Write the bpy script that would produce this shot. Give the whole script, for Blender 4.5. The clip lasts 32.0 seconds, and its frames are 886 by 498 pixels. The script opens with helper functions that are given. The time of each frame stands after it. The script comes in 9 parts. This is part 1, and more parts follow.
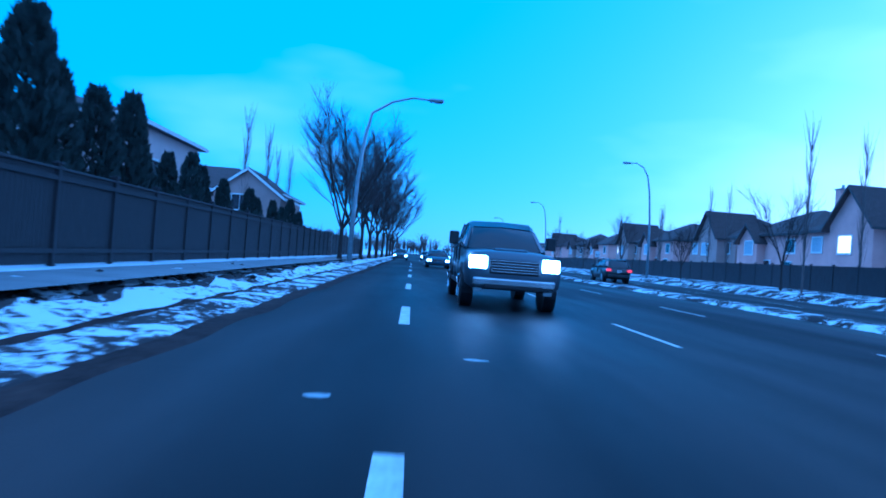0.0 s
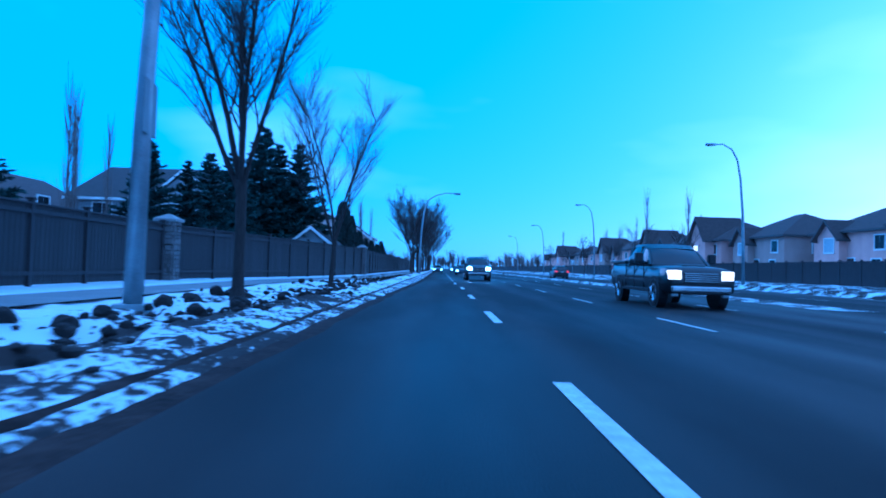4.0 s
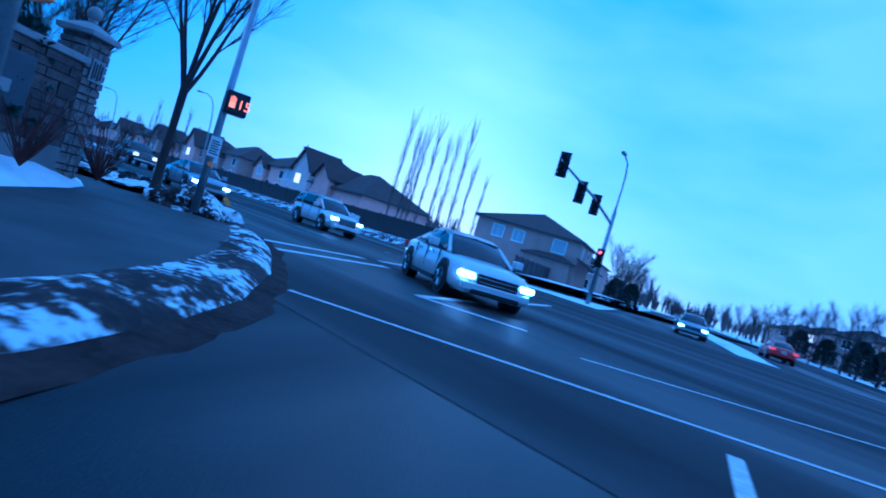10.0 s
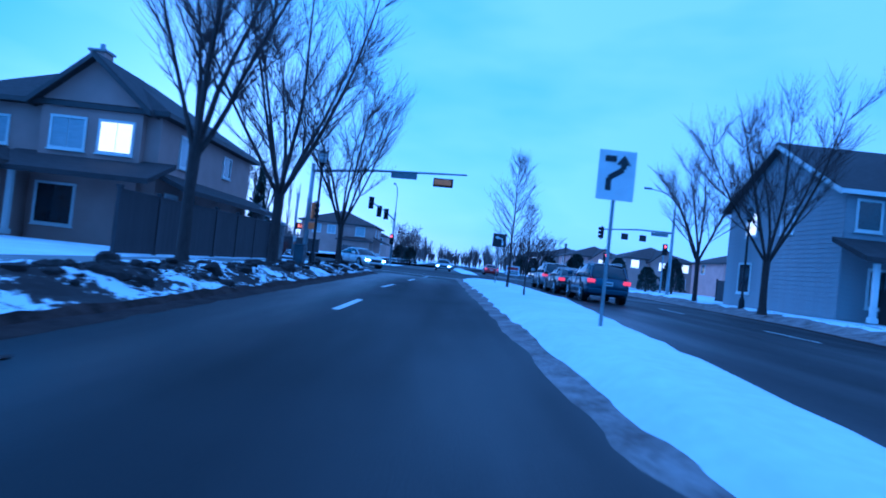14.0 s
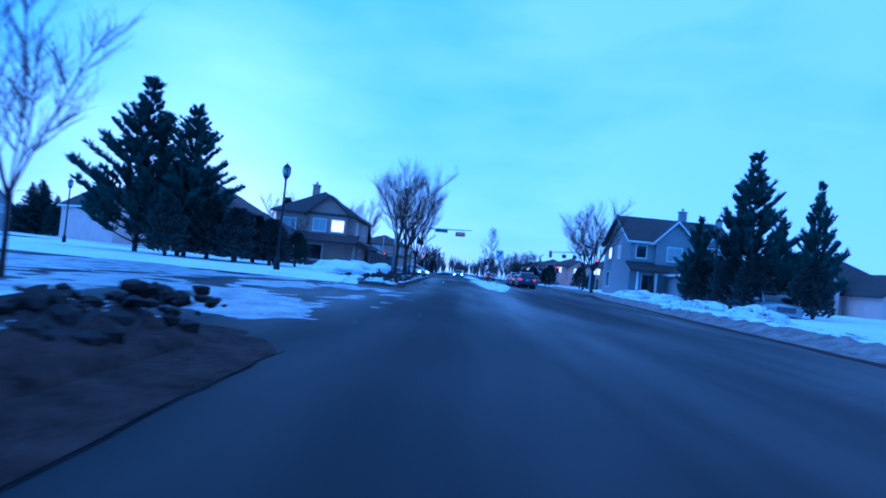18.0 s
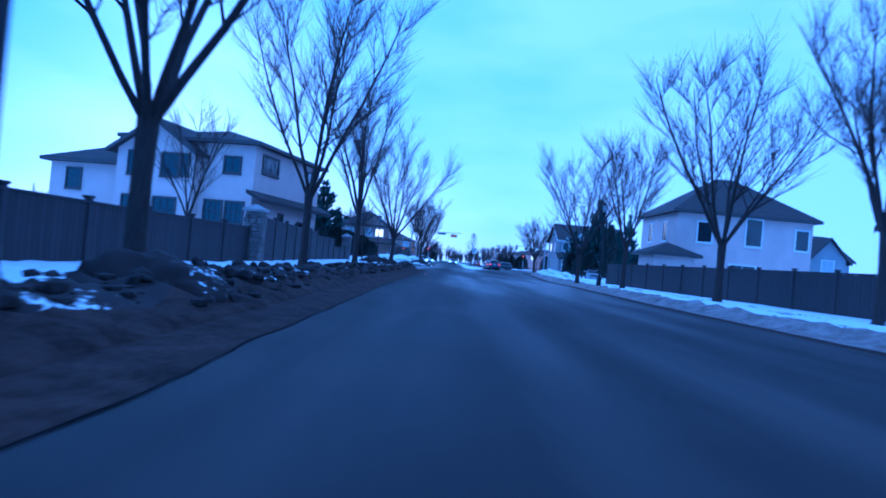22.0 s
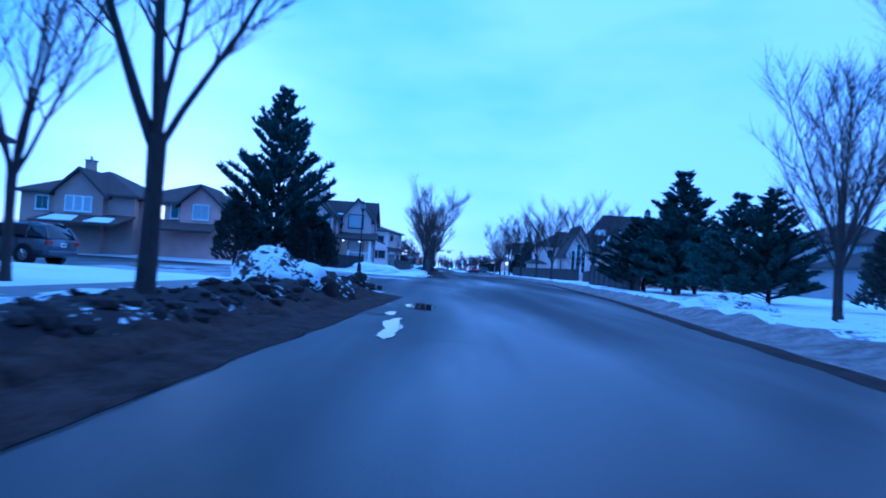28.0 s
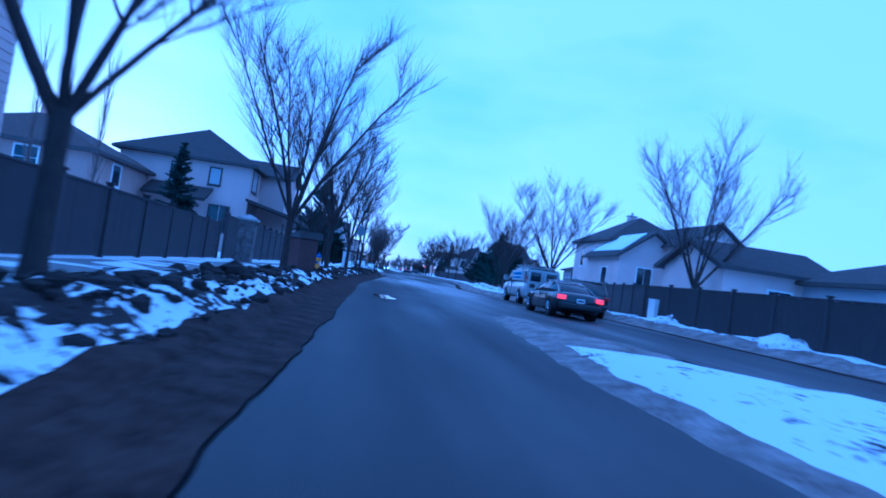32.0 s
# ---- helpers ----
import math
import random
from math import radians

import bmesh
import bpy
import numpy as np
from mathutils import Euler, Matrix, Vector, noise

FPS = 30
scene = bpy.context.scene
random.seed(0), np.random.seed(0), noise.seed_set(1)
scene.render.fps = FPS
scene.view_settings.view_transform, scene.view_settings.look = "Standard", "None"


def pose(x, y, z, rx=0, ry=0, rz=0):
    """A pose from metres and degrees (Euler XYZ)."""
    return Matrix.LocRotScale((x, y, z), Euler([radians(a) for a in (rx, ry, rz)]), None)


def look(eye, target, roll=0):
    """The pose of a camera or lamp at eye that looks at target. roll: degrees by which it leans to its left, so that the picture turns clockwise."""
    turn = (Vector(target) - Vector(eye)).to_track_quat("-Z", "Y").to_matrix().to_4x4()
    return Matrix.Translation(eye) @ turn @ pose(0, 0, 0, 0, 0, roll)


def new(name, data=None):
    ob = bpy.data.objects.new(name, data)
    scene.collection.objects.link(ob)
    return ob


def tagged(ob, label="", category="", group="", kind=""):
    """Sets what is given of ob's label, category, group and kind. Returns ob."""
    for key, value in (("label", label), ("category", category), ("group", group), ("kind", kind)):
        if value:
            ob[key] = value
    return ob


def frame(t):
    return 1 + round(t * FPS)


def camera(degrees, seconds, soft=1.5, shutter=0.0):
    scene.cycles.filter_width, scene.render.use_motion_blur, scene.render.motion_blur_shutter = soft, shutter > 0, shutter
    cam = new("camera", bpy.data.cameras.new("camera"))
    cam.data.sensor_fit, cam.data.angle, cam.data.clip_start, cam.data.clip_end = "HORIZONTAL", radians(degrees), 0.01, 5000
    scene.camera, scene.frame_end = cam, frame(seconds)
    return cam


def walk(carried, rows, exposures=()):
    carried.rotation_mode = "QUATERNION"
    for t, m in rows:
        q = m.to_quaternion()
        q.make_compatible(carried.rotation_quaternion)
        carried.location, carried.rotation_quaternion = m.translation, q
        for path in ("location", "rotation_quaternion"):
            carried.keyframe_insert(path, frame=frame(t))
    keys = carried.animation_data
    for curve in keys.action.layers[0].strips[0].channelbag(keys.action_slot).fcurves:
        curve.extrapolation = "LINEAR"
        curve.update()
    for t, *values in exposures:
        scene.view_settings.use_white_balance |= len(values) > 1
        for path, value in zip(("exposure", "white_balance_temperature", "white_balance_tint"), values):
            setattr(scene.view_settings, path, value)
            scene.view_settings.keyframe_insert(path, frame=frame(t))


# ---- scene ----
cam = camera(68.63, 32.0, soft=1.8, shutter=0.3)
PATH = [
    (0.0, pose(-0.32, -5.7, 1.033, 90.54, -4.46, -2.71)),
    (0.5, pose(-0.48, -11.2, 0.980, 91.01, -3.30, -2.12)),
    (1.0, pose(-0.74, -16.76, 0.946, 91.34, -2.16, -1.40)),
    (1.5, pose(-0.95, -22.04, 0.971, 91.35, -1.47, -0.64)),
    (2.0, pose(-1.00, -26.97, 0.970, 91.56, -1.88, 0.07)),
    (2.5, pose(-1.02, -31.51, 0.965, 91.86, -2.22, 1.09)),
    (3.0, pose(-1.04, -35.83, 0.947, 91.77, -3.97, 1.16)),
    (3.5, pose(-1.08, -40.01, 0.950, 91.67, -4.46, 0.44)),
    (4.0, pose(-1.27, -44.01, 0.960, 91.64, -1.80, -0.21)),
    (4.5, pose(-1.38, -48.11, 0.964, 91.66, -2.51, 1.45)),
    (6.5, pose(-2.16, -62.27, 0.901, 91.53, -8.52, -3.87)),
    (7.0, pose(-2.53, -65.62, 0.905, 91.76, -10.06, -5.61)),
    (7.5, pose(-3.11, -68.67, 0.887, 91.46, -13.60, -9.54)),
    (8.0, pose(-3.91, -71.44, 0.913, 91.62, -14.99, -14.95)),
    (8.5, pose(-4.89, -74.25, 0.932, 91.37, -16.68, -20.94)),
    (9.0, pose(-6.27, -76.91, 0.945, 90.34, -16.92, -28.39)),
    (9.5, pose(-8.00, -79.31, 0.962, 89.91, -16.34, -35.32)),
    (10.0, pose(-10.16, -81.73, 0.981, 89.74, -16.78, -41.71)),
    (10.5, pose(-12.63, -83.97, 0.996, 90.56, -14.97, -47.92)),
    (11.0, pose(-15.41, -86.19, 0.997, 91.27, -13.47, -52.92)),
    (11.5, pose(-18.80, -88.41, 0.979, 91.22, -12.43, -57.21)),
    (12.0, pose(-22.70, -90.64, 0.981, 91.60, -9.18, -60.87)),
    (12.5, pose(-26.83, -92.89, 0.993, 91.68, -5.96, -61.97)),
    (13.0, pose(-31.20, -95.25, 0.981, 91.56, -3.74, -61.76)),
    (13.5, pose(-35.61, -97.69, 0.965, 91.77, -4.86, -60.79)),
    (14.0, pose(-40.33, -100.21, 0.968, 91.22, -6.16, -61.31)),
    (14.5, pose(-45.18, -102.79, 0.977, 91.13, -4.84, -61.64)),
    (16.5, pose(-63.53, -111.65, 0.933, 92.18, -3.92, -61.18)),
    (17.0, pose(-67.86, -114.14, 0.908, 91.86, -4.64, -60.54)),
    (17.5, pose(-72.46, -116.62, 0.967, 91.21, -5.51, -60.17)),
    (18.0, pose(-77.33, -119.27, 0.972, 91.93, -5.67, -60.50)),
    (18.5, pose(-82.42, -122.09, 0.969, 91.31, -5.90, -60.51)),
    (19.0, pose(-87.63, -125.07, 1.019, 91.49, -6.00, -60.59)),
    (19.5, pose(-92.85, -127.79, 1.034, 91.07, -6.72, -60.47)),
    (20.0, pose(-97.76, -130.33, 1.018, 91.87, -6.77, -61.32)),
    (20.5, pose(-102.21, -133.00, 1.043, 91.16, -5.27, -61.14)),
    (21.0, pose(-106.76, -135.56, 0.895, 91.38, -4.81, -60.80)),
    (21.5, pose(-111.36, -137.73, 0.901, 91.70, -5.11, -60.90)),
    (22.0, pose(-115.84, -140.33, 0.928, 90.95, -5.38, -60.81)),
    (22.5, pose(-120.40, -143.50, 0.959, 92.27, -5.19, -60.99)),
    (23.0, pose(-125.42, -146.50, 0.923, 91.20, -5.60, -60.65)),
    (23.5, pose(-130.53, -149.26, 0.919, 91.21, -6.33, -60.92)),
    (24.0, pose(-135.68, -151.90, 0.966, 90.89, -5.91, -61.18)),
    (24.5, pose(-141.24, -154.96, 1.038, 91.30, -4.55, -61.06)),
    (26.5, pose(-166.02, -167.88, 0.964, 92.20, -5.76, -60.68)),
    (27.0, pose(-171.73, -169.55, 0.955, 91.14, -5.51, -61.27)),
    (27.5, pose(-176.96, -171.39, 0.930, 91.27, -4.23, -61.94)),
    (28.0, pose(-182.01, -173.71, 0.970, 91.59, -3.78, -61.75)),
    (28.5, pose(-186.90, -176.12, 0.997, 91.52, -4.52, -61.68)),
    (29.0, pose(-191.80, -178.80, 1.006, 91.73, -5.26, -61.79)),
    (29.5, pose(-197.32, -181.58, 0.987, 91.94, -5.80, -62.43)),
    (30.0, pose(-203.09, -184.53, 0.971, 91.88, -6.15, -62.70)),
    (30.5, pose(-209.11, -187.25, 0.969, 92.29, -5.48, -63.72)),
    (31.0, pose(-214.69, -189.82, 0.972, 91.90, -6.82, -64.07)),
    (31.5, pose(-220.26, -192.13, 0.926, 92.26, -9.13, -65.84)),
    (32.0, pose(-226.00, -194.57, 0.931, 92.31, -8.41, -67.66)),
]
walk(cam, PATH, [(0.0, 0.32, 3320, 13), (5.0, 0.3, 3320, 13), (8.0, 0.04, 3230, 12), (10.0, -0.08, 3230, 15), (13.0, -0.04, 3310, 17), (17.0, 0.02, 3290, 21), (20.0, 0.08, 3340, 22), (23.0, 0.34, 3440, 26), (24.5, 0.42, 3580, 25), (27.0, 0.22, 3380, 24), (30.0, 0.18, 3400, 24), (32.0, 0.24, 3400, 25)])

# ---- sky and light: overcast winter dusk ----
world = bpy.data.worlds.new("dusk_sky")
scene.world = world
world.use_nodes = True
wt = world.node_tree
wt.nodes.clear()
w_out = wt.nodes.new("ShaderNodeOutputWorld")
w_bg = wt.nodes.new("ShaderNodeBackground")
w_sky = wt.nodes.new("ShaderNodeTexSky")
w_sky.sky_type = "NISHITA"
w_sky.sun_disc = False
w_sky.sun_elevation = radians(12)
w_sky.sun_rotation = radians(40)
w_co = wt.nodes.new("ShaderNodeTexCoord")
w_map = wt.nodes.new("ShaderNodeMapping")
w_map.inputs["Scale"].default_value = (1.0, 1.0, 3.0)
w_noise = wt.nodes.new("ShaderNodeTexNoise")
w_noise.inputs["Scale"].default_value = 1.9
w_noise.inputs["Detail"].default_value = 4.0
w_ramp = wt.nodes.new("ShaderNodeValToRGB")
w_ramp.color_ramp.elements[0].position = 0.35
w_ramp.color_ramp.elements[0].color = (0.26, 0.55, 0.75, 1)
w_ramp.color_ramp.elements[1].position = 0.72
w_ramp.color_ramp.elements[1].color = (0.72, 0.86, 0.95, 1)
w_mix = wt.nodes.new("ShaderNodeMix")
w_mix.data_type = "RGBA"
w_mix.inputs["Factor"].default_value = 0.8
w_gain = wt.nodes.new("ShaderNodeVectorMath")
w_gain.operation = "SCALE"
w_gain.inputs["Scale"].default_value = 0.10
wt.links.new(w_sky.outputs["Color"], w_gain.inputs[0])
wt.links.new(w_co.outputs["Generated"], w_map.inputs["Vector"])
wt.links.new(w_map.outputs["Vector"], w_noise.inputs["Vector"])
w_dir = wt.nodes.new("ShaderNodeVectorMath")
w_dir.operation = "DOT_PRODUCT"
w_dir.inputs[1].default_value = (0.72, -0.46, 0.40)
w_sum = wt.nodes.new("ShaderNodeMath")
w_sum.operation = "MULTIPLY_ADD"
w_sum.inputs[1].default_value = 0.32
wt.links.new(w_co.outputs["Generated"], w_dir.inputs[0])
wt.links.new(w_dir.outputs["Value"], w_sum.inputs[0])
wt.links.new(w_noise.outputs["Fac"], w_sum.inputs[2])
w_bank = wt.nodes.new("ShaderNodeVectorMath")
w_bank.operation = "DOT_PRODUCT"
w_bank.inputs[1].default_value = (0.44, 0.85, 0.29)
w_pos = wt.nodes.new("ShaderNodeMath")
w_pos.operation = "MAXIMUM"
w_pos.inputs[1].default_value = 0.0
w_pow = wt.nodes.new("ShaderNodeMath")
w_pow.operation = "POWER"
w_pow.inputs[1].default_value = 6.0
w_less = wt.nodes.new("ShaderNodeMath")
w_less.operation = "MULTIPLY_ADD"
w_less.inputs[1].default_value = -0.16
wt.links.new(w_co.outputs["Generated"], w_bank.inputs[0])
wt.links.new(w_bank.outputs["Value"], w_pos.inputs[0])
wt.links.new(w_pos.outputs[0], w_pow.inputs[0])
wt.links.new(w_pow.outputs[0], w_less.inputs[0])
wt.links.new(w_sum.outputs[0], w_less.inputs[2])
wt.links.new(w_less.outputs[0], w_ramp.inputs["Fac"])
wt.links.new(w_gain.outputs["Vector"], w_mix.inputs["A"])
wt.links.new(w_ramp.outputs["Color"], w_mix.inputs["B"])
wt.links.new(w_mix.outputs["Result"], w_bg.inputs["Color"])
w_bg.inputs["Strength"].default_value = 0.9
wt.links.new(w_bg.outputs["Background"], w_out.inputs["Surface"])

sun = new("sun", bpy.data.lights.new("sun", "SUN"))
sun.data.energy = 0.5
sun.data.angle = radians(40)
sun.data.color = (1.0, 0.95, 0.9)
sun.matrix_world = look((0, 0, 60), (60, -60, 0))

# ---- materials ----
def nmat(name, col, rough=0.8, metal=0.0, scale=4.0, vary=0.25, bump=0.0, fine=40.0, col2=None, rand=0.0, coat=0.0, stretch=(1, 1, 1), spec=0.5):
    """Base colour varied by coarse and fine noise, fine relief and, with rand, by object."""
    m = bpy.data.materials.new(name)
    m.use_nodes = True
    nt = m.node_tree
    b = nt.nodes["Principled BSDF"]
    co = nt.nodes.new("ShaderNodeTexCoord")
    mp = nt.nodes.new("ShaderNodeMapping")
    mp.inputs["Scale"].default_value = stretch
    nt.links.new(co.outputs["Object"], mp.inputs["Vector"])
    n1 = nt.nodes.new("ShaderNodeTexNoise")
    n1.inputs["Scale"].default_value = scale
    n1.inputs["Detail"].default_value = 5.0
    n2 = nt.nodes.new("ShaderNodeTexNoise")
    n2.inputs["Scale"].default_value = fine
    n2.inputs["Detail"].default_value = 3.0
    nt.links.new(mp.outputs["Vector"], n1.inputs["Vector"])
    nt.links.new(mp.outputs["Vector"], n2.inputs["Vector"])
    add = nt.nodes.new("ShaderNodeMath")
    add.operation = "MULTIPLY_ADD"
    add.inputs[1].default_value = 0.6
    nt.links.new(n1.outputs["Fac"], add.inputs[0])
    sc = nt.nodes.new("ShaderNodeMath")
    sc.operation = "MULTIPLY"
    sc.inputs[1].default_value = 0.4
    nt.links.new(n2.outputs["Fac"], sc.inputs[0])
    nt.links.new(sc.outputs[0], add.inputs[2])
    ramp = nt.nodes.new("ShaderNodeValToRGB")
    c2 = col2 or tuple(min(1.0, c * (1 + vary)) for c in col)
    c1 = col if col2 else tuple(c * (1 - vary) for c in col)
    ramp.color_ramp.elements[0].position = 0.36
    ramp.color_ramp.elements[1].position = 0.64
    ramp.color_ramp.elements[0].color = (*c1, 1)
    ramp.color_ramp.elements[1].color = (*c2, 1)
    nt.links.new(add.outputs[0], ramp.inputs["Fac"])
    last = ramp.outputs["Color"]
    if rand:
        oi = nt.nodes.new("ShaderNodeObjectInfo")
        mr = nt.nodes.new("ShaderNodeMapRange")
        mr.inputs["To Min"].default_value = 1 - rand
        mr.inputs["To Max"].default_value = 1 + rand
        nt.links.new(oi.outputs["Random"], mr.inputs["Value"])
        hs = nt.nodes.new("ShaderNodeHueSaturation")
        nt.links.new(mr.outputs["Result"], hs.inputs["Value"])
        nt.links.new(last, hs.inputs["Color"])
        last = hs.outputs["Color"]
    nt.links.new(last, b.inputs["Base Color"])
    b.inputs["Roughness"].default_value = rough
    b.inputs["Metallic"].default_value = metal
    b.inputs["Coat Weight"].default_value = coat
    b.inputs["Specular IOR Level"].default_value = spec
    if bump:
        bp = nt.nodes.new("ShaderNodeBump")
        bp.inputs["Strength"].default_value = bump
        bp.inputs["Distance"].default_value = 0.03
        nt.links.new(add.outputs[0], bp.inputs["Height"])
        nt.links.new(bp.outputs["Normal"], b.inputs["Normal"])
    return m


def glow(name, col, strength):
    m = bpy.data.materials.new(name)
    m.use_nodes = True
    b = m.node_tree.nodes["Principled BSDF"]
    b.inputs["Base Color"].default_value = (*col, 1)
    b.inputs["Emission Color"].default_value = (*col, 1)
    b.inputs["Emission Strength"].default_value = strength
    b.inputs["Roughness"].default_value = 0.3
    return m


def road_mat(name, turn=0.0, shift=0.0, spec=0.18, damp=0.45, tone=1.0, wet=()):
    """Worn asphalt: aggregate grain, paler wheel tracks of dried salt along the lanes, damp patches that shine."""
    m = nmat(name, (0.021 * tone, 0.021 * tone, 0.022 * tone), 0.7, scale=0.35, vary=0.35, bump=0.35, fine=60, spec=spec)
    nt = m.node_tree
    b = nt.nodes["Principled BSDF"]
    base_link = b.inputs["Base Color"].links[0].from_socket
    co = nt.nodes.new("ShaderNodeTexCoord")
    mp = nt.nodes.new("ShaderNodeMapping")
    mp.inputs["Rotation"].default_value = (0, 0, radians(turn))
    nt.links.new(co.outputs["Object"], mp.inputs["Vector"])
    n = nt.nodes.new("ShaderNodeTexNoise")
    n.inputs["Scale"].default_value = 0.22
    n.inputs["Detail"].default_value = 6.0
    st = nt.nodes.new("ShaderNodeMapping")
    st.inputs["Scale"].default_value = (1.0, 0.12, 1.0)
    nt.links.new(mp.outputs["Vector"], st.inputs["Vector"])
    nt.links.new(st.outputs["Vector"], n.inputs["Vector"])
    mr = nt.nodes.new("ShaderNodeMapRange")
    mr.inputs["From Min"].default_value = 0.38
    mr.inputs["From Max"].default_value = 0.6
    mr.inputs["To Min"].default_value = damp
    mr.inputs["To Max"].default_value = 0.75
    nt.links.new(n.outputs["Fac"], mr.inputs["Value"])
    nt.links.new(mr.outputs["Result"], b.inputs["Roughness"])
    sep = nt.nodes.new("ShaderNodeSeparateXYZ")
    nt.links.new(mp.outputs["Vector"], sep.inputs[0])
    ph = nt.nodes.new("ShaderNodeMath")
    ph.operation = "MULTIPLY_ADD"
    ph.inputs[1].default_value = math.tau / 1.82
    ph.inputs[2].default_value = shift
    nt.links.new(sep.outputs["X"], ph.inputs[0])
    sn = nt.nodes.new("ShaderNodeMath")
    sn.operation = "SINE"
    nt.links.new(ph.outputs[0], sn.inputs[0])
    n3 = nt.nodes.new("ShaderNodeTexNoise")
    n3.inputs["Scale"].default_value = 0.5
    n3.inputs["Detail"].default_value = 4.0
    nt.links.new(st.outputs["Vector"], n3.inputs["Vector"])
    ad = nt.nodes.new("ShaderNodeMath")
    ad.operation = "MULTIPLY_ADD"
    ad.inputs[1].default_value = 0.16
    nt.links.new(sn.outputs[0], ad.inputs[0])
    nt.links.new(n3.outputs["Fac"], ad.inputs[2])
    tr = nt.nodes.new("ShaderNodeMapRange")
    tr.inputs["From Min"].default_value = 0.45
    tr.inputs["From Max"].default_value = 0.75
    tr.inputs["To Min"].default_value = 0.0
    tr.inputs["To Max"].default_value = 0.8
    nt.links.new(ad.outputs[0], tr.inputs["Value"])
    mx = nt.nodes.new("ShaderNodeMix")
    mx.data_type = "RGBA"
    nt.links.new(tr.outputs["Result"], mx.inputs["Factor"])
    nt.links.new(base_link, mx.inputs["A"])
    mx.inputs["B"].default_value = (0.052 * tone, 0.050 * tone, 0.050 * tone, 1)
    if not wet:
        nt.links.new(mx.outputs["Result"], b.inputs["Base Color"])
        return m
    # Wetter, glossier stretch; its base colour is also lifted for reflected headlamp light.
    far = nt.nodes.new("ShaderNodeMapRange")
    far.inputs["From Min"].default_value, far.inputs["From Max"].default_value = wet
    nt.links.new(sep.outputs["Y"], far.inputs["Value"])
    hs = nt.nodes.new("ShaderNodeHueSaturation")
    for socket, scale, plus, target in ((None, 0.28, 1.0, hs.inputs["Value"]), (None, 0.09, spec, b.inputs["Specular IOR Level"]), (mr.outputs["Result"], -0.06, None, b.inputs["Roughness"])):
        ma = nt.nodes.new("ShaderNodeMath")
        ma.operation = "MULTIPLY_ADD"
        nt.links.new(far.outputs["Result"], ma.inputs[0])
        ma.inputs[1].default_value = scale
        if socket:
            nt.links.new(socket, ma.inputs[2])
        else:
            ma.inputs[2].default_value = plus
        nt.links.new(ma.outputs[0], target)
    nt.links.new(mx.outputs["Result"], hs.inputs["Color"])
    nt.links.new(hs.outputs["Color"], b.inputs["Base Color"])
    return m


def bank_mat(name, low, high):
    """Ploughed bank: old snow broken by soil and road grit."""
    m = nmat(name, (0.014, 0.010, 0.009), 0.95, scale=1.1, bump=0.9, fine=9.0, col2=(0.74, 0.78, 0.82))
    for nd in m.node_tree.nodes:
        if nd.type == "VALTORGB":
            nd.color_ramp.elements[0].position = low
            nd.color_ramp.elements[1].position = high
            mid = nd.color_ramp.elements.new((low + high) / 2)
            mid.color = (0.045, 0.035, 0.032, 1)
    return m


M_ROAD = road_mat("asphalt", 0.0, 1.2, 0.12, 0.46, 0.72)
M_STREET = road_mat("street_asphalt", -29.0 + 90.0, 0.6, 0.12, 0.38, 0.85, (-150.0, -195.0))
M_WET = nmat("standing_water", (0.008, 0.009, 0.011), 0.08, scale=2.5, vary=0.4, bump=0.05, fine=9, spec=0.5)
M_POOL = nmat("still_water", (0.006, 0.007, 0.008), 0.02, scale=2.5, vary=0.3, bump=0.02, fine=6, spec=0.5)
M_PAINT = nmat("road_paint", (0.62, 0.62, 0.60), 0.7, scale=6, vary=0.25, bump=0.2, fine=30)
M_SNOW = nmat("snow", (0.78, 0.81, 0.84), 0.85, scale=0.5, vary=0.09, bump=0.6, fine=7)
M_SLUSH = nmat("grey_slush", (0.12, 0.12, 0.125), 0.5, scale=1.4, bump=0.6, fine=12, col2=(0.55, 0.57, 0.6))
M_BANK = bank_mat("snowy_bank", 0.47, 0.535)
M_CRUNCH = bank_mat("crunchy_snow", 0.405, 0.475)
M_DIRTY = bank_mat("dirty_crust", 0.455, 0.53)
M_FURROW = bank_mat("soil_furrow", 0.56, 0.62)
M_SEAM = nmat("tarry_seam", (0.004, 0.004, 0.005), 0.8, scale=3.0, vary=0.4, spec=0.05)
M_DAMPWALK = nmat("damp_concrete", (0.075, 0.073, 0.072), 0.7, scale=0.9, vary=0.3, bump=0.3, fine=40, spec=0.2)
# Wet patch whose near-black colour stands in for trees reflected in water.
M_TRACK = nmat("dark_reflection_asphalt", (0.009, 0.009, 0.010), 0.5, scale=1.2, vary=0.4, bump=0.35, fine=30, spec=0.12)
M_EARTH = bank_mat("earthy_bank", 0.56, 0.62)
M_SNOWSOIL = bank_mat("snowy_soil_bank", 0.465, 0.505)
M_OLDSNOW = bank_mat("old_snow", 0.36, 0.43)
M_SLOPE = nmat("sandy_slush", (0.10, 0.085, 0.078), 0.85, scale=2.2, bump=0.9, fine=16, col2=(0.30, 0.275, 0.26), spec=0.2)
M_GRIT = nmat("gritty_slush", (0.015, 0.011, 0.010), 0.9, scale=2.0, bump=0.8, fine=14, col2=(0.050, 0.038, 0.033), spec=0.1)
M_MUD = nmat("kerb_mud", (0.015, 0.011, 0.009), 0.95, scale=2.6, bump=1.0, fine=14, col2=(0.056, 0.042, 0.036), spec=0.1)
M_CLOD = nmat("frozen_soil", (0.016, 0.013, 0.012), 0.95, scale=5, vary=0.5, bump=0.8, rand=0.2)
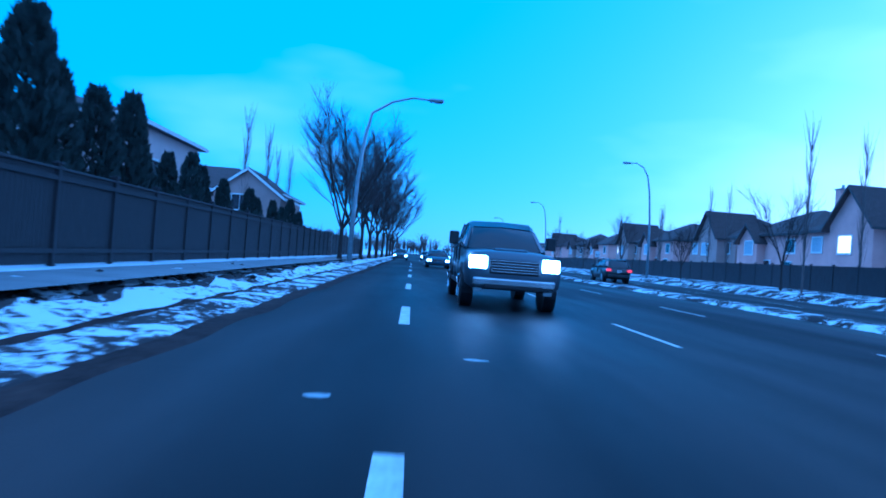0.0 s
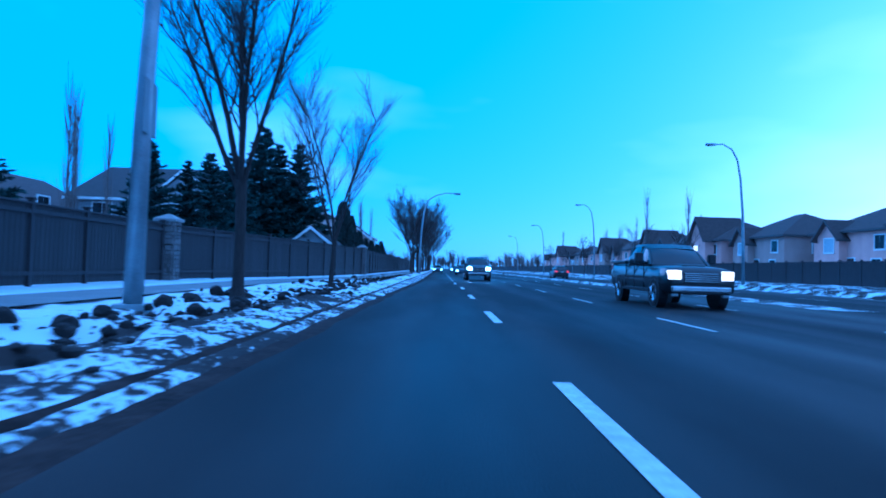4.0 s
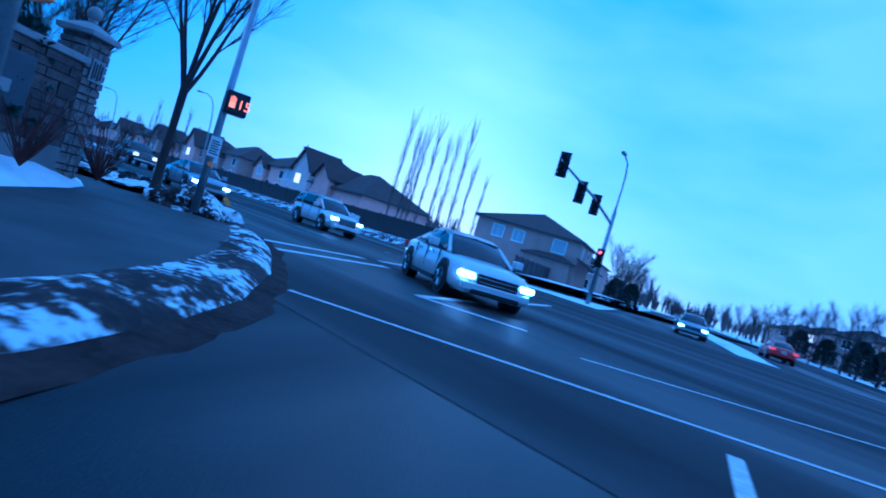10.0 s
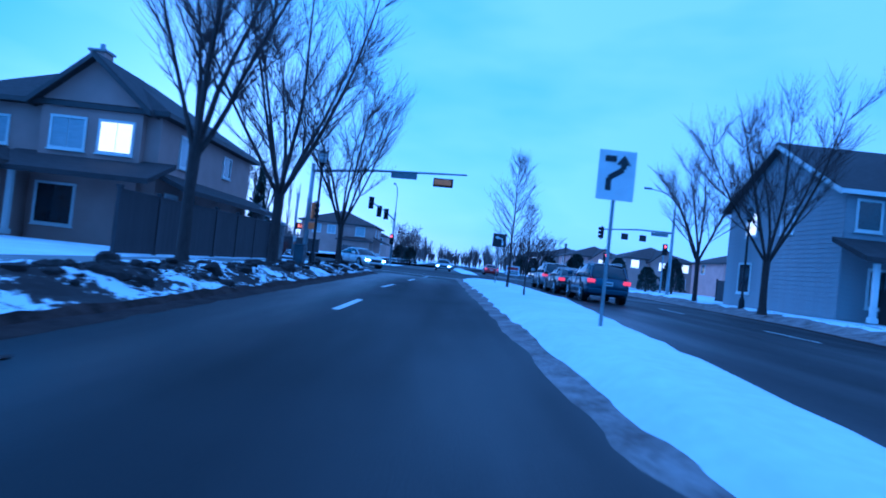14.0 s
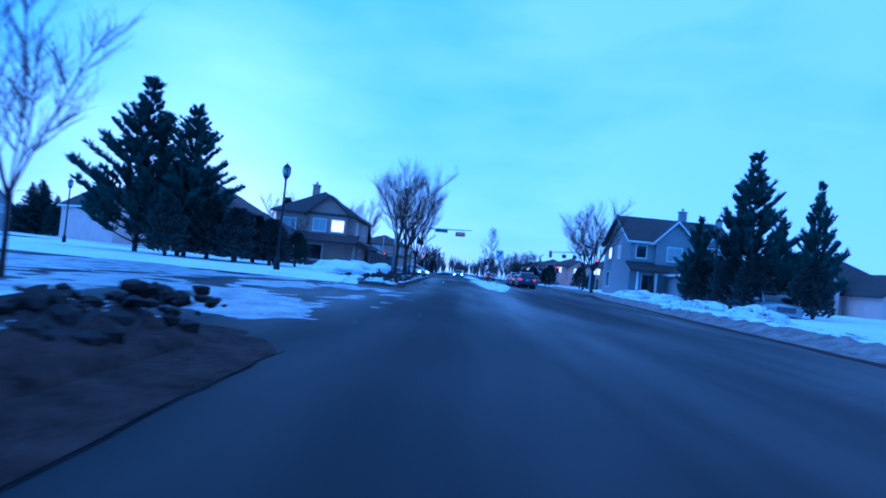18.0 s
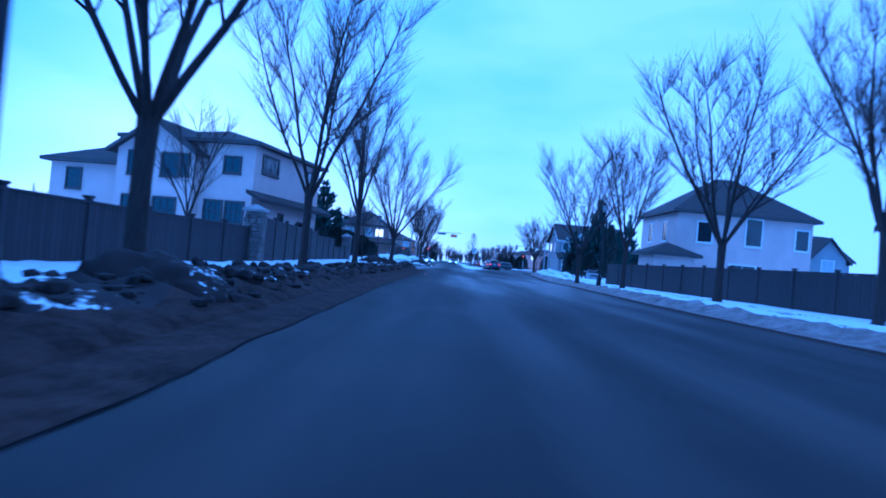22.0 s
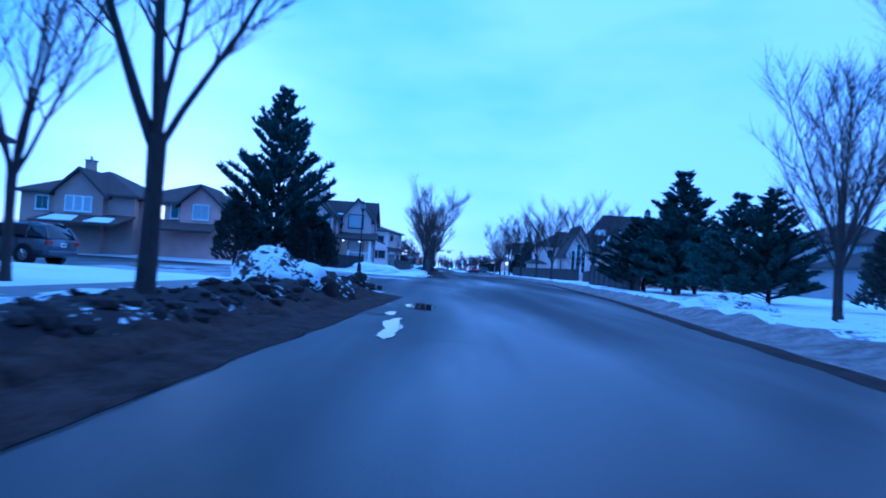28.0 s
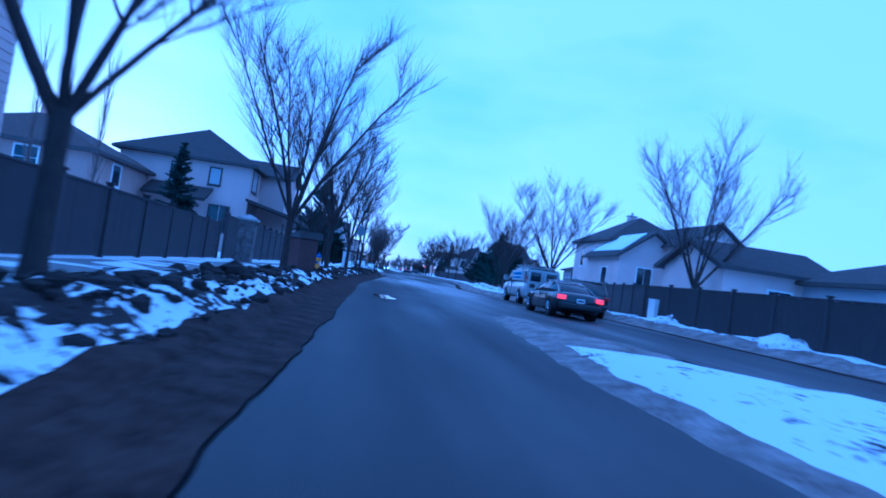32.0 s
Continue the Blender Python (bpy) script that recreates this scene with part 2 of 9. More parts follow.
M_WALK = nmat("concrete", (0.20, 0.20, 0.20), 0.85, scale=1.2, vary=0.2, bump=0.3, fine=50)
M_FENCE = nmat("stained_boards", (0.030, 0.027, 0.029), 0.75, scale=3, vary=0.3, bump=0.3, fine=30, rand=0.18, stretch=(6, 6, 0.7))
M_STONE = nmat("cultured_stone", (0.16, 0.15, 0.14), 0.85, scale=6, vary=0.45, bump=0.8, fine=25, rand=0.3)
# Darker stone for the entrance wall, its shade mixed into the brown.
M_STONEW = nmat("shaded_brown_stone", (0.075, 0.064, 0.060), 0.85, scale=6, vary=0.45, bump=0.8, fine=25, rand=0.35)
M_STONEP = nmat("pier_stone", (0.15, 0.14, 0.135), 0.85, scale=5, vary=0.5, bump=0.8, fine=25)
M_CAP = nmat("cast_cap", (0.28, 0.28, 0.28), 0.8, scale=4, vary=0.15, bump=0.2)
M_BARK = nmat("elm_bark", (0.035, 0.029, 0.026), 0.95, scale=8, vary=0.4, bump=0.8, fine=40, stretch=(3, 3, 0.6))
M_TWIG = nmat("twigs", (0.045, 0.035, 0.032), 0.9, scale=3, vary=0.3)
M_POPLAR = nmat("poplar_twigs", (0.12, 0.10, 0.09), 0.9, scale=3, vary=0.3)
M_SPRUCE = nmat("spruce_needles", (0.032, 0.054, 0.046), 0.8, scale=2.5, vary=0.5, rand=0.2)
M_PINE = nmat("pine_needles", (0.044, 0.074, 0.060), 0.8, scale=2.5, vary=0.5, rand=0.2)
M_CEDAR = nmat("cedar_foliage", (0.034, 0.042, 0.035), 0.85, scale=3, vary=0.5, rand=0.15)
M_STEEL = nmat("galvanised_steel", (0.32, 0.34, 0.36), 0.45, 0.7, scale=3, vary=0.2, bump=0.1)
M_BLACK = nmat("black_metal", (0.012, 0.012, 0.014), 0.4, 0.3, scale=5, vary=0.3)
M_LANTERN = nmat("frosted_lantern", (0.30, 0.32, 0.33), 0.25, scale=5, vary=0.15)
M_YELLOW = nmat("signal_yellow", (0.72, 0.26, 0.07), 0.5, scale=4, vary=0.15)
M_SIGNW = nmat("sign_white", (0.72, 0.73, 0.74), 0.5, scale=3, vary=0.08)
M_SIGNK = nmat("sign_black", (0.02, 0.02, 0.022), 0.5, scale=3, vary=0.2)
M_SIGNB = nmat("sign_back", (0.24, 0.26, 0.28), 0.45, 0.6, scale=3, vary=0.15)
M_TRIM = nmat("white_trim", (0.72, 0.72, 0.70), 0.6, scale=2, vary=0.08)
M_DTRIM = nmat("dark_trim", (0.05, 0.047, 0.046), 0.6, scale=2, vary=0.2)
M_SHINGLE = nmat("roof_shingles", (0.040, 0.036, 0.036), 0.9, scale=2.5, vary=0.35, bump=0.6, fine=18, stretch=(1, 1, 6))
M_SHINGLE2 = nmat("brown_shingles", (0.060, 0.045, 0.040), 0.9, scale=2.5, vary=0.35, bump=0.6, fine=18, stretch=(1, 1, 6))
M_STUCCO = nmat("tan_stucco", (0.34, 0.26, 0.22), 0.9, scale=0.8, vary=0.12, bump=0.25, fine=60)
M_STUCCO2 = nmat("pale_stucco", (0.54, 0.455, 0.415), 0.9, scale=0.8, vary=0.1, bump=0.25, fine=60)
M_GREY = nmat("grey_siding", (0.30, 0.30, 0.31), 0.7, scale=1.0, vary=0.1, bump=0.2, fine=30)
M_PALE = nmat("pale_siding", (0.52, 0.43, 0.39), 0.7, scale=1.0, vary=0.08, bump=0.2, fine=30)
M_PINK = nmat("rosy_stucco", (0.55, 0.36, 0.30), 0.9, scale=0.8, vary=0.12, bump=0.25, fine=60)
M_DOORG = nmat("garage_panel", (0.42, 0.38, 0.37), 0.6, scale=2, vary=0.08)
M_GLASS = nmat("window_glass", (0.02, 0.024, 0.03), 0.06, scale=1.5, vary=0.3, spec=0.8)
M_BLIND = nmat("blinds_behind_glass", (0.42, 0.43, 0.45), 0.3, scale=2, vary=0.12, stretch=(1, 1, 8))
M_LIT = glow("lit_window", (1.0, 0.72, 0.42), 1.6)
M_PORCH = glow("porch_lamp", (1.0, 0.85, 0.6), 6.0)
M_HEAD = glow("headlamp", (0.86, 1.0, 0.98), 14.0)
M_DIM = glow("marker_lamp", (1.0, 0.72, 0.4), 2.0)
M_TAIL = glow("tail_lamp", (1.0, 0.04, 0.04), 1.2)
M_REDLENS = glow("red_signal", (1.0, 0.06, 0.04), 8.0)
M_ORANGE = glow("walk_signal_digits", (1.0, 0.16, 0.04), 2.5)
M_TYRE = nmat("tyre", (0.012, 0.012, 0.013), 0.85, scale=8, vary=0.3)
M_RIM = nmat("alloy_rim", (0.30, 0.31, 0.33), 0.35, 0.9, scale=6, vary=0.2)
M_CARGLASS = nmat("car_glass", (0.012, 0.015, 0.02), 0.05, scale=1, vary=0.2, spec=0.8)
M_CHROME = nmat("chrome", (0.5, 0.52, 0.54), 0.2, 1.0, scale=4, vary=0.15)
M_GRILLE = nmat("grille_black", (0.012, 0.012, 0.014), 0.5, scale=8, vary=0.3)
M_RUST = nmat("bare_shrub", (0.07, 0.03, 0.025), 0.9, scale=4, vary=0.4)
M_HYDRANT = nmat("hydrant_yellow", (0.60, 0.30, 0.03), 0.5, scale=6, vary=0.2)
M_HYDBLUE = nmat("hydrant_blue", (0.02, 0.08, 0.30), 0.5, scale=6, vary=0.2)
M_BIN = nmat("plastic_bin", (0.05, 0.06, 0.075), 0.5, scale=4, vary=0.2)
M_BOX = nmat("cabinet_grey", (0.26, 0.29, 0.32), 0.5, 0.2, scale=3, vary=0.12)


def paint(name, col, metal=0.0):
    return nmat(name, col, 0.28, metal, scale=1.2, vary=0.12, coat=0.6, fine=25)


M_WHITE = paint("white_car_paint", (0.62, 0.63, 0.64))
M_CARK = paint("black_car_paint", (0.015, 0.016, 0.018))
M_CARG = paint("grey_car_paint", (0.10, 0.11, 0.13), 0.4)
M_CARS = paint("silver_car_paint", (0.30, 0.32, 0.35), 0.5)
M_CARR = paint("red_car_paint", (0.25, 0.02, 0.02))
M_CARB = paint("blue_car_paint", (0.03, 0.05, 0.09), 0.3)
M_VAN = paint("van_white", (0.42, 0.43, 0.44))
M_DECAL = nmat("van_decal", (0.02, 0.14, 0.38), 0.5, scale=3, vary=0.1)

# ---- mesh helpers ----
UX, UY = math.sin(radians(61)), math.cos(radians(61))
ROT = 29.0


def sw(s, n):
    """Street coordinates (along the side street, across it) to the world's x and y."""
    return UX * s + UY * n, UY * s - UX * n


def smooth(ob):
    for p in ob.data.polygons:
        p.use_smooth = True
    return ob


def from_bm(bm, name, mat):
    me = bpy.data.meshes.new(name)
    bm.normal_update()
    bm.to_mesh(me)
    bm.free()
    me.materials.append(mat)
    return me


def part(name, bm, mat, parent=None, label="", soft=False):
    ob = new(name, from_bm(bm, name, mat) if isinstance(bm, bmesh.types.BMesh) else bm)
    ob.parent = parent
    if label:
        ob["label"] = label
    if soft:
        smooth(ob)
    return ob


def raw(name, verts, faces, mat, parent=None, soft=False):
    me = bpy.data.meshes.new(name)
    me.from_pydata(verts, [], faces)
    me.materials.append(mat)
    me.update()
    ob = new(name, me)
    ob.parent = parent
    if soft:
        smooth(ob)
    return ob


def base(name, x, y, z, rz, label, category, group="", kind=""):
    ob = new(name)
    ob.matrix_world = pose(x, y, z, 0, 0, rz)
    return tagged(ob, label, category, group, kind)


def box(bm, x0, x1, y0, y1, z0, z1, bevel=0.0):
    r = bmesh.ops.create_cube(bm, size=1.0, matrix=Matrix.LocRotScale(((x0 + x1) / 2, (y0 + y1) / 2, (z0 + z1) / 2), None, (abs(x1 - x0), abs(y1 - y0), abs(z1 - z0))))
    if bevel:
        es = list({e for v in r["verts"] for e in v.link_edges})
        bmesh.ops.bevel(bm, geom=es, offset=bevel, segments=2, affect="EDGES", profile=0.5)
    return r["verts"]


def boxed(x0, x1, y0, y1, z0, z1, bevel=0.0):
    bm = bmesh.new()
    box(bm, x0, x1, y0, y1, z0, z1, bevel)
    return bm


def tube(bm, p0, p1, r0, r1, seg=8, caps=True):
    p0, p1 = Vector(p0), Vector(p1)
    d = p1 - p0
    m = Matrix.Translation((p0 + p1) / 2) @ d.to_track_quat("Z", "Y").to_matrix().to_4x4()
    return bmesh.ops.create_cone(bm, cap_ends=caps, segments=seg, radius1=r0, radius2=r1, depth=d.length, matrix=m)["verts"]


def tubed(pts, radii, seg=8):
    """A bent tapered tube through pts."""
    bm = bmesh.new()
    rings = []
    for i, p in enumerate(pts):
        a = Vector(pts[max(i - 1, 0)])
        b = Vector(pts[min(i + 1, len(pts) - 1)])
        q = (b - a).to_track_quat("Z", "Y")
        rings.append([bm.verts.new(Vector(p) + q @ Vector((math.cos(k * math.tau / seg) * radii[i], math.sin(k * math.tau / seg) * radii[i], 0))) for k in range(seg)])
    for r0, r1 in zip(rings, rings[1:]):
        for k in range(seg):
            bm.faces.new((r0[k], r0[(k + 1) % seg], r1[(k + 1) % seg], r1[k]))
    bm.faces.new(rings[0][::-1])
    bm.faces.new(rings[-1])
    return bm


def prism(outline, y0, y1):
    """A solid from an outline of (x, z) points, from y0 to y1."""
    bm = bmesh.new()
    a = [bm.verts.new((x, y0, z)) for x, z in outline]
    b = [bm.verts.new((x, y1, z)) for x, z in outline]
    bm.faces.new(a)
    bm.faces.new(b[::-1])
    k = len(outline)
    for i in range(k):
        bm.faces.new((a[i], b[i], b[(i + 1) % k], a[(i + 1) % k]))
    bmesh.ops.recalc_face_normals(bm, faces=bm.faces)
    return bm


def noise2(x, y, f, seed=0.0):
    return noise.noise(Vector((x * f, y * f, seed)))


def lerp_table(table, v):
    """Piecewise linear values from pairs in falling order of the key."""
    t = sorted(table)
    if v <= t[0][0]:
        return t[0][1]
    for (a, va), (b, vb) in zip(t, t[1:]):
        if v <= b:
            return va + (vb - va) * (v - a) / (b - a)
    return t[-1][1]


# ---- roads and ground ----
N_LEFT = [(-45, 64.5), (-100, 64.5), (-125, 64.6), (-150, 64.1), (-185, 64.4), (-205, 63.4), (-245, 60.8), (-262, 59.7), (-280, 59.5), (-345, 58.6)]
N_RIGHT = [(-30, 83.0), (-60, 82.0), (-75, 79.3), (-100, 77.0), (-118, 75.4), (-130, 75.3), (-145, 74.8), (-160, 75.1), (-185, 74.9), (-215, 72.2), (-228, 70.4), (-240, 68.9), (-248, 69.4), (-253, 71.6), (-264, 72.6), (-285, 72.8), (-345, 73.0)]


def n_left(s):
    return lerp_table(N_LEFT, s)


def n_right(s):
    return lerp_table(N_RIGHT, s)


def sheet(name, verts, faces, mat, label, category, soft=True, kind="structure"):
    return tagged(raw(name, verts, faces, mat, soft=soft), label, category, kind=kind)


def grid(name, rows, mat, label, category, kind="structure", soft=True):
    """A mesh from equal rows of points."""
    k = len(rows[0])
    verts = [p for r in rows for p in r]
    faces = [(i * k + j, i * k + j + 1, (i + 1) * k + j + 1, (i + 1) * k + j) for i in range(len(rows) - 1) for j in range(k - 1)]
    return sheet(name, verts, faces, mat, label, category, soft, kind)


sheet("ground", [(-2500, -2500, -0.08), (2500, -2500, -0.08), (2500, 2500, -0.08), (-2500, 2500, -0.08)], [(0, 1, 2, 3)], M_SNOW, "wide snow-covered ground that reaches the horizon", "ground", soft=False)
grid("road_main", [[(x, y, 0.0) for x in (-7.0, 0, 7, 14, 24.0)] for y in range(-220, 700, 20)], M_ROAD, "wide grey asphalt arterial road with salt-dried wheel tracks", "road")
rows = []
for i in range(0, 128):
    s = -340 + i * 2.5
    a, b = n_left(s) - 1.5, n_right(s) + 1.5
    rows.append([(*sw(s, a + (b - a) * k / 6), -0.004) for k in range(7)])
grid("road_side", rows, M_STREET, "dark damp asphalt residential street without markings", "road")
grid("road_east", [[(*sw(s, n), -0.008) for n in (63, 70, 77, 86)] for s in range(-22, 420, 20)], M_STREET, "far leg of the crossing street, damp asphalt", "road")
# mouths of the streets that join on the kerb side
for s0, s1, na in ((-117, -96, 64.4), (-222, -189, 62.4)):
    grid("road_mouth", [[(*sw(s, na + 2 - d), -0.009) for d in range(0, 70, 6)] for s in (s0 - 1.5, (s0 + s1) / 2, s1 + 1.5)], M_STREET, "mouth of a joining street with worn asphalt", "road")


def kerb_line():
    """The kerb on the near side: down the main road, round the corner, along the street."""
    pts = [(-3.4, y) for y in range(260, -64, -2)]
    pts += [(-3.45, -65.5), (-3.55, -67.2), (-3.9, -69.3), (-4.5, -70.9), (-5.2, -72.4), (-6.2, -74.4), (-7.5, -76.5), (-8.8, -78.0), (-10.2, -79.3), (-11.6, -80.4)]
    s = -49.6
    while s > -335:
        pts.append(sw(s, n_left(s)))
        s -= 1.0
    return pts


KERB = kerb_line()


def street_s(x, y):
    return UX * x + UY * y


def open_at(x, y):
    """1 on the verge, falling to 0 where a street joins."""
    if y > -78:
        return 1.0
    s = street_s(x, y)
    v = 1.0
    for s0, s1 in ((-117, -96), (-222, -189)):
        if s0 - 2.5 < s < s1 + 2.5:
            v = min(v, max(0.0, min(1.0, max((s0 - s), (s - s1)) / 2.5)))
    return v


def normals(pts):
    out = []
    for i in range(len(pts)):
        a, b = pts[max(i - 1, 0)], pts[min(i + 1, len(pts) - 1)]
        dx, dy = b[0] - a[0], b[1] - a[1]
        l = math.hypot(dx, dy)
        out.append((dy / l, -dx / l))
    return out


KN = normals(KERB)


def bank_h(d, x, y):
    """Height of the ploughed bank at d metres from the kerb."""
    main = 1.0 if y > -58 else max(0.0, (y + 66) / 8.0)
    earthy = 0.0 if y > -78 else min(1.0, max(0.0, (-94 - street_s(x, y)) / 4.0))
    tall = lerp_table([(0, 0.0), (0.12, 0.10), (0.5, 0.20), (0.9, 0.34), (1.3, 0.36), (1.8, 0.28), (2.4, 0.25), (3.2, 0.26), (60, 0.30)], d)
    low = lerp_table([(0, 0.0), (0.1, 0.07), (0.4, 0.13), (0.9, 0.17), (1.3, 0.13), (1.8, 0.22), (2.4, 0.25), (3.2, 0.26), (60, 0.30)], d)
    hump = max(0.0, 1 - ((d - 1.25) / 0.75) ** 2)
    prof = tall + (low - tall) * main + earthy * hump * (0.03 + 0.10 * noise2(x, y, 4.2, 3.0) + 0.05 * noise2(x, y, 8.0, 7.0))
    rough = (0.16 * noise2(x, y, 1.1) + 0.12 * noise2(x, y, 2.7, 5.0)) * (1 - 0.5 * main) + (0.05 + 0.05 * main) * noise2(x, y, 5.5, 9.0)
    fade = min(1.0, d / 0.5) * (1.0 if d < 2.4 else max(0.25, 1 - (d - 2.4) / 2))
    return prof + rough * fade


def kerb_strip(name, i0, i1, ds, mat, label, category, lift=0.0, hfun=bank_h, wob=0.0):
    """A strip of ground along the kerb, cut where streets join."""
    runs, cur = [], []
    for i in range(i0, i1):
        (x, y), (nx, ny) = KERB[i], KN[i]
        o = open_at(x, y)
        if o <= 0.02:
            if len(cur) > 1:
                runs.append(cur)
            cur = []
            continue
        w = 1.0 + wob * (noise2(x, y, 0.55, 2.0) + 0.6 * noise2(x, y, 1.7, 4.0))
        r = []
        for d0 in ds:
            d = d0 * w if d0 < 2.55 else d0
            r.append((x + nx * d, y + ny * d, (hfun(d, x + nx * d, y + ny * d) + lift) * o - 0.03 * (1 - o)))
        cur.append(r)
    if len(cur) > 1:
        runs.append(cur)
    for r in runs:
        grid(name, r, mat, label, category)


def fine_kerb(step):
    global KERB, KN
    out = []
    for a, b in zip(KERB, KERB[1:]):
        l = math.hypot(b[0] - a[0], b[1] - a[1])
        k = max(1, int(l / step)) if -340 < a[0] and a[1] < 70 else 1
        out += [(a[0] + (b[0] - a[0]) * j / k, a[1] + (b[1] - a[1]) * j / k) for j in range(k)]
    KERB = out + [KERB[-1]]
    KN = normals(KERB)


fine_kerb(0.3)
I_CORNER = min(range(len(KERB)), key=lambda i: math.hypot(KERB[i][0] + 3.45, KERB[i][1] + 66.5))
I_STREET = min(range(len(KERB)), key=lambda i: math.hypot(KERB[i][0] + 9.6, KERB[i][1] + 78.8))
KERB_END = len(KERB)
# the normal of the kerb line points to the road on one side: make it point to the verge
if (KERB[5][0] + KN[5][0]) > KERB[5][0]:
    KN = [(-a, -b) for a, b in KN]
GUT = [-0.26, -0.2, -0.14, -0.08, -0.03, 0.05]
BANK = [0.0, 0.06, 0.14, 0.25, 0.4, 0.55, 0.7, 0.85, 1.0, 1.15, 1.3, 1.5, 1.7, 1.9, 2.1, 2.35, 2.6]
VERGE = [2.6, 3.0, 3.6, 4.4, 5.4, 6.6, 8.0]
YARD = [8.0, 11, 16, 24, 36]


RIDGE = [0.0, 0.05, 0.1, 0.18, 0.28, 0.38, 0.47, 0.56, 0.66, 0.75, 0.84]
M_BANKC = bank_mat("dirty_ridge", 0.42, 0.55)


def ridge_h(d, x, y):
    """Low worn ridge of the corner."""
    prof = lerp_table([(0, 0.0), (0.1, 0.07), (0.25, 0.13), (0.45, 0.15), (0.65, 0.135), (0.84, 0.115)], d)
    return prof + (0.06 * noise2(x, y, 1.6) + 0.06 * noise2(x, y, 4.0, 5.0)) * min(1.0, d / 0.3) * max(0.0, min(1.0, (0.84 - d) / 0.25))


def gutter_h(d, x, y):
    return -0.006 + max(0.0, (d + 0.26)) * 0.12 + 0.014 * noise2(x, y, 1.6) + 0.006 * noise2(x, y, 5.0)


def flat_h(d, x, y):
    return 0.005


I_EARTH = min(range(I_STREET, KERB_END), key=lambda i: abs(street_s(*KERB[i]) + 95))


kerb_strip("gutter_seam", I_EARTH, KERB_END, [-0.665, -0.645], M_SEAM, "dark cracked seam between gutter and asphalt", "gutter", 0.002, flat_h, wob=0.12)
kerb_strip("gutter_slush", 0, I_EARTH, GUT, M_GRIT, "brown gritty slush lying along the kerb", "slush", 0, gutter_h)
kerb_strip("gutter_slush", I_EARTH - 1, KERB_END, [-0.64, -0.5, -0.36, -0.24, -0.12, 0.05], M_MUD, "smooth brown mud lying along the kerb", "slush", 0, lambda d, x, y: 0.002 + max(0.0, d + 0.64) * 0.07 + 0.010 * noise2(x, y, 1.6) + 0.006 * noise2(x, y, 5.0), wob=0.12)
def lane_edge(y):
    """Where the dirty snow in the kerb lane ends."""
    return lerp_table([(-44, -3.3), (-30, -3.12), (-18, -2.98), (-8, -2.72), (3, -2.62), (400, -2.6)], y)


grid("gutter_crust", [[(-3.46 + (lane_edge(y) + 0.10 * noise2(y, 1.0, 0.5) + 0.05 * noise2(y, 3.0, 2.2) + 3.46) * f, y, -0.008 + h * (1 + 0.5 * noise2(y, f, 3.1))) for f, h in ((0, 0.06), (0.2, 0.06), (0.4, 0.055), (0.6, 0.045), (0.8, 0.034), (1.0, 0.0))] for y in [-44 + 0.25 * i for i in range(500)]], M_DIRTY, "streaky trodden snow and grit in the kerb lane", "slush")
grid("gutter_grit", [[(lane_edge(y) + 0.10 * noise2(y, 1.0, 0.5) + d + 0.06 * noise2(y, 8.0, 0.7), y, z) for d, z in ((-0.12, 0.012), (0.0, 0.012), (0.14, 0.008), (0.26, -0.004))] for y in [-44 + 0.25 * i for i in range(500)]], M_GRIT, "brown grit washed along the kerb lane", "slush")
kerb_strip("bank_foot_main", 0, I_CORNER, BANK[:3], M_MUD, "muddy foot of the roadside snowbank", "snowbank", wob=0.45)
I_MID = min(range(I_CORNER), key=lambda i: abs(KERB[i][1] + 26))
kerb_strip("bank_crust_main", 0, I_MID + 1, BANK[2:8], M_CRUNCH, "crunchy pitted snow along the kerb", "snowbank", wob=0.45)
kerb_strip("bank_crust_main", I_MID, I_CORNER, BANK[2:8], M_DIRTY, "muddy broken snow along the kerb", "snowbank", wob=0.45)
kerb_strip("bank_furrow_main", 0, I_CORNER, BANK[7:11], M_FURROW, "furrow of dark frozen soil between bands of snow", "snowbank", wob=0.45)
kerb_strip("bank_main", 0, I_CORNER, BANK[10:], M_CRUNCH, "ploughed snow dotted with dark soil beside the footpath", "snowbank", wob=0.45)
kerb_strip("bank_foot_street", I_STREET, I_EARTH, BANK[:3], M_MUD, "muddy foot of the roadside snowbank", "snowbank", wob=0.4)
kerb_strip("bank_street", I_STREET, I_EARTH, BANK[2:14], M_BANK, "ploughed snowbank broken by clods of dark frozen soil", "snowbank", wob=0.4)
kerb_strip("bank_corner", I_CORNER - 1, I_STREET + 8, RIDGE, M_BANKC, "low dirty snow ridge round the street corner", "snowbank", 0, ridge_h)
kerb_strip("pavement_corner", I_CORNER - 6, I_STREET + 2, [0.75, 1.6, 2.5, 3.4], M_DAMPWALK, "bare paved corner beside the crossing", "pavement", 0.0, lambda d, x, y: 0.125 + 0.01 * noise2(x, y, 0.6))
kerb_strip("verge_corner", I_CORNER - 6, I_STREET + 2, [3.35, 3.6, 4.0, 4.6, 5.4, 6.5, 8.0], M_SNOW, "snow bed behind the paved corner", "snow", 0.0, lambda d, x, y: 0.115 + 0.28 * min(1, (d - 3.35) * 1.4) + 0.08 * noise2(x, y, 0.9) * min(1, d - 3.35))
def kerb_at(s):
    return min(range(I_STREET, KERB_END), key=lambda i: abs(street_s(*KERB[i]) - s))


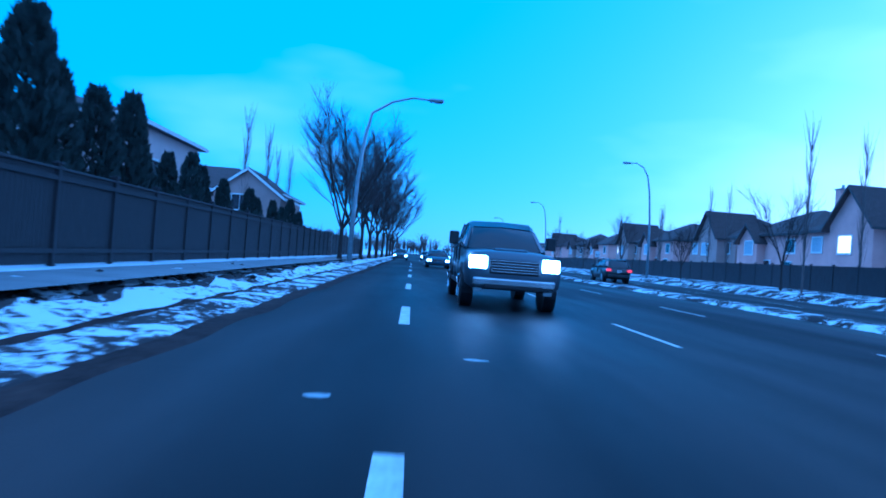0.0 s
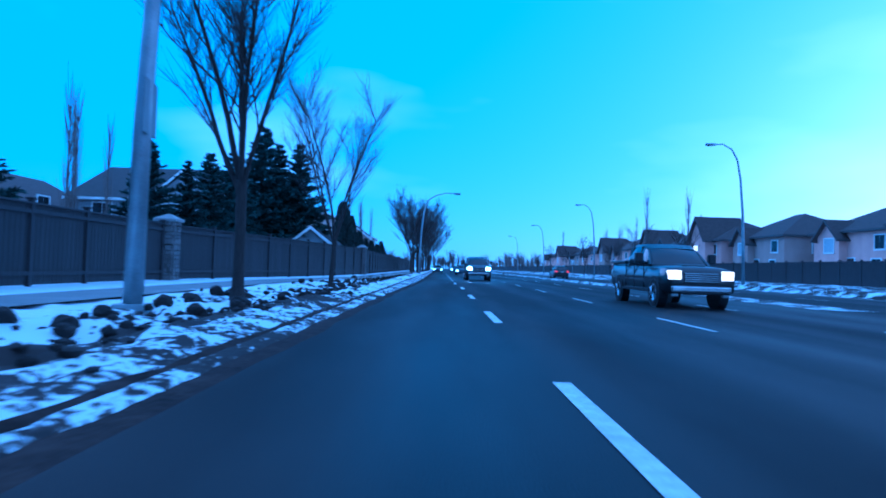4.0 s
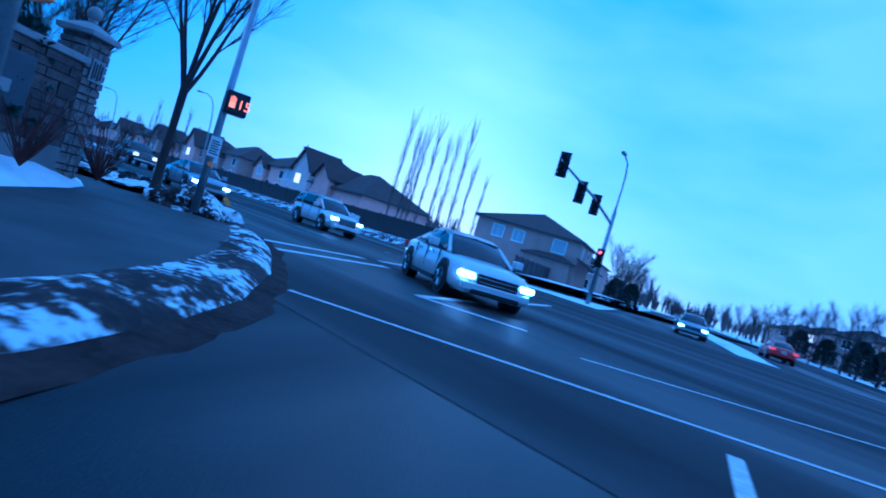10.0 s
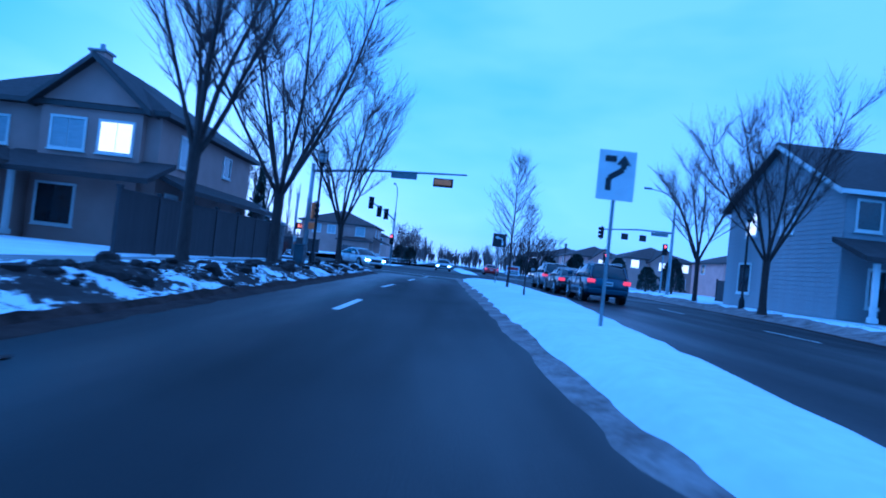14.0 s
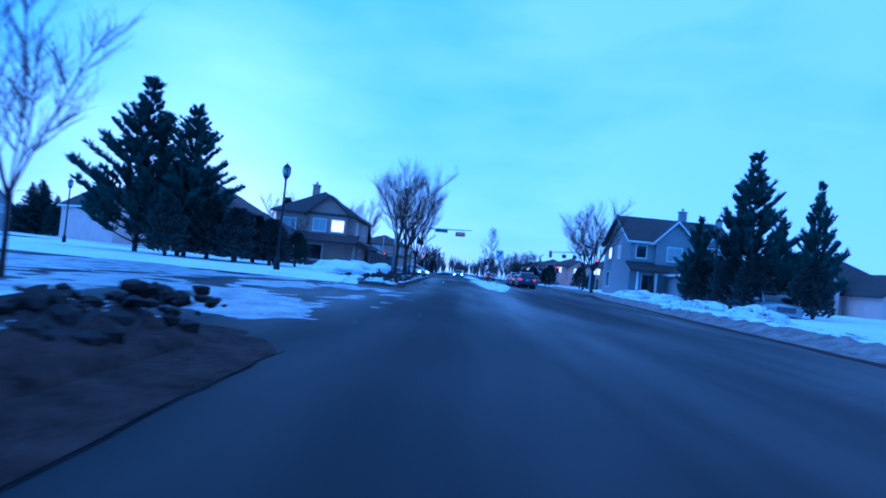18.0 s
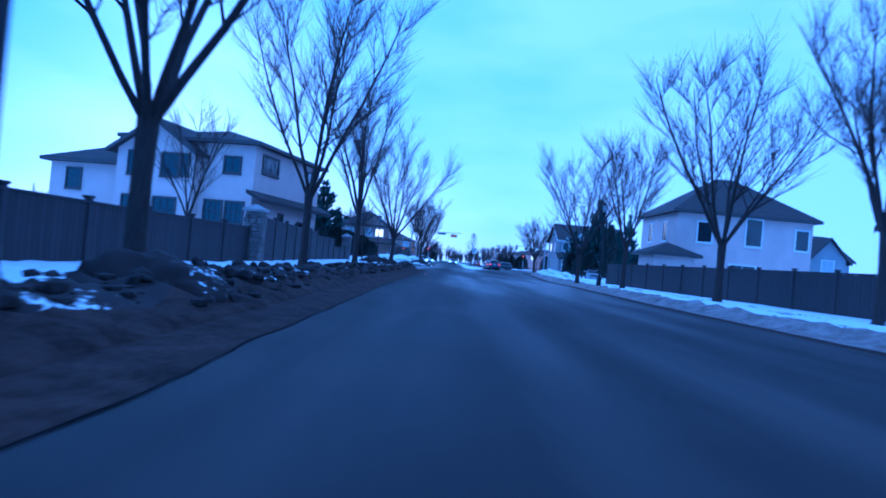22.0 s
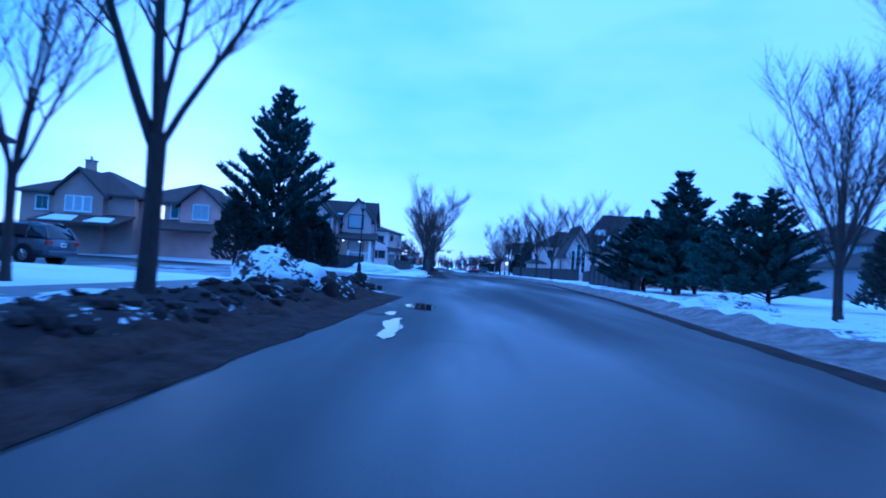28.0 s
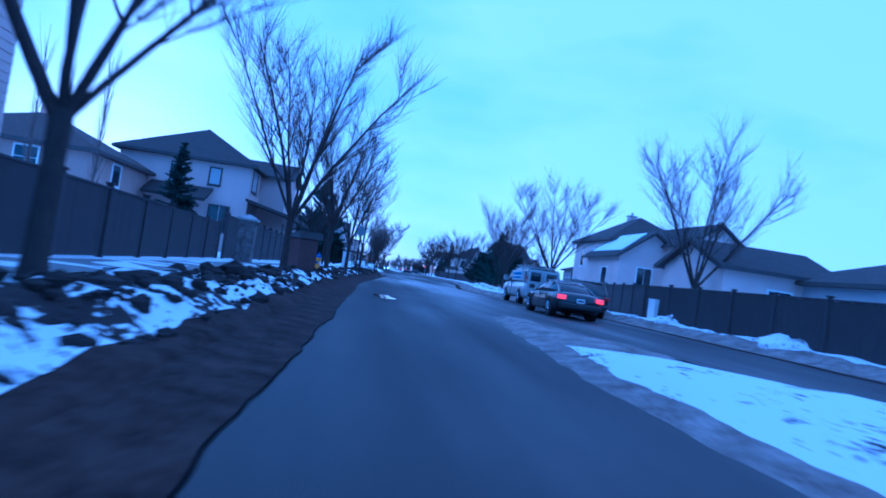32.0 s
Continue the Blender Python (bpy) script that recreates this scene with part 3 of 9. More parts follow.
def lawn_h(d, x, y):
    """Low edge of a snow-covered lawn, rising into the windrow at its end."""
    k = min(1.0, max(0.0, (-165 - street_s(x, y)) / 5.0))
    low = lerp_table([(0, 0.0), (0.3, 0.10), (0.9, 0.20), (1.8, 0.26), (60, 0.30)], d) + (0.05 * noise2(x, y, 1.1) + 0.04 * noise2(x, y, 3.5, 5.0)) * min(1.0, d / 0.5)
    return low * k + bank_h(d, x, y) * (1 - k)


for s0, s1, k, mat, lb in ((-95, -165, 7, M_EARTH, "dark earthy windrow of soil, grit and old snow"), (-221, -250, 6, M_EARTH, "dark earthy windrow of soil, grit and old snow"), (-250, -334, 5, M_SNOWSOIL, "earthy windrow of dark soil streaked with snow")):
    a, b = kerb_at(s0), kerb_at(s1) + 1
    kerb_strip("bank_foot_side", a, b, BANK[:k], M_MUD, "muddy brown gritty foot of the earthy windrow", "snowbank", wob=0.4)
    kerb_strip("bank_side", a, b, BANK[k - 1:14], mat, lb, "snowbank", wob=0.4)
    kerb_strip("bank_back_side", a, b, BANK[13:], M_OLDSNOW, "clean old snow behind the earthy windrow", "snowbank", wob=0.4)
a, b = kerb_at(-165), kerb_at(-189.4) + 1
kerb_strip("bank_foot_lawn", a, b, BANK[:9], M_MUD, "muddy brown gritty slope along the kerb", "snowbank", wob=0.4, hfun=lawn_h)
kerb_strip("bank_lawn", a, b, BANK[8:13], M_SNOWSOIL, "snow edge of the lawn broken by clods of soil", "snowbank", wob=0.4, hfun=lawn_h)
kerb_strip("bank_back_lawn", a, b, BANK[12:], M_SNOW, "smooth snow on the front lawn", "snow", wob=0.4, hfun=lawn_h)
kerb_strip("bank_back_street", I_STREET, I_EARTH, BANK[13:], M_CRUNCH, "old snow behind the ploughed bank, broken by soil", "snowbank", wob=0.4)
kerb_strip("verge", 0, I_CORNER - 5, VERGE, M_SNOW, "trodden snow on the verge beside the road", "snow")
kerb_strip("verge", I_STREET + 1, KERB_END, VERGE, M_SNOW, "trodden snow on the verge beside the street", "snow")
kerb_strip("yard", 0, I_CORNER - 40, YARD, M_SNOW, "snow-covered back yards behind the fence", "snow")
kerb_strip("yard", I_STREET + 40, KERB_END, YARD, M_SNOW, "snow-covered front yards", "snow")

# opposite kerbs
rows = []
for i in range(0, 640):
    s = -22 - i * 0.5
    if s < -340:
        break
    r = []
    for d in (-0.5, -0.2, 0.1, 0.4, 0.75, 1.0, 1.4, 1.8, 2.3, 3.0):
        e = d + (0.22 * noise2(s, 1.0, 0.45) + 0.12 * noise2(s, 4.0, 1.6) if -0.5 < d < 3 else 0)
        x, y = sw(s, n_right(s) + e)
        prof = lerp_table([(-0.5, 0.0), (0, 0.03), (0.4, 0.2), (1.0, 0.33), (1.8, 0.3), (3, 0.26)], d)
        r.append((x, y, prof + (0.10 * noise2(x, y, 1.2) + 0.08 * noise2(x, y, 3.1)) * min(1, max(0, d + 0.5))))
    rows.append(r)
M_BANKR = bank_mat("grey_bank", 0.30, 0.46)
M_BANKS = bank_mat("clodded_snow", 0.37, 0.44)
grid("bank_right", [r[4:] for r in rows], M_BANKS, "snowbank dotted with dark clods along the far kerb", "snowbank")
grid("bank_slope_right", [r[:5] for r in rows], M_SLOPE, "sandy grey slush slope at the foot of the far snowbank", "snowbank")
grid("gutter_right", [[(*sw(s, n_right(s) + d + 0.12 * noise2(s, d, 0.7)), z) for d, z in ((-0.95, -0.001), (-0.8, 0.008), (-0.62, 0.012), (-0.45, 0.006))] for s in [-22 - 0.5 * i for i in range(636)]], M_GRIT, "wet dark gutter line below the far snowbank", "slush")
grid("yard_right", [[(*sw(s, n_right(s) + d), 0.26 + 0.08 * noise2(s, d, 0.4) + 0.012 * max(0, d - 3)) for d in (3.0, 4.5, 6, 8, 11, 15, 22, 32, 45)] for s in range(-22, -342, -2)], M_SNOW, "snow-covered front yards across the street", "snow")
rows = []
for i in range(0, 400):
    y = -46 + i * 0.8
    r = []
    for d in (-0.4, 0, 0.2, 0.5, 0.9, 1.4, 2.0, 2.8, 3.8, 5.0):
        x = 21.5 + d
        prof = lerp_table([(-0.4, 0), (0, 0.05), (0.5, 0.28), (1.4, 0.42), (3, 0.45), (5, 0.55)], d)
        r.append((x, y, prof + (0.12 * noise2(x, y, 0.9) + 0.08 * noise2(x, y, 2.5)) * min(1, d + 0.4)))
    rows.append(r)
grid("bank_far_side", rows, M_BANK, "snowbank with dark clods on the far side of the main road", "snowbank")
grid("yard_far_side", [[(26.5 + d, y, 0.55 + 0.3 * min(1, d / 20)) for d in (0, 4, 10, 20, 40, 80)] for y in range(-46, 320, 10)], M_SNOW, "snowy back yards across the main road", "snow")


def island(name, line, label, hmax=0.22, mat=M_SNOW):
    """A raised island: rows of left and right edge points."""
    rr = []
    m = len(line)
    for i, (a, b) in enumerate(line):
        e = min(1.0, min(i, m - 1 - i) / (2.0 if m < 90 else 12.0))
        r = []
        for k in range(9):
            f = k / 8
            x, y = a[0] + (b[0] - a[0]) * f, a[1] + (b[1] - a[1]) * f
            r.append((x, y, 0.012 + e * (hmax * min(1, min(f, 1 - f) * 6) + 0.05 * noise2(x, y, 0.8) * (1 if 0 < k < 8 else 0))))
        rr.append(r)
    return grid(name, rr, mat, label, "median")


def edge_pairs(s0, s1, fa, fb, step=0.8):
    k = int(abs(s1 - s0) / step)
    return [(sw(s0 + (s1 - s0) * i / k, fa(s0 + (s1 - s0) * i / k)), sw(s0 + (s1 - s0) * i / k, fb(s0 + (s1 - s0) * i / k))) for i in range(k + 1)]


island("median_near", edge_pairs(-42.0, -86, lambda s: 69.5 if s > -80 else 69.5 + (s + 80) * -0.1, lambda s: 73.0 if s > -62 else 73.0 + (s + 62) * 0.11), "smooth snow-covered median island between the lanes")
def tip_a(s):
    return 64.45 - min(1.0, (-274.0 - s) * 0.09) + 0.10 * noise2(s, 2.0, 0.8) + 0.05 * noise2(s, 5.0, 2.6)


def tip_b(s):
    return 64.55 + min(3.6, (-274.0 - s) * 0.27) + 0.12 * noise2(s, 7.0, 0.8) + 0.06 * noise2(s, 9.0, 2.6)


island("median_tip", edge_pairs(-274.0, -281.2, tip_a, tip_b, 0.15), "low greyed tip of the median island under old slush", 0.10, M_SLOPE)
island("median_end", edge_pairs(-280.0, -330, tip_a, tip_b, 0.4), "snow-covered median island with greyed edges at the street's end", 0.2, M_OLDSNOW)
island("median_east", edge_pairs(-13.0, 160, lambda s: 70.6, lambda s: 72.6, 4.0), "snowy median of the far street leg")
island("median_main", [((10.5, y), (12.3, y)) for y in range(-24, 300, 2)], "narrow median strip under patchy snow", 0.12, M_BANK)


def edge_slush(pts, label, flip=1):
    nn = normals(pts)
    grid("slush_edge", [[(x + flip * a * (d + 0.12 * noise2(x, y, 0.9)) + 0.05 * noise2(x, y, 1.5), y + flip * b * (d + 0.12 * noise2(x, y, 0.9)) + 0.05 * noise2(y, x, 1.5), z + 0.02 * noise2(x + d, y, 2.0) * (0 < d < 0.5)) for d, z in ((-0.3, -0.012), (-0.22, 0.006), (-0.12, 0.016), (0.0, 0.03), (0.13, 0.06), (0.26, 0.07))] for (x, y), (a, b) in zip(pts, nn)], M_SLOPE, label, "slush")


_p = edge_pairs(-42.0, -86, lambda s: 69.5 if s > -80 else 69.5 + (s + 80) * -0.1, lambda s: 73.0 if s > -62 else 73.0 + (s + 62) * 0.11, 0.4)
edge_slush([a for a, b in _p], "greyed slushy edge of the snowy median", -1)
_p = edge_pairs(-274.4, -330, tip_a, tip_b, 0.4)
edge_slush([b for a, b in _p], "greyed slushy edge of the snowy median", 1)
edge_slush([a for a, b in _p], "greyed slushy edge of the snowy median", -1)


# ---- markings ----
def stripe(a, b, w, name="lane_marking", label="worn white painted lane dash"):
    ax, ay = a
    bx, by = b
    l = math.hypot(bx - ax, by - ay)
    ux, uy = (bx - ax) / l, (by - ay) / l
    px, py = -uy * w / 2, ux * w / 2
    k = max(2, int(l / 0.5))
    rr = []
    for i in range(k + 1):
        x, y = ax + (bx - ax) * i / k, ay + (by - ay) * i / k
        j = 0.012 * noise2(x * 5, y * 5, 1.0)
        rr.append([(x + px * (1 + j), y + py * (1 + j), 0.006), (x - px * (1 - j), y - py * (1 - j), 0.006)])
    ob = grid(name, rr, M_PAINT, label, "road marking", soft=False)
    return ob


for i in range(-6, 14):
    y = 6.6 - 9 * i - 3.0
    if y > -66:
        stripe((-0.36 if y > -8 else -0.2, y), (-0.36 if y > -8 else -0.2, y + 3.0), 0.16)
for i in range(-8, 14):
    y = 6.2 - 9 * i - 3.0
    if y > -66:
        stripe((3.5, y), (3.5, y + 3.0), 0.10)
        stripe((7.1, y - 2), (7.1, y + 1), 0.10)
        stripe((16.4, y), (16.4, y + 3.0), 0.10)
# crossing lines of the junction
stripe(sw(-36.9, 58.45), sw(-31.9, 58.55), 0.25, "crossing_line", "white crosswalk line at the junction")
stripe(sw(-37.8, 59.55), sw(-32.5, 59.6), 0.25, "crossing_line", "white crosswalk line at the junction")
stripe(sw(-30.8, 58.6), sw(-20.0, 58.3), 0.25, "crossing_line", "white crosswalk line at the junction")
stripe(sw(-31.0, 59.6), sw(-13.0, 58.9), 0.25, "crossing_line", "white crosswalk line at the junction")
stripe(sw(-42.1, 62.7), sw(-41.2, 69.9), 0.12, "stop_line", "thin white line across the street's mouth")
stripe(sw(-38.9, 65.7), sw(-35.7, 73.7), 0.12, "stop_line", "thin white line across the street's mouth")
stripe(sw(-37.7, 62.6), sw(-34.7, 62.8), 0.22, "guide_line", "white turning guide line in the junction")
stripe(sw(-37.7, 62.6), sw(-37.5, 64.6), 0.22, "guide_line", "white turning guide line in the junction")
stripe(sw(-31.0, 62.7), sw(-24.4, 62.8), 0.22, "guide_line", "white turning guide line in the junction")
stripe(sw(-45.3, 67.3), sw(-42.5, 67.45), 0.14)
for i in range(4):
    if i == 2:
        stripe(sw(-73.0, 66.45), sw(-70.0, 66.5), 0.14)
    if i < 2:
        stripe(sw(-54.4 - 9 * i, 66.8 - 0.42 * i), sw(-51.4 - 9 * i, 66.95 - 0.42 * i), 0.14)
    stripe(sw(-50.0 - 9 * i, 77.6), sw(-47.0 - 9 * i, 77.7), 0.12)


def seam(pts, w, mat, name, label, z=0.004, wob=0.03):
    """A crack or a damp track: a thin strip with ragged edges."""
    fine_pts = []
    for a, b in zip(pts, pts[1:]):
        k = max(2, int(math.hypot(b[0] - a[0], b[1] - a[1]) / 0.15))
        fine_pts += [(a[0] + (b[0] - a[0]) * j / k, a[1] + (b[1] - a[1]) * j / k) for j in range(k)]
    nn = normals(fine_pts)
    m = len(fine_pts)
    rr = []
    for i, ((x, y), (a, b)) in enumerate(zip(fine_pts, nn)):
        e = min(1.0, i / 12, (m - 1 - i) / 12) * w * (0.5 + 0.22 * noise2(x, y, 3.0))
        o = wob * noise2(x, y, 1.4, 8.0)
        rr.append([(x + a * (o - e), y + b * (o - e), z), (x + a * (o + e), y + b * (o + e), z)])
    return grid(name, rr, mat, label, "road surface", soft=False)


seam([sw(-234.5, 63.0), sw(-234.9, 63.9), sw(-234.6, 65.1)], 0.04, M_SEAM, "road_crack", "thin dark crack across the asphalt", wob=0.08)


def puddle(x, y, rx, ry, rz, label, mat=M_WET, z=0.008, name="puddle", seed=0.0):
    k = 120
    verts, c, s_ = [], math.cos(radians(rz)), math.sin(radians(rz))
    for i in range(k):
        a = math.tau * i / k
        px = math.cos(a) * rx * (1 + 0.25 * noise2(math.sin(a) + x, y, 2.0, seed))
        py = math.sin(a) * ry * (1 + 0.6 * noise2(px, math.sin(a), 1.7, seed)) + 0.5 * ry * noise2(px, 3.0, 1.1, seed) + 0.25 * ry * noise2(px, math.sin(a), 5.0, seed)
        verts.append((x + px * c - py * s_, y + px * s_ + py * c, z))
    return tagged(raw(name, verts, [tuple(range(k))], mat), label, name.replace("_", " "), kind="structure")


for s, n, rx, ry, mt, lb in ((-81.5, 65.2, 2.0, 0.35, M_WET, "meltwater puddle along the kerb"), (-130.6, 65.45, 1.5, 0.07, M_WET, "long narrow puddle in the gutter"),
                             (-174.9, 67.5, 0.45, 0.13, M_WET, "shallow puddle in a patched hollow"), (-172.1, 67.6, 0.45, 0.10, M_WET, "small puddle in a wheel track"), (-170.6, 66.2, 0.6, 0.09, M_WET, "narrow puddle in a wheel track"), (-171.3, 66.6, 0.35, 0.07, M_WET, "small puddle in a patched hollow"), (-169.3, 67.9, 0.5, 0.07, M_WET, "narrow puddle in a wheel track"),
                             (-233.4, 63.1, 1.6, 0.14, M_WET, "meltwater streak beside the kerb"), (-249.9, 61.5, 1.2, 0.05, M_WET, "long wet streak beside the kerb"),
                             (-271.6, 61.2, 1.3, 0.3, M_POOL, "meltwater puddle beside the kerb"), (-279.6, 59.9, 0.9, 0.2, M_POOL, "meltwater puddle beside the kerb"), (-230.1, 62.7, 1.1, 0.36, M_TRACK, "wet broken patch of asphalt, coloured dark for mirrored trees"), (-230.7, 62.9, 0.5, 0.10, M_WET, "thin puddle in the broken patch"), (-227.9, 63.45, 1.15, 0.34, M_POOL, "large still puddle that mirrors the sky and trees")):
    x, y = sw(s, n)
    puddle(x, y, rx, ry, ROT, lb, mt, 0.008 if mt is not M_TRACK else 0.005, "puddle" if mt in (M_WET, M_POOL) else ("slush_patch" if mt is M_SLUSH else "asphalt_patch"), s)
# packed snow and slush where the streets join: a thin uneven crust that lies in the hollows of the asphalt
def crust(s0, s1, n0, n1, label, bias=0.0, grow_in=0.0, thick=0.05, step=0.22, mat=M_SLUSH, seed=0.0):
    rr = []
    ks, kn = int((s1 - s0) / step), int((n1 - n0) / step)
    for i in range(ks + 1):
        r = []
        for j in range(kn + 1):
            s, n = s0 + step * i, n0 + step * j
            x, y = sw(s, n)
            e = min(i, ks - i, j, kn - j) / 6.0
            v = 0.9 * noise2(s * 0.45, n, 0.45, seed) + 0.55 * noise2(s * 0.6, n, 1.3, seed) + 0.3 * noise2(s, n, 3.7, seed) + bias + grow_in * (n1 - n) / (n1 - n0) - 0.5 * max(0.0, 1 - e)
            r.append((x, y, max(-0.03, min(thick, v * thick * 1.2)) - 0.006))
        rr.append(r)
    grid("slush_crust", rr, mat, label, "slush")


crust(-117, -95, 50, 66.5, "packed dirty snow across the street mouth", -0.22, 0.7)
crust(-222, -189, 48, 63.0, "packed dirty snow across the street mouth", -0.35, 0.75, seed=7.0)
crust(-94, -70, 61.5, 65.0, "thin slush along the kerb by the driveway", -0.25, 0.5, 0.04, seed=3.0)
crust(-229, -217, 58.5, 63.5, "brown slush spread at the street mouth", -0.2, 0.5, 0.04, seed=11.0)
for x, y, rx, ry in ((-0.9, -1.2, 0.10, 0.07), (0.4, 0.8, 0.12, 0.07)):
    puddle(x, y, rx, ry, 0, "small crumb of packed snow on the asphalt", M_SLUSH, 0.006, "slush_patch", y)


# paved footpaths
def path_strip(name, pts, w, z, label):
    nn = normals(pts)
    grid(name, [[(x + a * w * f, y + b * w * f, z) for f in (-0.5, 0, 0.5)] for (x, y), (a, b) in zip(pts, nn)], M_WALK, label, "pavement", soft=False)


path_strip("pavement_main", [(lerp_table([(-66, -6.2), (-58, -6.9), (-45, -7.5), (-21, -7.4), (-7, -5.4), (260, -5.2)], y), y) for y in range(200, -66, -2)], 1.6, 0.30, "bare grey asphalt footpath cleared of snow")
path_strip("pavement_side", [sw(s, n_left(s) - 3.4) for s in range(-54, -94, -2)], 1.4, 0.285, "cleared footpath between snow and fence")
path_strip("pavement_end", [sw(s, n_left(s) - 3.2) for s in range(-224, -334, -2)], 1.4, 0.285, "cleared footpath between snow and fence")


# ---- trees ----
def branch_mesh(spec, name):
    """spec: tubes as (points, radii, sides), joined."""
    verts, faces = [], []
    for pts, rad, seg in spec:
        o = len(verts)
        for i, p in enumerate(pts):
            a, b = pts[max(i - 1, 0)], pts[min(i + 1, len(pts) - 1)]
            d = (b - a).normalized()
            q = d.cross(Vector((0.3, 1, 0.2))).normalized()
            w = d.cross(q)
            for k in range(seg):
                an = math.tau * k / seg
                verts.append(tuple(p + (q * math.cos(an) + w * math.sin(an)) * rad[i]))
        for i in range(len(pts) - 1):
            for k in range(seg):
                faces.append((o + i * seg + k, o + i * seg + (k + 1) % seg, o + (i + 1) * seg + (k + 1) % seg, o + (i + 1) * seg + k))
    me = bpy.data.meshes.new(name)
    me.from_pydata(verts, [], faces)
    me.update()
    return me


def grow(rng, p, d, length, r0, r1, steps, lift, wob):
    """A limb that bends upward by lift as it goes."""
    pts, rad = [p.copy()], [r0]
    for i in range(steps):
        d = (d + Vector((rng.uniform(-wob, wob), rng.uniform(-wob, wob), lift + rng.uniform(-wob, wob) * 0.5))).normalized()
        p = p + d * (length / steps)
        pts.append(p.copy())
        rad.append(r0 + (r1 - r0) * (i + 1) / steps)
    return pts, rad, d


def elm_meshes(seed, fork=2.4, height=9.0, spread=0.55, limbs=6, r=0.135, dense=3.2, lean=0.0):
    rng = random.Random(seed)
    trunk = [([Vector((0, 0, -0.1)), Vector((0.01, 0, 0.25)), Vector((0.02 + lean * 0.4, 0.01, fork * 0.6)), Vector((lean, 0.02, fork))], [r * 1.5, r * 1.1, r * 0.95, r * 1.05], 9)]
    wood, twig = [], []
    for i in range(limbs):
        a = math.tau * (i + rng.uniform(-0.25, 0.25)) / limbs
        tilt = spread * rng.uniform(0.55, 1.1) * (0.35 if i == 0 else 1)
        d = Vector((math.cos(a) * tilt, math.sin(a) * tilt, 1)).normalized()
        L = (height - fork) * rng.uniform(0.85, 1.1)
        pts, rad, _ = grow(rng, Vector((lean, 0.02, fork - rng.uniform(0.05, 0.35))), d, L, r * rng.uniform(0.42, 0.62), 0.014, 8, 0.012, 0.08)
        wood.append((pts, rad, 6))
        for j in range(2, 8):
            for _ in range(2 if j < 7 else 3):
                if rng.random() > 0.95:
                    continue
                b = rng.uniform(0, math.tau)
                od = (pts[j] - pts[j - 1]).normalized()
                sd = (od * 1.0 + Vector((math.cos(b), math.sin(b), 0.1)) * rng.uniform(0.45, 0.95)).normalized()
                l2 = L * rng.uniform(0.22, 0.42) * (1.15 - j / 14)
                p2, r2, _ = grow(rng, pts[j], sd, l2, max(0.011, rad[j] * 0.45), 0.007, 5, 0.045, 0.11)
                wood.append((p2, r2, 4))
                for k in range(1, 6):
                    for _ in range(round(2 * dense) if rng.random() < 0.8 else round(3 * dense)):
                        c = rng.uniform(0, math.tau)
                        o2 = (p2[k] - p2[k - 1]).normalized()
                        td = (o2 + Vector((math.cos(c), math.sin(c), 0.2)) * rng.uniform(0.4, 0.8)).normalized()
                        p3, r3, _ = grow(rng, p2[k], td, rng.uniform(0.5, 1.25) * height / 9, 0.0058, 0.003, 3, 0.07, 0.16)
                        twig.append((p3, r3, 3))
    t = branch_mesh(trunk, "trunk")
    w = branch_mesh(wood, "branchwork")
    g = branch_mesh(twig, "crown")
    t.materials.append(M_BARK)
    w.materials.append(M_BARK)
    g.materials.append(M_TWIG)
    for me in (t, w):
        me.polygons.foreach_set("use_smooth", [True] * len(me.polygons))
    return t, w, g


def leader_meshes(seed, height=5.6, clear=1.5, r=0.05):
    """Young tree with one straight stem and an egg-shaped crown of fine branches."""
    rng = random.Random(seed)
    stem = [Vector((0.02 * math.sin(i), 0.02 * math.cos(2 * i), -0.1 + (height + 0.1) * i / 8)) for i in range(9)]
    trunk = [(stem, [r * 1.25] + [r * (1 - i / 9) + 0.006 for i in range(1, 9)], 7)]
    wood, twig = [], []
    for i in range(46):
        f = (i + rng.random()) / 46
        z = clear + (height * 0.97 - clear) * f
        a = rng.uniform(0, math.tau)
        L = height * 0.30 * (0.35 + 0.65 * math.sin(math.pi * min(1.0, f * 0.75 + 0.22))) * rng.uniform(0.7, 1.1) * (1.05 - f * 0.55)
        d = Vector((math.cos(a), math.sin(a), 0.75 + 0.5 * f))
        pts, rad, _ = grow(rng, Vector((0, 0, z)), d, L, 0.014 * (1.2 - f), 0.005, 5, 0.06, 0.10)
        wood.append((pts, rad, 4))
        for k in range(1, 6):
            for _ in range(4):
                c = rng.uniform(0, math.tau)
                o2 = (pts[k] - pts[k - 1]).normalized()
                p3, r3, _ = grow(rng, pts[k], (o2 + Vector((math.cos(c), math.sin(c), 0.2)) * rng.uniform(0.5, 0.9)).normalized(), rng.uniform(0.25, 0.6), 0.005, 0.0025, 3, 0.05, 0.16)
                twig.append((p3, r3, 3))
    out = []
    for nm, sp, mt in (("trunk", trunk, M_BARK), ("branchwork", wood, M_BARK), ("crown", twig, M_TWIG)):
        me = branch_mesh(sp, nm)
        me.materials.append(mt)
        out.append(me)
    return out


LEADER = leader_meshes(9)
ELMS = [elm_meshes(3), elm_meshes(8, 2.1, 9.5, 0.62, 7), elm_meshes(15, 2.7, 8.8, 0.5, 6, 0.135), elm_meshes(21, 2.3, 9.2, 0.7, 7, 0.155), elm_meshes(33, 2.2, 9.0, 0.45, 5, 0.125, 3.2, 0.1)]
SMALL = [elm_meshes(41, 1.5, 5.0, 0.55, 6, 0.05, 1.2), elm_meshes(47, 1.8, 6.5, 0.42, 5, 0.075, 1.0)]


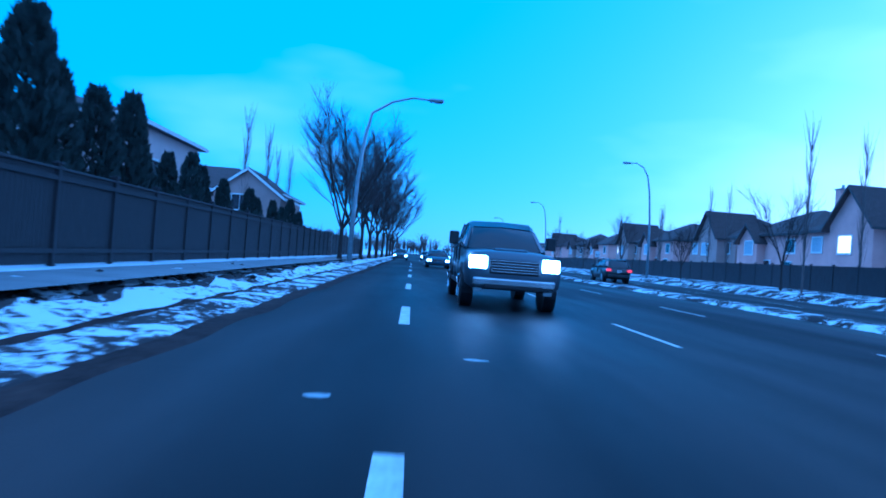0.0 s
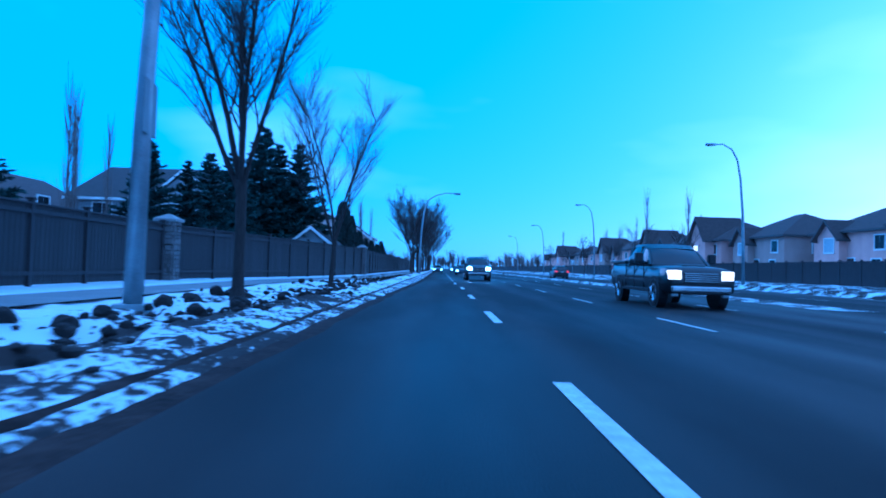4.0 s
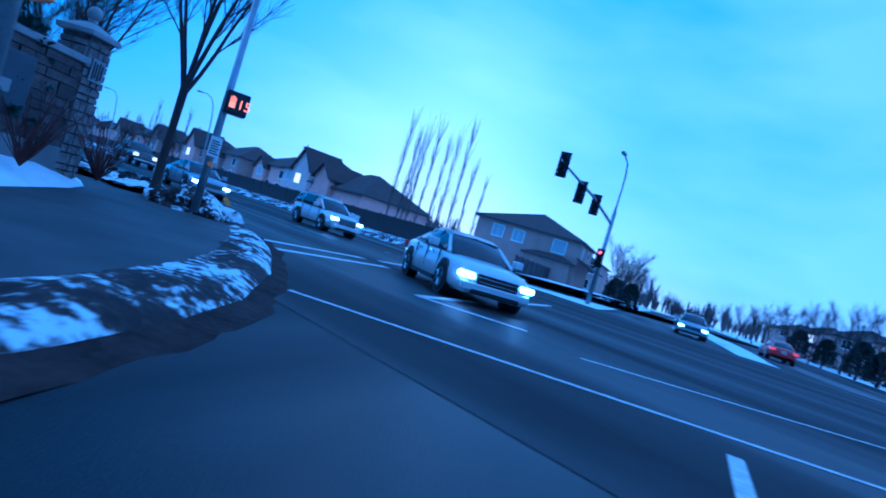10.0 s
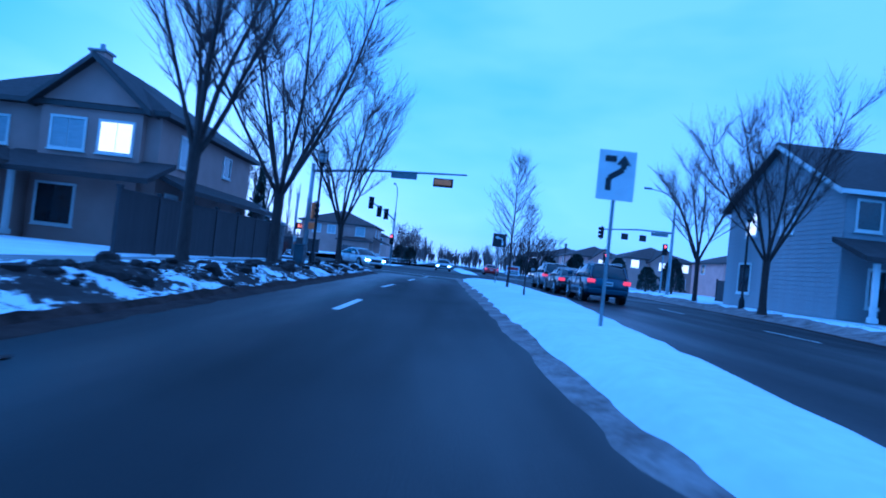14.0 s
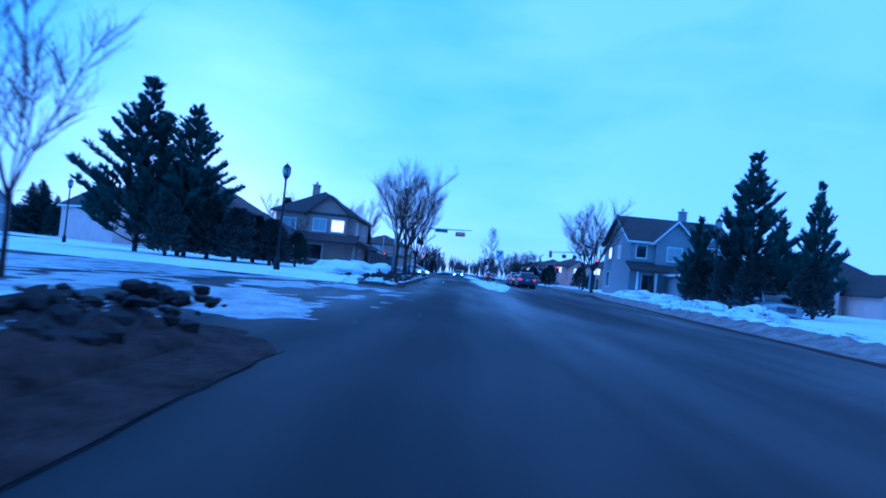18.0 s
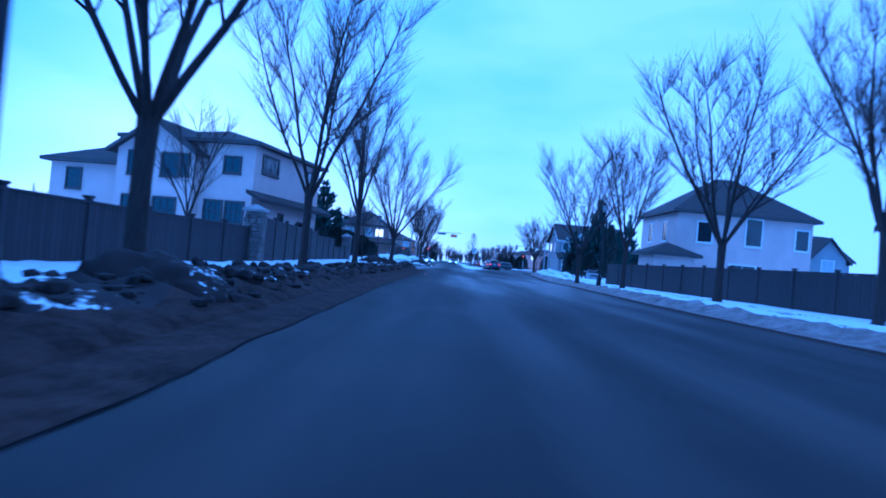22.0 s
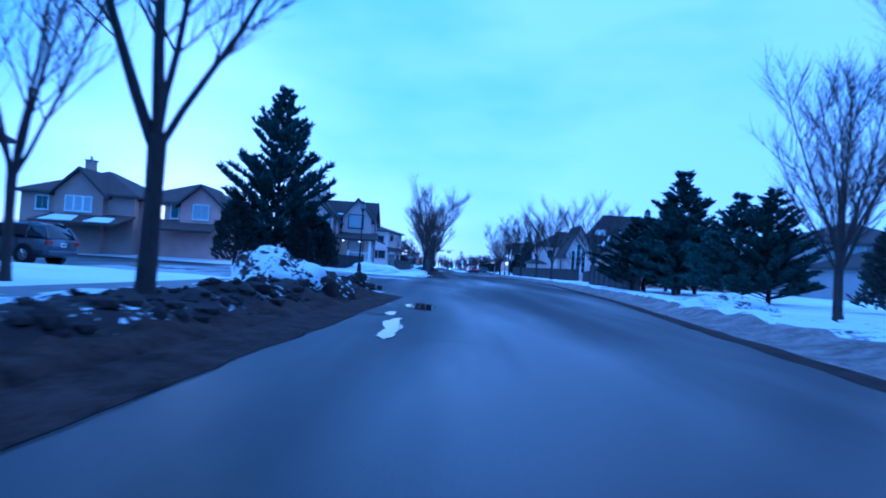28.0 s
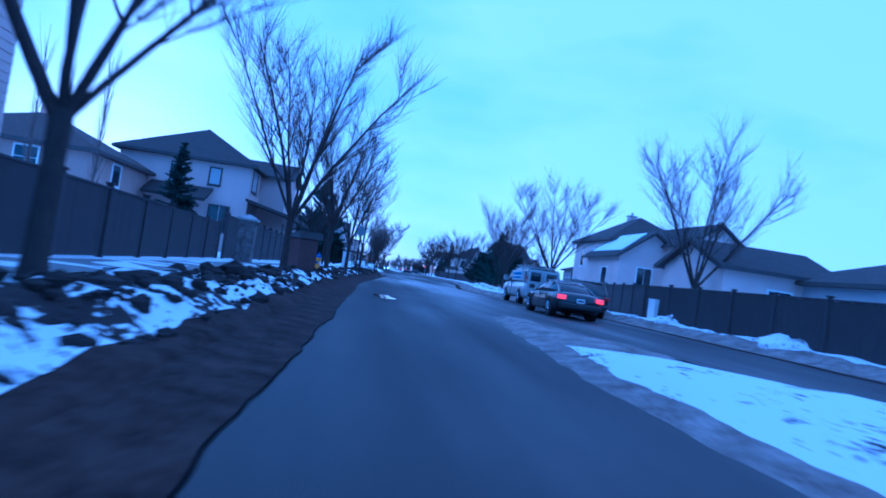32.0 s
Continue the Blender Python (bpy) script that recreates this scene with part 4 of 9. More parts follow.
def tree(x, y, z, v, scale=1.0, turn=0.0, name="elm_tree", label="bare spreading elm with a forked trunk, standing in the snowy verge", group="street trees", tall=1.0):
    ob = base(name, x, y, z, turn, label, "tree", group)
    ob.scale = (scale, scale, scale * tall)
    for nm, me in zip(("trunk", "branchwork", "crown"), v):
        part(nm, me, None, ob)
    return ob


def st_tree(s, n, v, scale=1.0, turn=0.0, z=0.25, **kw):
    x, y = sw(s, n)
    return tree(x, y, z, v, scale, turn, **kw)


# along the main road
for i, (x, y, v, sc, tl) in enumerate(((-4.7, -23.6, 4, 0.6, 1.1), (-5.1, -31.7, 2, 0.78, 1.05), (-5.4, -39.8, 0, 0.8, 1.0), (-5.3, -49.1, 4, 0.95, 1.05), (-5.6, -56.2, 0, 0.95, 1.0), (-5.1, -65.6, 2, 0.72, 1.35), (-4.9, 35.6, 1, 1.0, 1.0), (-4.9, 42.1, 3, 1.0, 1.0), (-4.6, 48.6, 0, 1.0, 1.0), (-4.4, 56.0, 1, 1.05, 1.0), (-4.2, 64.4, 3, 1.05, 1.0), (-4.0, 73.7, 0, 1.05, 1.0), (-3.9, 84.9, 1, 1.05, 1.0), (-3.9, 97.0, 3, 1.05, 1.0), (-3.9, 110.9, 1, 1.1, 1.0))):
    tree(x, y, 0.3, ELMS[v], sc, 47 * i, label="slender bare elm rising from the snowbank by the road" if sc < 0.9 else "bare elm with upright twiggy limbs beside the road", tall=tl)
for i, (x, y) in enumerate(((22.8, 19.2), (23.2, 34.6), (23.4, 50.5), (23.4, 67.2), (23.6, 84), (23.6, 102.5), (23.6, 123))):
    tree(x, y, 0.4, SMALL[i % 2], 1.0, 61 * i, "young_tree", "young bare tree with thin stem on the far verge", "verge saplings")
# along the street, kerb side
for i, (s, n, v, sc) in enumerate(((-50.6, 62.9, 1, 1.0), (-62.0, 62.5, 3, 1.05), (-68.9, 62.2, 2, 1.02), (-123.8, 62.8, 1, 0.95), (-138.6, 62.3, 2, 0.94), (-148.8, 62.1, 0, 0.98), (-160.6, 62.4, 3, 0.94), (-173.0, 63.3, 1, 1.0),
                                   (-234.8, 59.9, 0, 0.9), (-249.5, 59.2, 4, 0.85), (-259.6, 58.6, 2, 0.82), (-271.9, 58.1, 1, 0.82), (-284.8, 57.2, 3, 0.77), (-296.3, 57.4, 1, 0.77))):
    if sc:
        st_tree(s, n, ELMS[v], sc, 77 * i + 20, 0.3)
# along the street, other side
for i, (s, n, v, sc) in enumerate(((-45, 83.5, 2, 0.95), (-55.8, 82.2, 3, 0.98), (-124.9, 75.7, 1, 0.95), (-134.0, 76.3, 0, 0.90), (-145.1, 76.8, 3, 0.97), (-152.3, 78.0, 2, 0.93), (-163.3, 78.2, 1, 1.00), (-176.2, 80.1, 3, 0.91),
                                   (-225.9, 74.7, 0, 0.77), (-233.5, 73.0, 1, 0.85), (-250.0, 72.6, 3, 0.84), (-261.5, 76.6, 1, 0.95), (-280.5, 76.4, 0, 0.95))):
    st_tree(s, n, ELMS[v], sc, 53 * i + 5, 0.3)
st_tree(-55.9, 71.1, LEADER, 1.0, 10, 0.2, name="young_tree", label="young bare tree planted in the snowy median", group="median saplings")
st_tree(-63.7, 70.8, LEADER, 0.5, 140, 0.2, name="young_tree", label="thin bare sapling planted in the snowy median", group="median saplings")
st_tree(-227.2, 73.8, SMALL[1], 0.75, 30, 0.25, name="young_tree", label="thin bare sapling in a front yard", group="yard saplings")
st_tree(-161.6, 81.5, SMALL[0], 0.8, 30, 0.25, name="young_tree", label="low bare ornamental tree before a house", group="yard saplings")
st_tree(-66.0, 52.5, SMALL[1], 0.7, 80, 0.25, name="young_tree", label="low bare ornamental tree before a garage", group="yard saplings")
st_tree(-115.0, 59.6, SMALL[0], 0.9, 15, 0.25, name="young_tree", label="young bare tree on the snowy corner lawn", group="yard saplings")
st_tree(-232.4, 56.5, SMALL[1], 1.1, 65, 0.25, name="young_tree", label="young bare tree on the snowy verge", group="yard saplings")
st_tree(-218.3, 79.5, SMALL[0], 1.1, 20, 0.25, name="young_tree", label="thin bare tree in a snowy front yard", group="yard saplings")
st_tree(-151.3, 59.3, SMALL[1], 0.7, 80, 0.25, name="young_tree", label="bare young tree behind the fence", group="yard saplings")
st_tree(-249.0, 56.7, SMALL[0], 0.9, 80, 0.25, name="young_tree", label="bare young tree behind the fence", group="yard saplings")


def poplar_mesh(seed, h=12.0):
    rng = random.Random(seed)
    spec = [([Vector((0, 0, -0.1)), Vector((0, 0, h * 0.5)), Vector((0, 0, h))], [0.08, 0.05, 0.01], 5)]
    for i in range(70):
        z = rng.uniform(0.12, 0.85) * h
        a = rng.uniform(0, math.tau)
        pts, rad, _ = grow(rng, Vector((0, 0, z)), Vector((math.cos(a) * 0.3, math.sin(a) * 0.3, 1)), rng.uniform(0.12, 0.26) * h, 0.022, 0.006, 4, 0.25, 0.05)
        spec.append((pts, rad, 3))
    me = branch_mesh(spec, "crown")
    me.materials.append(M_POPLAR)
    return me


POPLARS = [poplar_mesh(1), poplar_mesh(2, 10.5), poplar_mesh(3, 13)]


def poplar(x, y, i, sc=1.0, z=0.3):
    ob = base("poplar_tree", x, y, z, 40 * i, "tall columnar bare poplar with upright branches", "tree", "poplars")
    ob.scale = (sc, sc, sc)
    part("crown", POPLARS[i % 3], None, ob)
    return ob


for i, (x, y, sc) in enumerate(((-14.6, 48.6, 0.95), (-13.2, 50.4, 1.0), (-12, 54.2, 0.75), (-14, 58, 0.8), (-25, -2.5, 1.0), (-26.2, -1, 1.0), (-24.2, -3.6, 0.9), (-22.8, -2.4, 0.9), (-14.5, -35.1, 0.8), (-15.6, -34.2, 0.9), (-15.0, -31.8, 0.9), (-13.8, -29.5, 0.75), (22.5, 31.2, 0.85),
                                 (29, 35.6, 1.05), (31, 57.9, 0.8), (30, 59.8, 0.8), (33, 81, 0.9), (34, 83, 0.8), (28.3, -29.0, 1.05), (29.0, -29.8, 1.1), (29.7, -30.4, 1.0), (30.3, -31.2, 1.05), (31.0, -32.2, 1.1), (31.6, -32.8, 1.0), (32.4, -33.6, 1.1), (33.2, -34.4, 0.95), (28.8, -30.8, 0.9), (33.6, -36.0, 0.7), (40, 120, 1.0), (42, 126, 1.0), (37, 160, 1.1))):
    poplar(x, y, i, sc)
for i, (s, n, sc) in enumerate(((-260.8, 47.7, 0.70), (-262.4, 46.8, 0.69), (-264.0, 46.4, 0.65), (-277.1, 89.1, 0.65), (-275.5, 91.4, 0.69), (-274.0, 89.9, 0.62), (-161.1, 102.8, 0.79), (-158.4, 104.8, 0.79), (-151.3, 99.8, 0.74))):
    poplar(*sw(s, n), i, sc)


def needle_tree(seed, kind, h):
    """Conifer foliage of many small sprays set along whorled boughs."""
    rng = random.Random(seed)
    verts, faces, wood = [], [], [([Vector((0, 0, -0.1)), Vector((0, 0, h * 0.5)), Vector((0, 0, h * 0.97))], [h * 0.016, h * 0.011, 0.015], 6)]

    def spray(p, d, l, w):
        d = d.normalized()
        q = d.cross(Vector((rng.uniform(-1, 1), rng.uniform(-1, 1), rng.uniform(-0.4, 1)))).normalized() * w
        o = len(verts)
        verts.extend((tuple(p - q * 0.5), tuple(p + d * l * 0.55 + q), tuple(p + d * l), tuple(p + d * l * 0.45 - q)))
        faces.append((o, o + 1, o + 2, o + 3))

    if kind == "cedar":
        for i in range(2300):
            f = rng.random() ** 0.8
            z = 0.05 * h + f * 0.93 * h
            rad = h * 0.17 * (1 - f ** 2.2) ** 0.7 * (0.75 + 0.35 * noise.noise(Vector((f * 6, seed, 0)))) + 0.05
            a = rng.uniform(0, math.tau)
            rr = rad * rng.uniform(0.6, 1.05) * (1 + 0.18 * math.sin(3 * a + seed))
            spray(Vector((math.cos(a) * rr, math.sin(a) * rr, z)), Vector((math.cos(a) * 0.5, math.sin(a) * 0.5, 1)), rng.uniform(0.25, 0.5), 0.07)
    else:
        pine = kind == "pine"
        z = (0.07 if not pine else 0.05) * h
        while z < 0.98 * h:
            f = z / h
            R = (0.27 if not pine else 0.36) * h * ((1 - f) ** 0.8 if not pine else min(1.0, (1 - f) * 1.35) ** 0.75 * (0.55 + 0.6 * rng.random()))
            for b in range(9 if not pine else 12):
                if pine and rng.random() < 0.08:
                    continue
                a = rng.uniform(0, math.tau)
                L = max(0.12, R * rng.uniform(0.65, 1.12))
                d0 = Vector((math.cos(a), math.sin(a), 0.2 + 0.35 * f if pine else -0.12 + 0.5 * f))
                pts, rad, _ = grow(rng, Vector((0, 0, z + rng.uniform(-0.1, 0.1))), d0, L, 0.02 + 0.012 * L, 0.006, 4, 0.10 if pine else 0.05, 0.06)
                wood.append((pts, rad, 3))
                m = int(6 + L * (11 if not pine else 10))
                for j in range(m):
                    u = (j + rng.random()) / m
                    if pine and u < 0.42:
                        continue
                    k = min(3, int(u * 4))
                    p = pts[k].lerp(pts[k + 1], u * 4 - k)
                    dd = (pts[k + 1] - pts[k]).normalized()
                    for _ in range(6 if not pine else 9):
                        side = Vector((rng.uniform(-1, 1), rng.uniform(-1, 1), rng.uniform(-0.5, 0.3) if not pine else rng.uniform(-0.2, 1.0)))
                        spray(p, dd * 0.6 + side * 0.7, rng.uniform(0.26, 0.52) * (1.25 if pine else 1.0) * (h / 9) ** 0.5 * (0.45 + 0.55 * (1 - f)), (0.06 if not pine else 0.05) * (0.5 + 0.5 * (1 - f)))
            z += rng.uniform(0.26, 0.40) * (h / 9) ** 0.6 * (1.0 if not pine else 1.25)
    me = bpy.data.meshes.new("crown")
    me.from_pydata(verts, [], faces)
    me.update()
    me.materials.append({"cedar": M_CEDAR, "pine": M_PINE}.get(kind, M_SPRUCE))
    w = branch_mesh(wood, "trunk")
    w.materials.append(M_BARK)
    return w, me


SPRUCES = [needle_tree(1, "spruce", 9.0), needle_tree(2, "spruce", 9.0)]
PINES = [needle_tree(5, "pine", 10.0), needle_tree(6, "pine", 10.0)]
CEDARS = [needle_tree(11, "cedar", 6.0), needle_tree(12, "cedar", 6.0)]


def conifer(x, y, kind, h, i=0, wide=1.0, z=0.3):
    v = {"spruce": SPRUCES, "pine": PINES, "cedar": CEDARS}[kind][i % 2]
    k = h / {"spruce": 9.0, "pine": 10.0, "cedar": 6.0}[kind]
    label = {"spruce": "dark green spruce with drooping whorled boughs", "pine": "broad dark pine with clumped needles", "cedar": "dense dark columnar cedar growing by the fence"}[kind]
    ob = base(kind + "_tree", x, y, z, 73 * i + 10 * h, label, "conifer", kind + " trees")
    ob.scale = (k * wide, k * wide, k)
    part("trunk", v[0], None, ob)
    part("crown", v[1], None, ob)
    return ob


# cedars and spruces behind the fence of the main road
for i, (x, y, h) in enumerate(((-9.5, 9.7, 5.7), (-9.9, 11.6, 4.9), (-9.7, 13.4, 4.7), (-9.6, 15.5, 5.0), (-10.1, 17.4, 4.0), (-9.7, 19.1, 3.7), (-9.5, 21.1, 4.0), (-9.7, 22.9, 3.7), (-9.3, 25.0, 3.4), (-9.9, 27.2, 3.1), (-9.2, 29.4, 3.4), (-9.4, 31.9, 3.1), (-9.1, 34.6, 3.2), (-9.2, 37.9, 3.0), (-9.1, 40.2, 3.7), (-9.1, 44.0, 3.1))):
    conifer(x, y, "cedar", h, i)
for i, (x, y, h) in enumerate(((-13.4, -0.5, 9.9), (-13.2, 2.8, 9.2), (-11.4, 1.6, 9.2), (-13.6, -6.2, 7.0), (-13.5, -10, 6.4), (-13.5, -13, 5.4), (-13.8, -16.5, 5.8), (-15.5, -25.3, 6.2), (-15.0, -28.6, 4.6), (-13.0, -38.8, 5.6), (-13.4, -42.0, 6.0), (-12.6, -45.5, 7.8), (-12.8, -48, 7.2), (-13.4, -52, 5.6), (-10.6, 5.6, 4.2))):
    conifer(x, y, "spruce", h, i, 1.3)
for i, (x, y, h) in enumerate(((-12.2, -57.5, 8.2), (-12.6, -59.6, 7.4), (-13.2, -62.0, 6.8))):
    conifer(x, y, "cedar", h, i)
# conifers along the street
for i, (s, n, k, h, w) in enumerate(((-85.4, 47.3, "pine", 11.0, 0.95), (-85.0, 50.2, "pine", 9.5, 0.95), (-88.5, 54.5, "cedar", 3.0, 2.4), (-86.5, 56.0, "cedar", 2.6, 2.6), (-84.5, 55.5, "cedar", 2.8, 2.4), (-82.0, 56.5, "cedar", 2.2, 2.6), (-89.5, 51.0, "cedar", 3.2, 2.2), (-87.5, 52.6, "cedar", 3.4, 2.8), (-85.5, 53.6, "cedar", 3.2, 2.8), (-83.2, 54.0, "cedar", 3.0, 2.8), (-81.0, 54.8, "cedar", 2.6, 2.8), (-86.0, 50.2, "cedar", 3.4, 2.8),
                                     (-81.9, 86.8, "pine", 10.8, 0.75), (-80.2, 84.0, "pine", 6.2, 0.7), (-83.0, 90.6, "pine", 9.0, 0.5), (-85.0, 84.4, "cedar", 3.2, 2.6), (-83.0, 83.2, "cedar", 3.0, 2.6), (-88.0, 84.6, "cedar", 3.2, 2.6), (-90.5, 86.4, "cedar", 3.0, 2.4), (-78.5, 90.5, "pine", 7.0, 0.7), (-104.9, 82.7, "cedar", 5.51, 0.9), (-98.0, 88.0, "cedar", 3.00, 2.6),
                                     (-41.6, 56.0, "spruce", 6.2, 0.6), (-202.6, 53.6, "pine", 11.3, 0.95), (-202.4, 56.1, "cedar", 3.27, 2.6), (-198.4, 55.7, "cedar", 3.10, 2.6), (-205.3, 52.0, "cedar", 3.64, 2.6), (-204.2, 55.5, "cedar", 2.64, 2.6), (-205.6, 78.0, "pine", 7.3, 1.25),
                                     (-207.8, 76.9, "pine", 4.8, 1.6), (-203.4, 76.0, "pine", 4.6, 1.6), (-203.0, 80.0, "cedar", 3.68, 2.4), (-199.6, 79.4, "cedar", 3.50, 2.4), (-217.0, 77.4, "pine", 4.8, 1.35), (-214.6, 77.2, "pine", 4.9, 1.35), (-221.2, 79.8, "cedar", 3.15, 2.4), (-262.8, 52.0, "spruce", 4.8, 1.0), (-172.9, 50.4, "cedar", 2.20, 0.8), (-172.9, 49.1, "cedar", 1.50, 0.8), (-173.0, 47.9, "cedar", 1.90, 0.8), (-173.0, 45.6, "cedar", 2.31, 0.9), (-239.5, 81.9, "spruce", 4.68, 1.2))):
    x, y = sw(s, n)
    conifer(x, y, k, h, i, w)


# beyond the junction: clipped evergreens and young trees
for i, (s, n, h, w) in enumerate(((6, 86.5, 3.4, 2.6), (11, 88.0, 4.2, 2.4), (20, 86.0, 3.2, 2.8), (31, 87.0, 4.0, 2.6), (44, 86.5, 3.6, 2.6), (14, 95.0, 4.4, 2.4), (-6, 93.0, 3.0, 2.6), (2, 99.0, 4.6, 2.2), (58, 86.0, 4.2, 2.6), (27, 63.0, 3.0, 2.6), (38, 60.5, 3.4, 2.6))):
    conifer(*sw(s, n), "cedar", h, i, w, 0.05)
for i, (s, n, sc) in enumerate(((15, 84.5, 0.9), (26, 84.3, 1.0), (40, 84.2, 1.0), (55, 84.0, 1.0), (72, 84.0, 1.0), (90, 84.0, 1.0), (20, 62.0, 0.9), (48, 61.5, 1.0), (66, 61.5, 1.0), (110, 83.5, 1.0), (96, 61.0, 1.0))):
    st_tree(s, n, ELMS[i % 5], sc * 0.75, 31 * i, 0.2)


def far_woods():
    """Distant bare trees and roofs of foliage that close the view down the streets."""
    rng = random.Random(77)
    verts, faces = [], []

    def tuft(x, y, h):
        for k in range(26):
            a = rng.uniform(0, math.tau)
            b = rng.uniform(0.05, 0.55)
            z0 = rng.uniform(0.0, 0.35) * h
            z1 = h * rng.uniform(0.6, 1.0)
            tx, ty = x + math.cos(a) * b * h * 0.6, y + math.sin(a) * b * h * 0.6
            w = rng.uniform(0.10, 0.28)
            o = len(verts)
            sx, sy = -math.sin(a) * w, math.cos(a) * w
            verts.extend(((x + sx, y + sy, z0), (x - sx, y - sy, z0), (tx - sx * 0.3, ty - sy * 0.3, z1), (tx + sx * 0.3, ty + sy * 0.3, z1), (x + sx * 0.2, y + sy * 0.2, z0 + 0.1 * h)))
            faces.append((o, o + 1, o + 2, o + 3))
            faces.append((o + 4, o + 2, o + 3))

    for i in range(170):
        tuft(rng.uniform(-70, 120), rng.uniform(300, 420), rng.uniform(6, 12))
    for i in range(260):
        x, y = sw(rng.uniform(170, 360), rng.uniform(-40, 190))
        tuft(x, y, rng.uniform(6, 12))
    for i in range(160):
        tuft(rng.uniform(90, 200), rng.uniform(40, 320), rng.uniform(6, 12))
    return tagged(raw("far_woods", verts, faces, M_POPLAR), "distant band of bare trees closing the streets", "trees", kind="stuff")


far_woods()


# ---- houses ----
def face_frame(bl, face):
    """Origin, direction along and outward normal of a wall of a block."""
    x0, x1, y0, y1 = bl[:4]
    return {"-x": (Vector((x0, y1, 0)), Vector((0, -1, 0)), Vector((-1, 0, 0)), y1 - y0), "+x": (Vector((x1, y0, 0)), Vector((0, 1, 0)), Vector((1, 0, 0)), y1 - y0),
            "-y": (Vector((x0, y0, 0)), Vector((1, 0, 0)), Vector((0, -1, 0)), x1 - x0), "+y": (Vector((x1, y1, 0)), Vector((-1, 0, 0)), Vector((0, 1, 0)), x1 - x0)}[face]


def slab(bm, pts, t):
    """A roof plane of thickness t below the given corners."""
    a = [bm.verts.new(p) for p in pts]
    b = [bm.verts.new((p[0], p[1], p[2] - t)) for p in pts]
    bm.faces.new(a)
    bm.faces.new(b[::-1])
    k = len(pts)
    for i in range(k):
        bm.faces.new((a[i], b[i], b[(i + 1) % k], a[(i + 1) % k]))


def roof_mesh(bl, over=0.45, t=0.2):
    x0, x1, y0, y1, z0, ze, zr, kind = bl
    X0, X1, Y0, Y1 = x0 - over, x1 + over, y0 - over, y1 + over
    cx, cy = (x0 + x1) / 2, (y0 + y1) / 2
    if kind == "gx":
        zl = ze - (zr - ze) / ((y1 - y0) / 2) * over
        return prism_x([(Y0, zl), (cy, zr), (Y1, zl), (Y1, zl - t), (cy, zr - t), (Y0, zl - t)], X0, X1)
    if kind == "gy":
        zl = ze - (zr - ze) / ((x1 - x0) / 2) * over
        return prism([(X0, zl), (cx, zr), (X1, zl), (X1, zl - t), (cx, zr - t), (X0, zl - t)], Y0, Y1)
    bm = bmesh.new()
    if kind == "hip":
        w, d = X1 - X0, Y1 - Y0
        lo = [bm.verts.new((x, y, ze - t)) for x, y in ((X0, Y0), (X1, Y0), (X1, Y1), (X0, Y1))]
        hi = [bm.verts.new((x, y, ze)) for x, y in ((X0, Y0), (X1, Y0), (X1, Y1), (X0, Y1))]
        bm.faces.new(lo[::-1])
        for i in range(4):
            bm.faces.new((lo[i], lo[(i + 1) % 4], hi[(i + 1) % 4], hi[i]))
        if abs(w - d) < 0.05:
            top = bm.verts.new((cx, cy, zr))
            for i in range(4):
                bm.faces.new((hi[i], hi[(i + 1) % 4], top))
        elif w > d:
            r0, r1 = bm.verts.new((X0 + d / 2, cy, zr)), bm.verts.new((X1 - d / 2, cy, zr))
            for q in ((hi[0], hi[1], r1, r0), (hi[2], hi[3], r0, r1), (hi[3], hi[0], r0), (hi[1], hi[2], r1)):
                bm.faces.new(q)
        else:
            r0, r1 = bm.verts.new((cx, Y0 + w / 2, zr)), bm.verts.new((cx, Y1 - w / 2, zr))
            for q in ((hi[3], hi[0], r0, r1), (hi[1], hi[2], r1, r0), (hi[0], hi[1], r0), (hi[2], hi[3], r1)):
                bm.faces.new(q)
    else:  # lean-to skirt that falls toward "-x" "+x" "-y" "+y"
        f = kind[1:]
        if f == "-x":
            slab(bm, [(X0, Y1, ze), (X0, Y0, ze), (x1, Y0, zr), (x1, Y1, zr)], t)
        elif f == "+x":
            slab(bm, [(X1, Y0, ze), (X1, Y1, ze), (x0, Y1, zr), (x0, Y0, zr)], t)
        elif f == "-y":
            slab(bm, [(X0, Y0, ze), (X1, Y0, ze), (X1, y1, zr), (X0, y1, zr)], t)
        else:
            slab(bm, [(X1, Y1, ze), (X0, Y1, ze), (X0, y0, zr), (X1, y0, zr)], t)
    bmesh.ops.recalc_face_normals(bm, faces=bm.faces)
    return bm


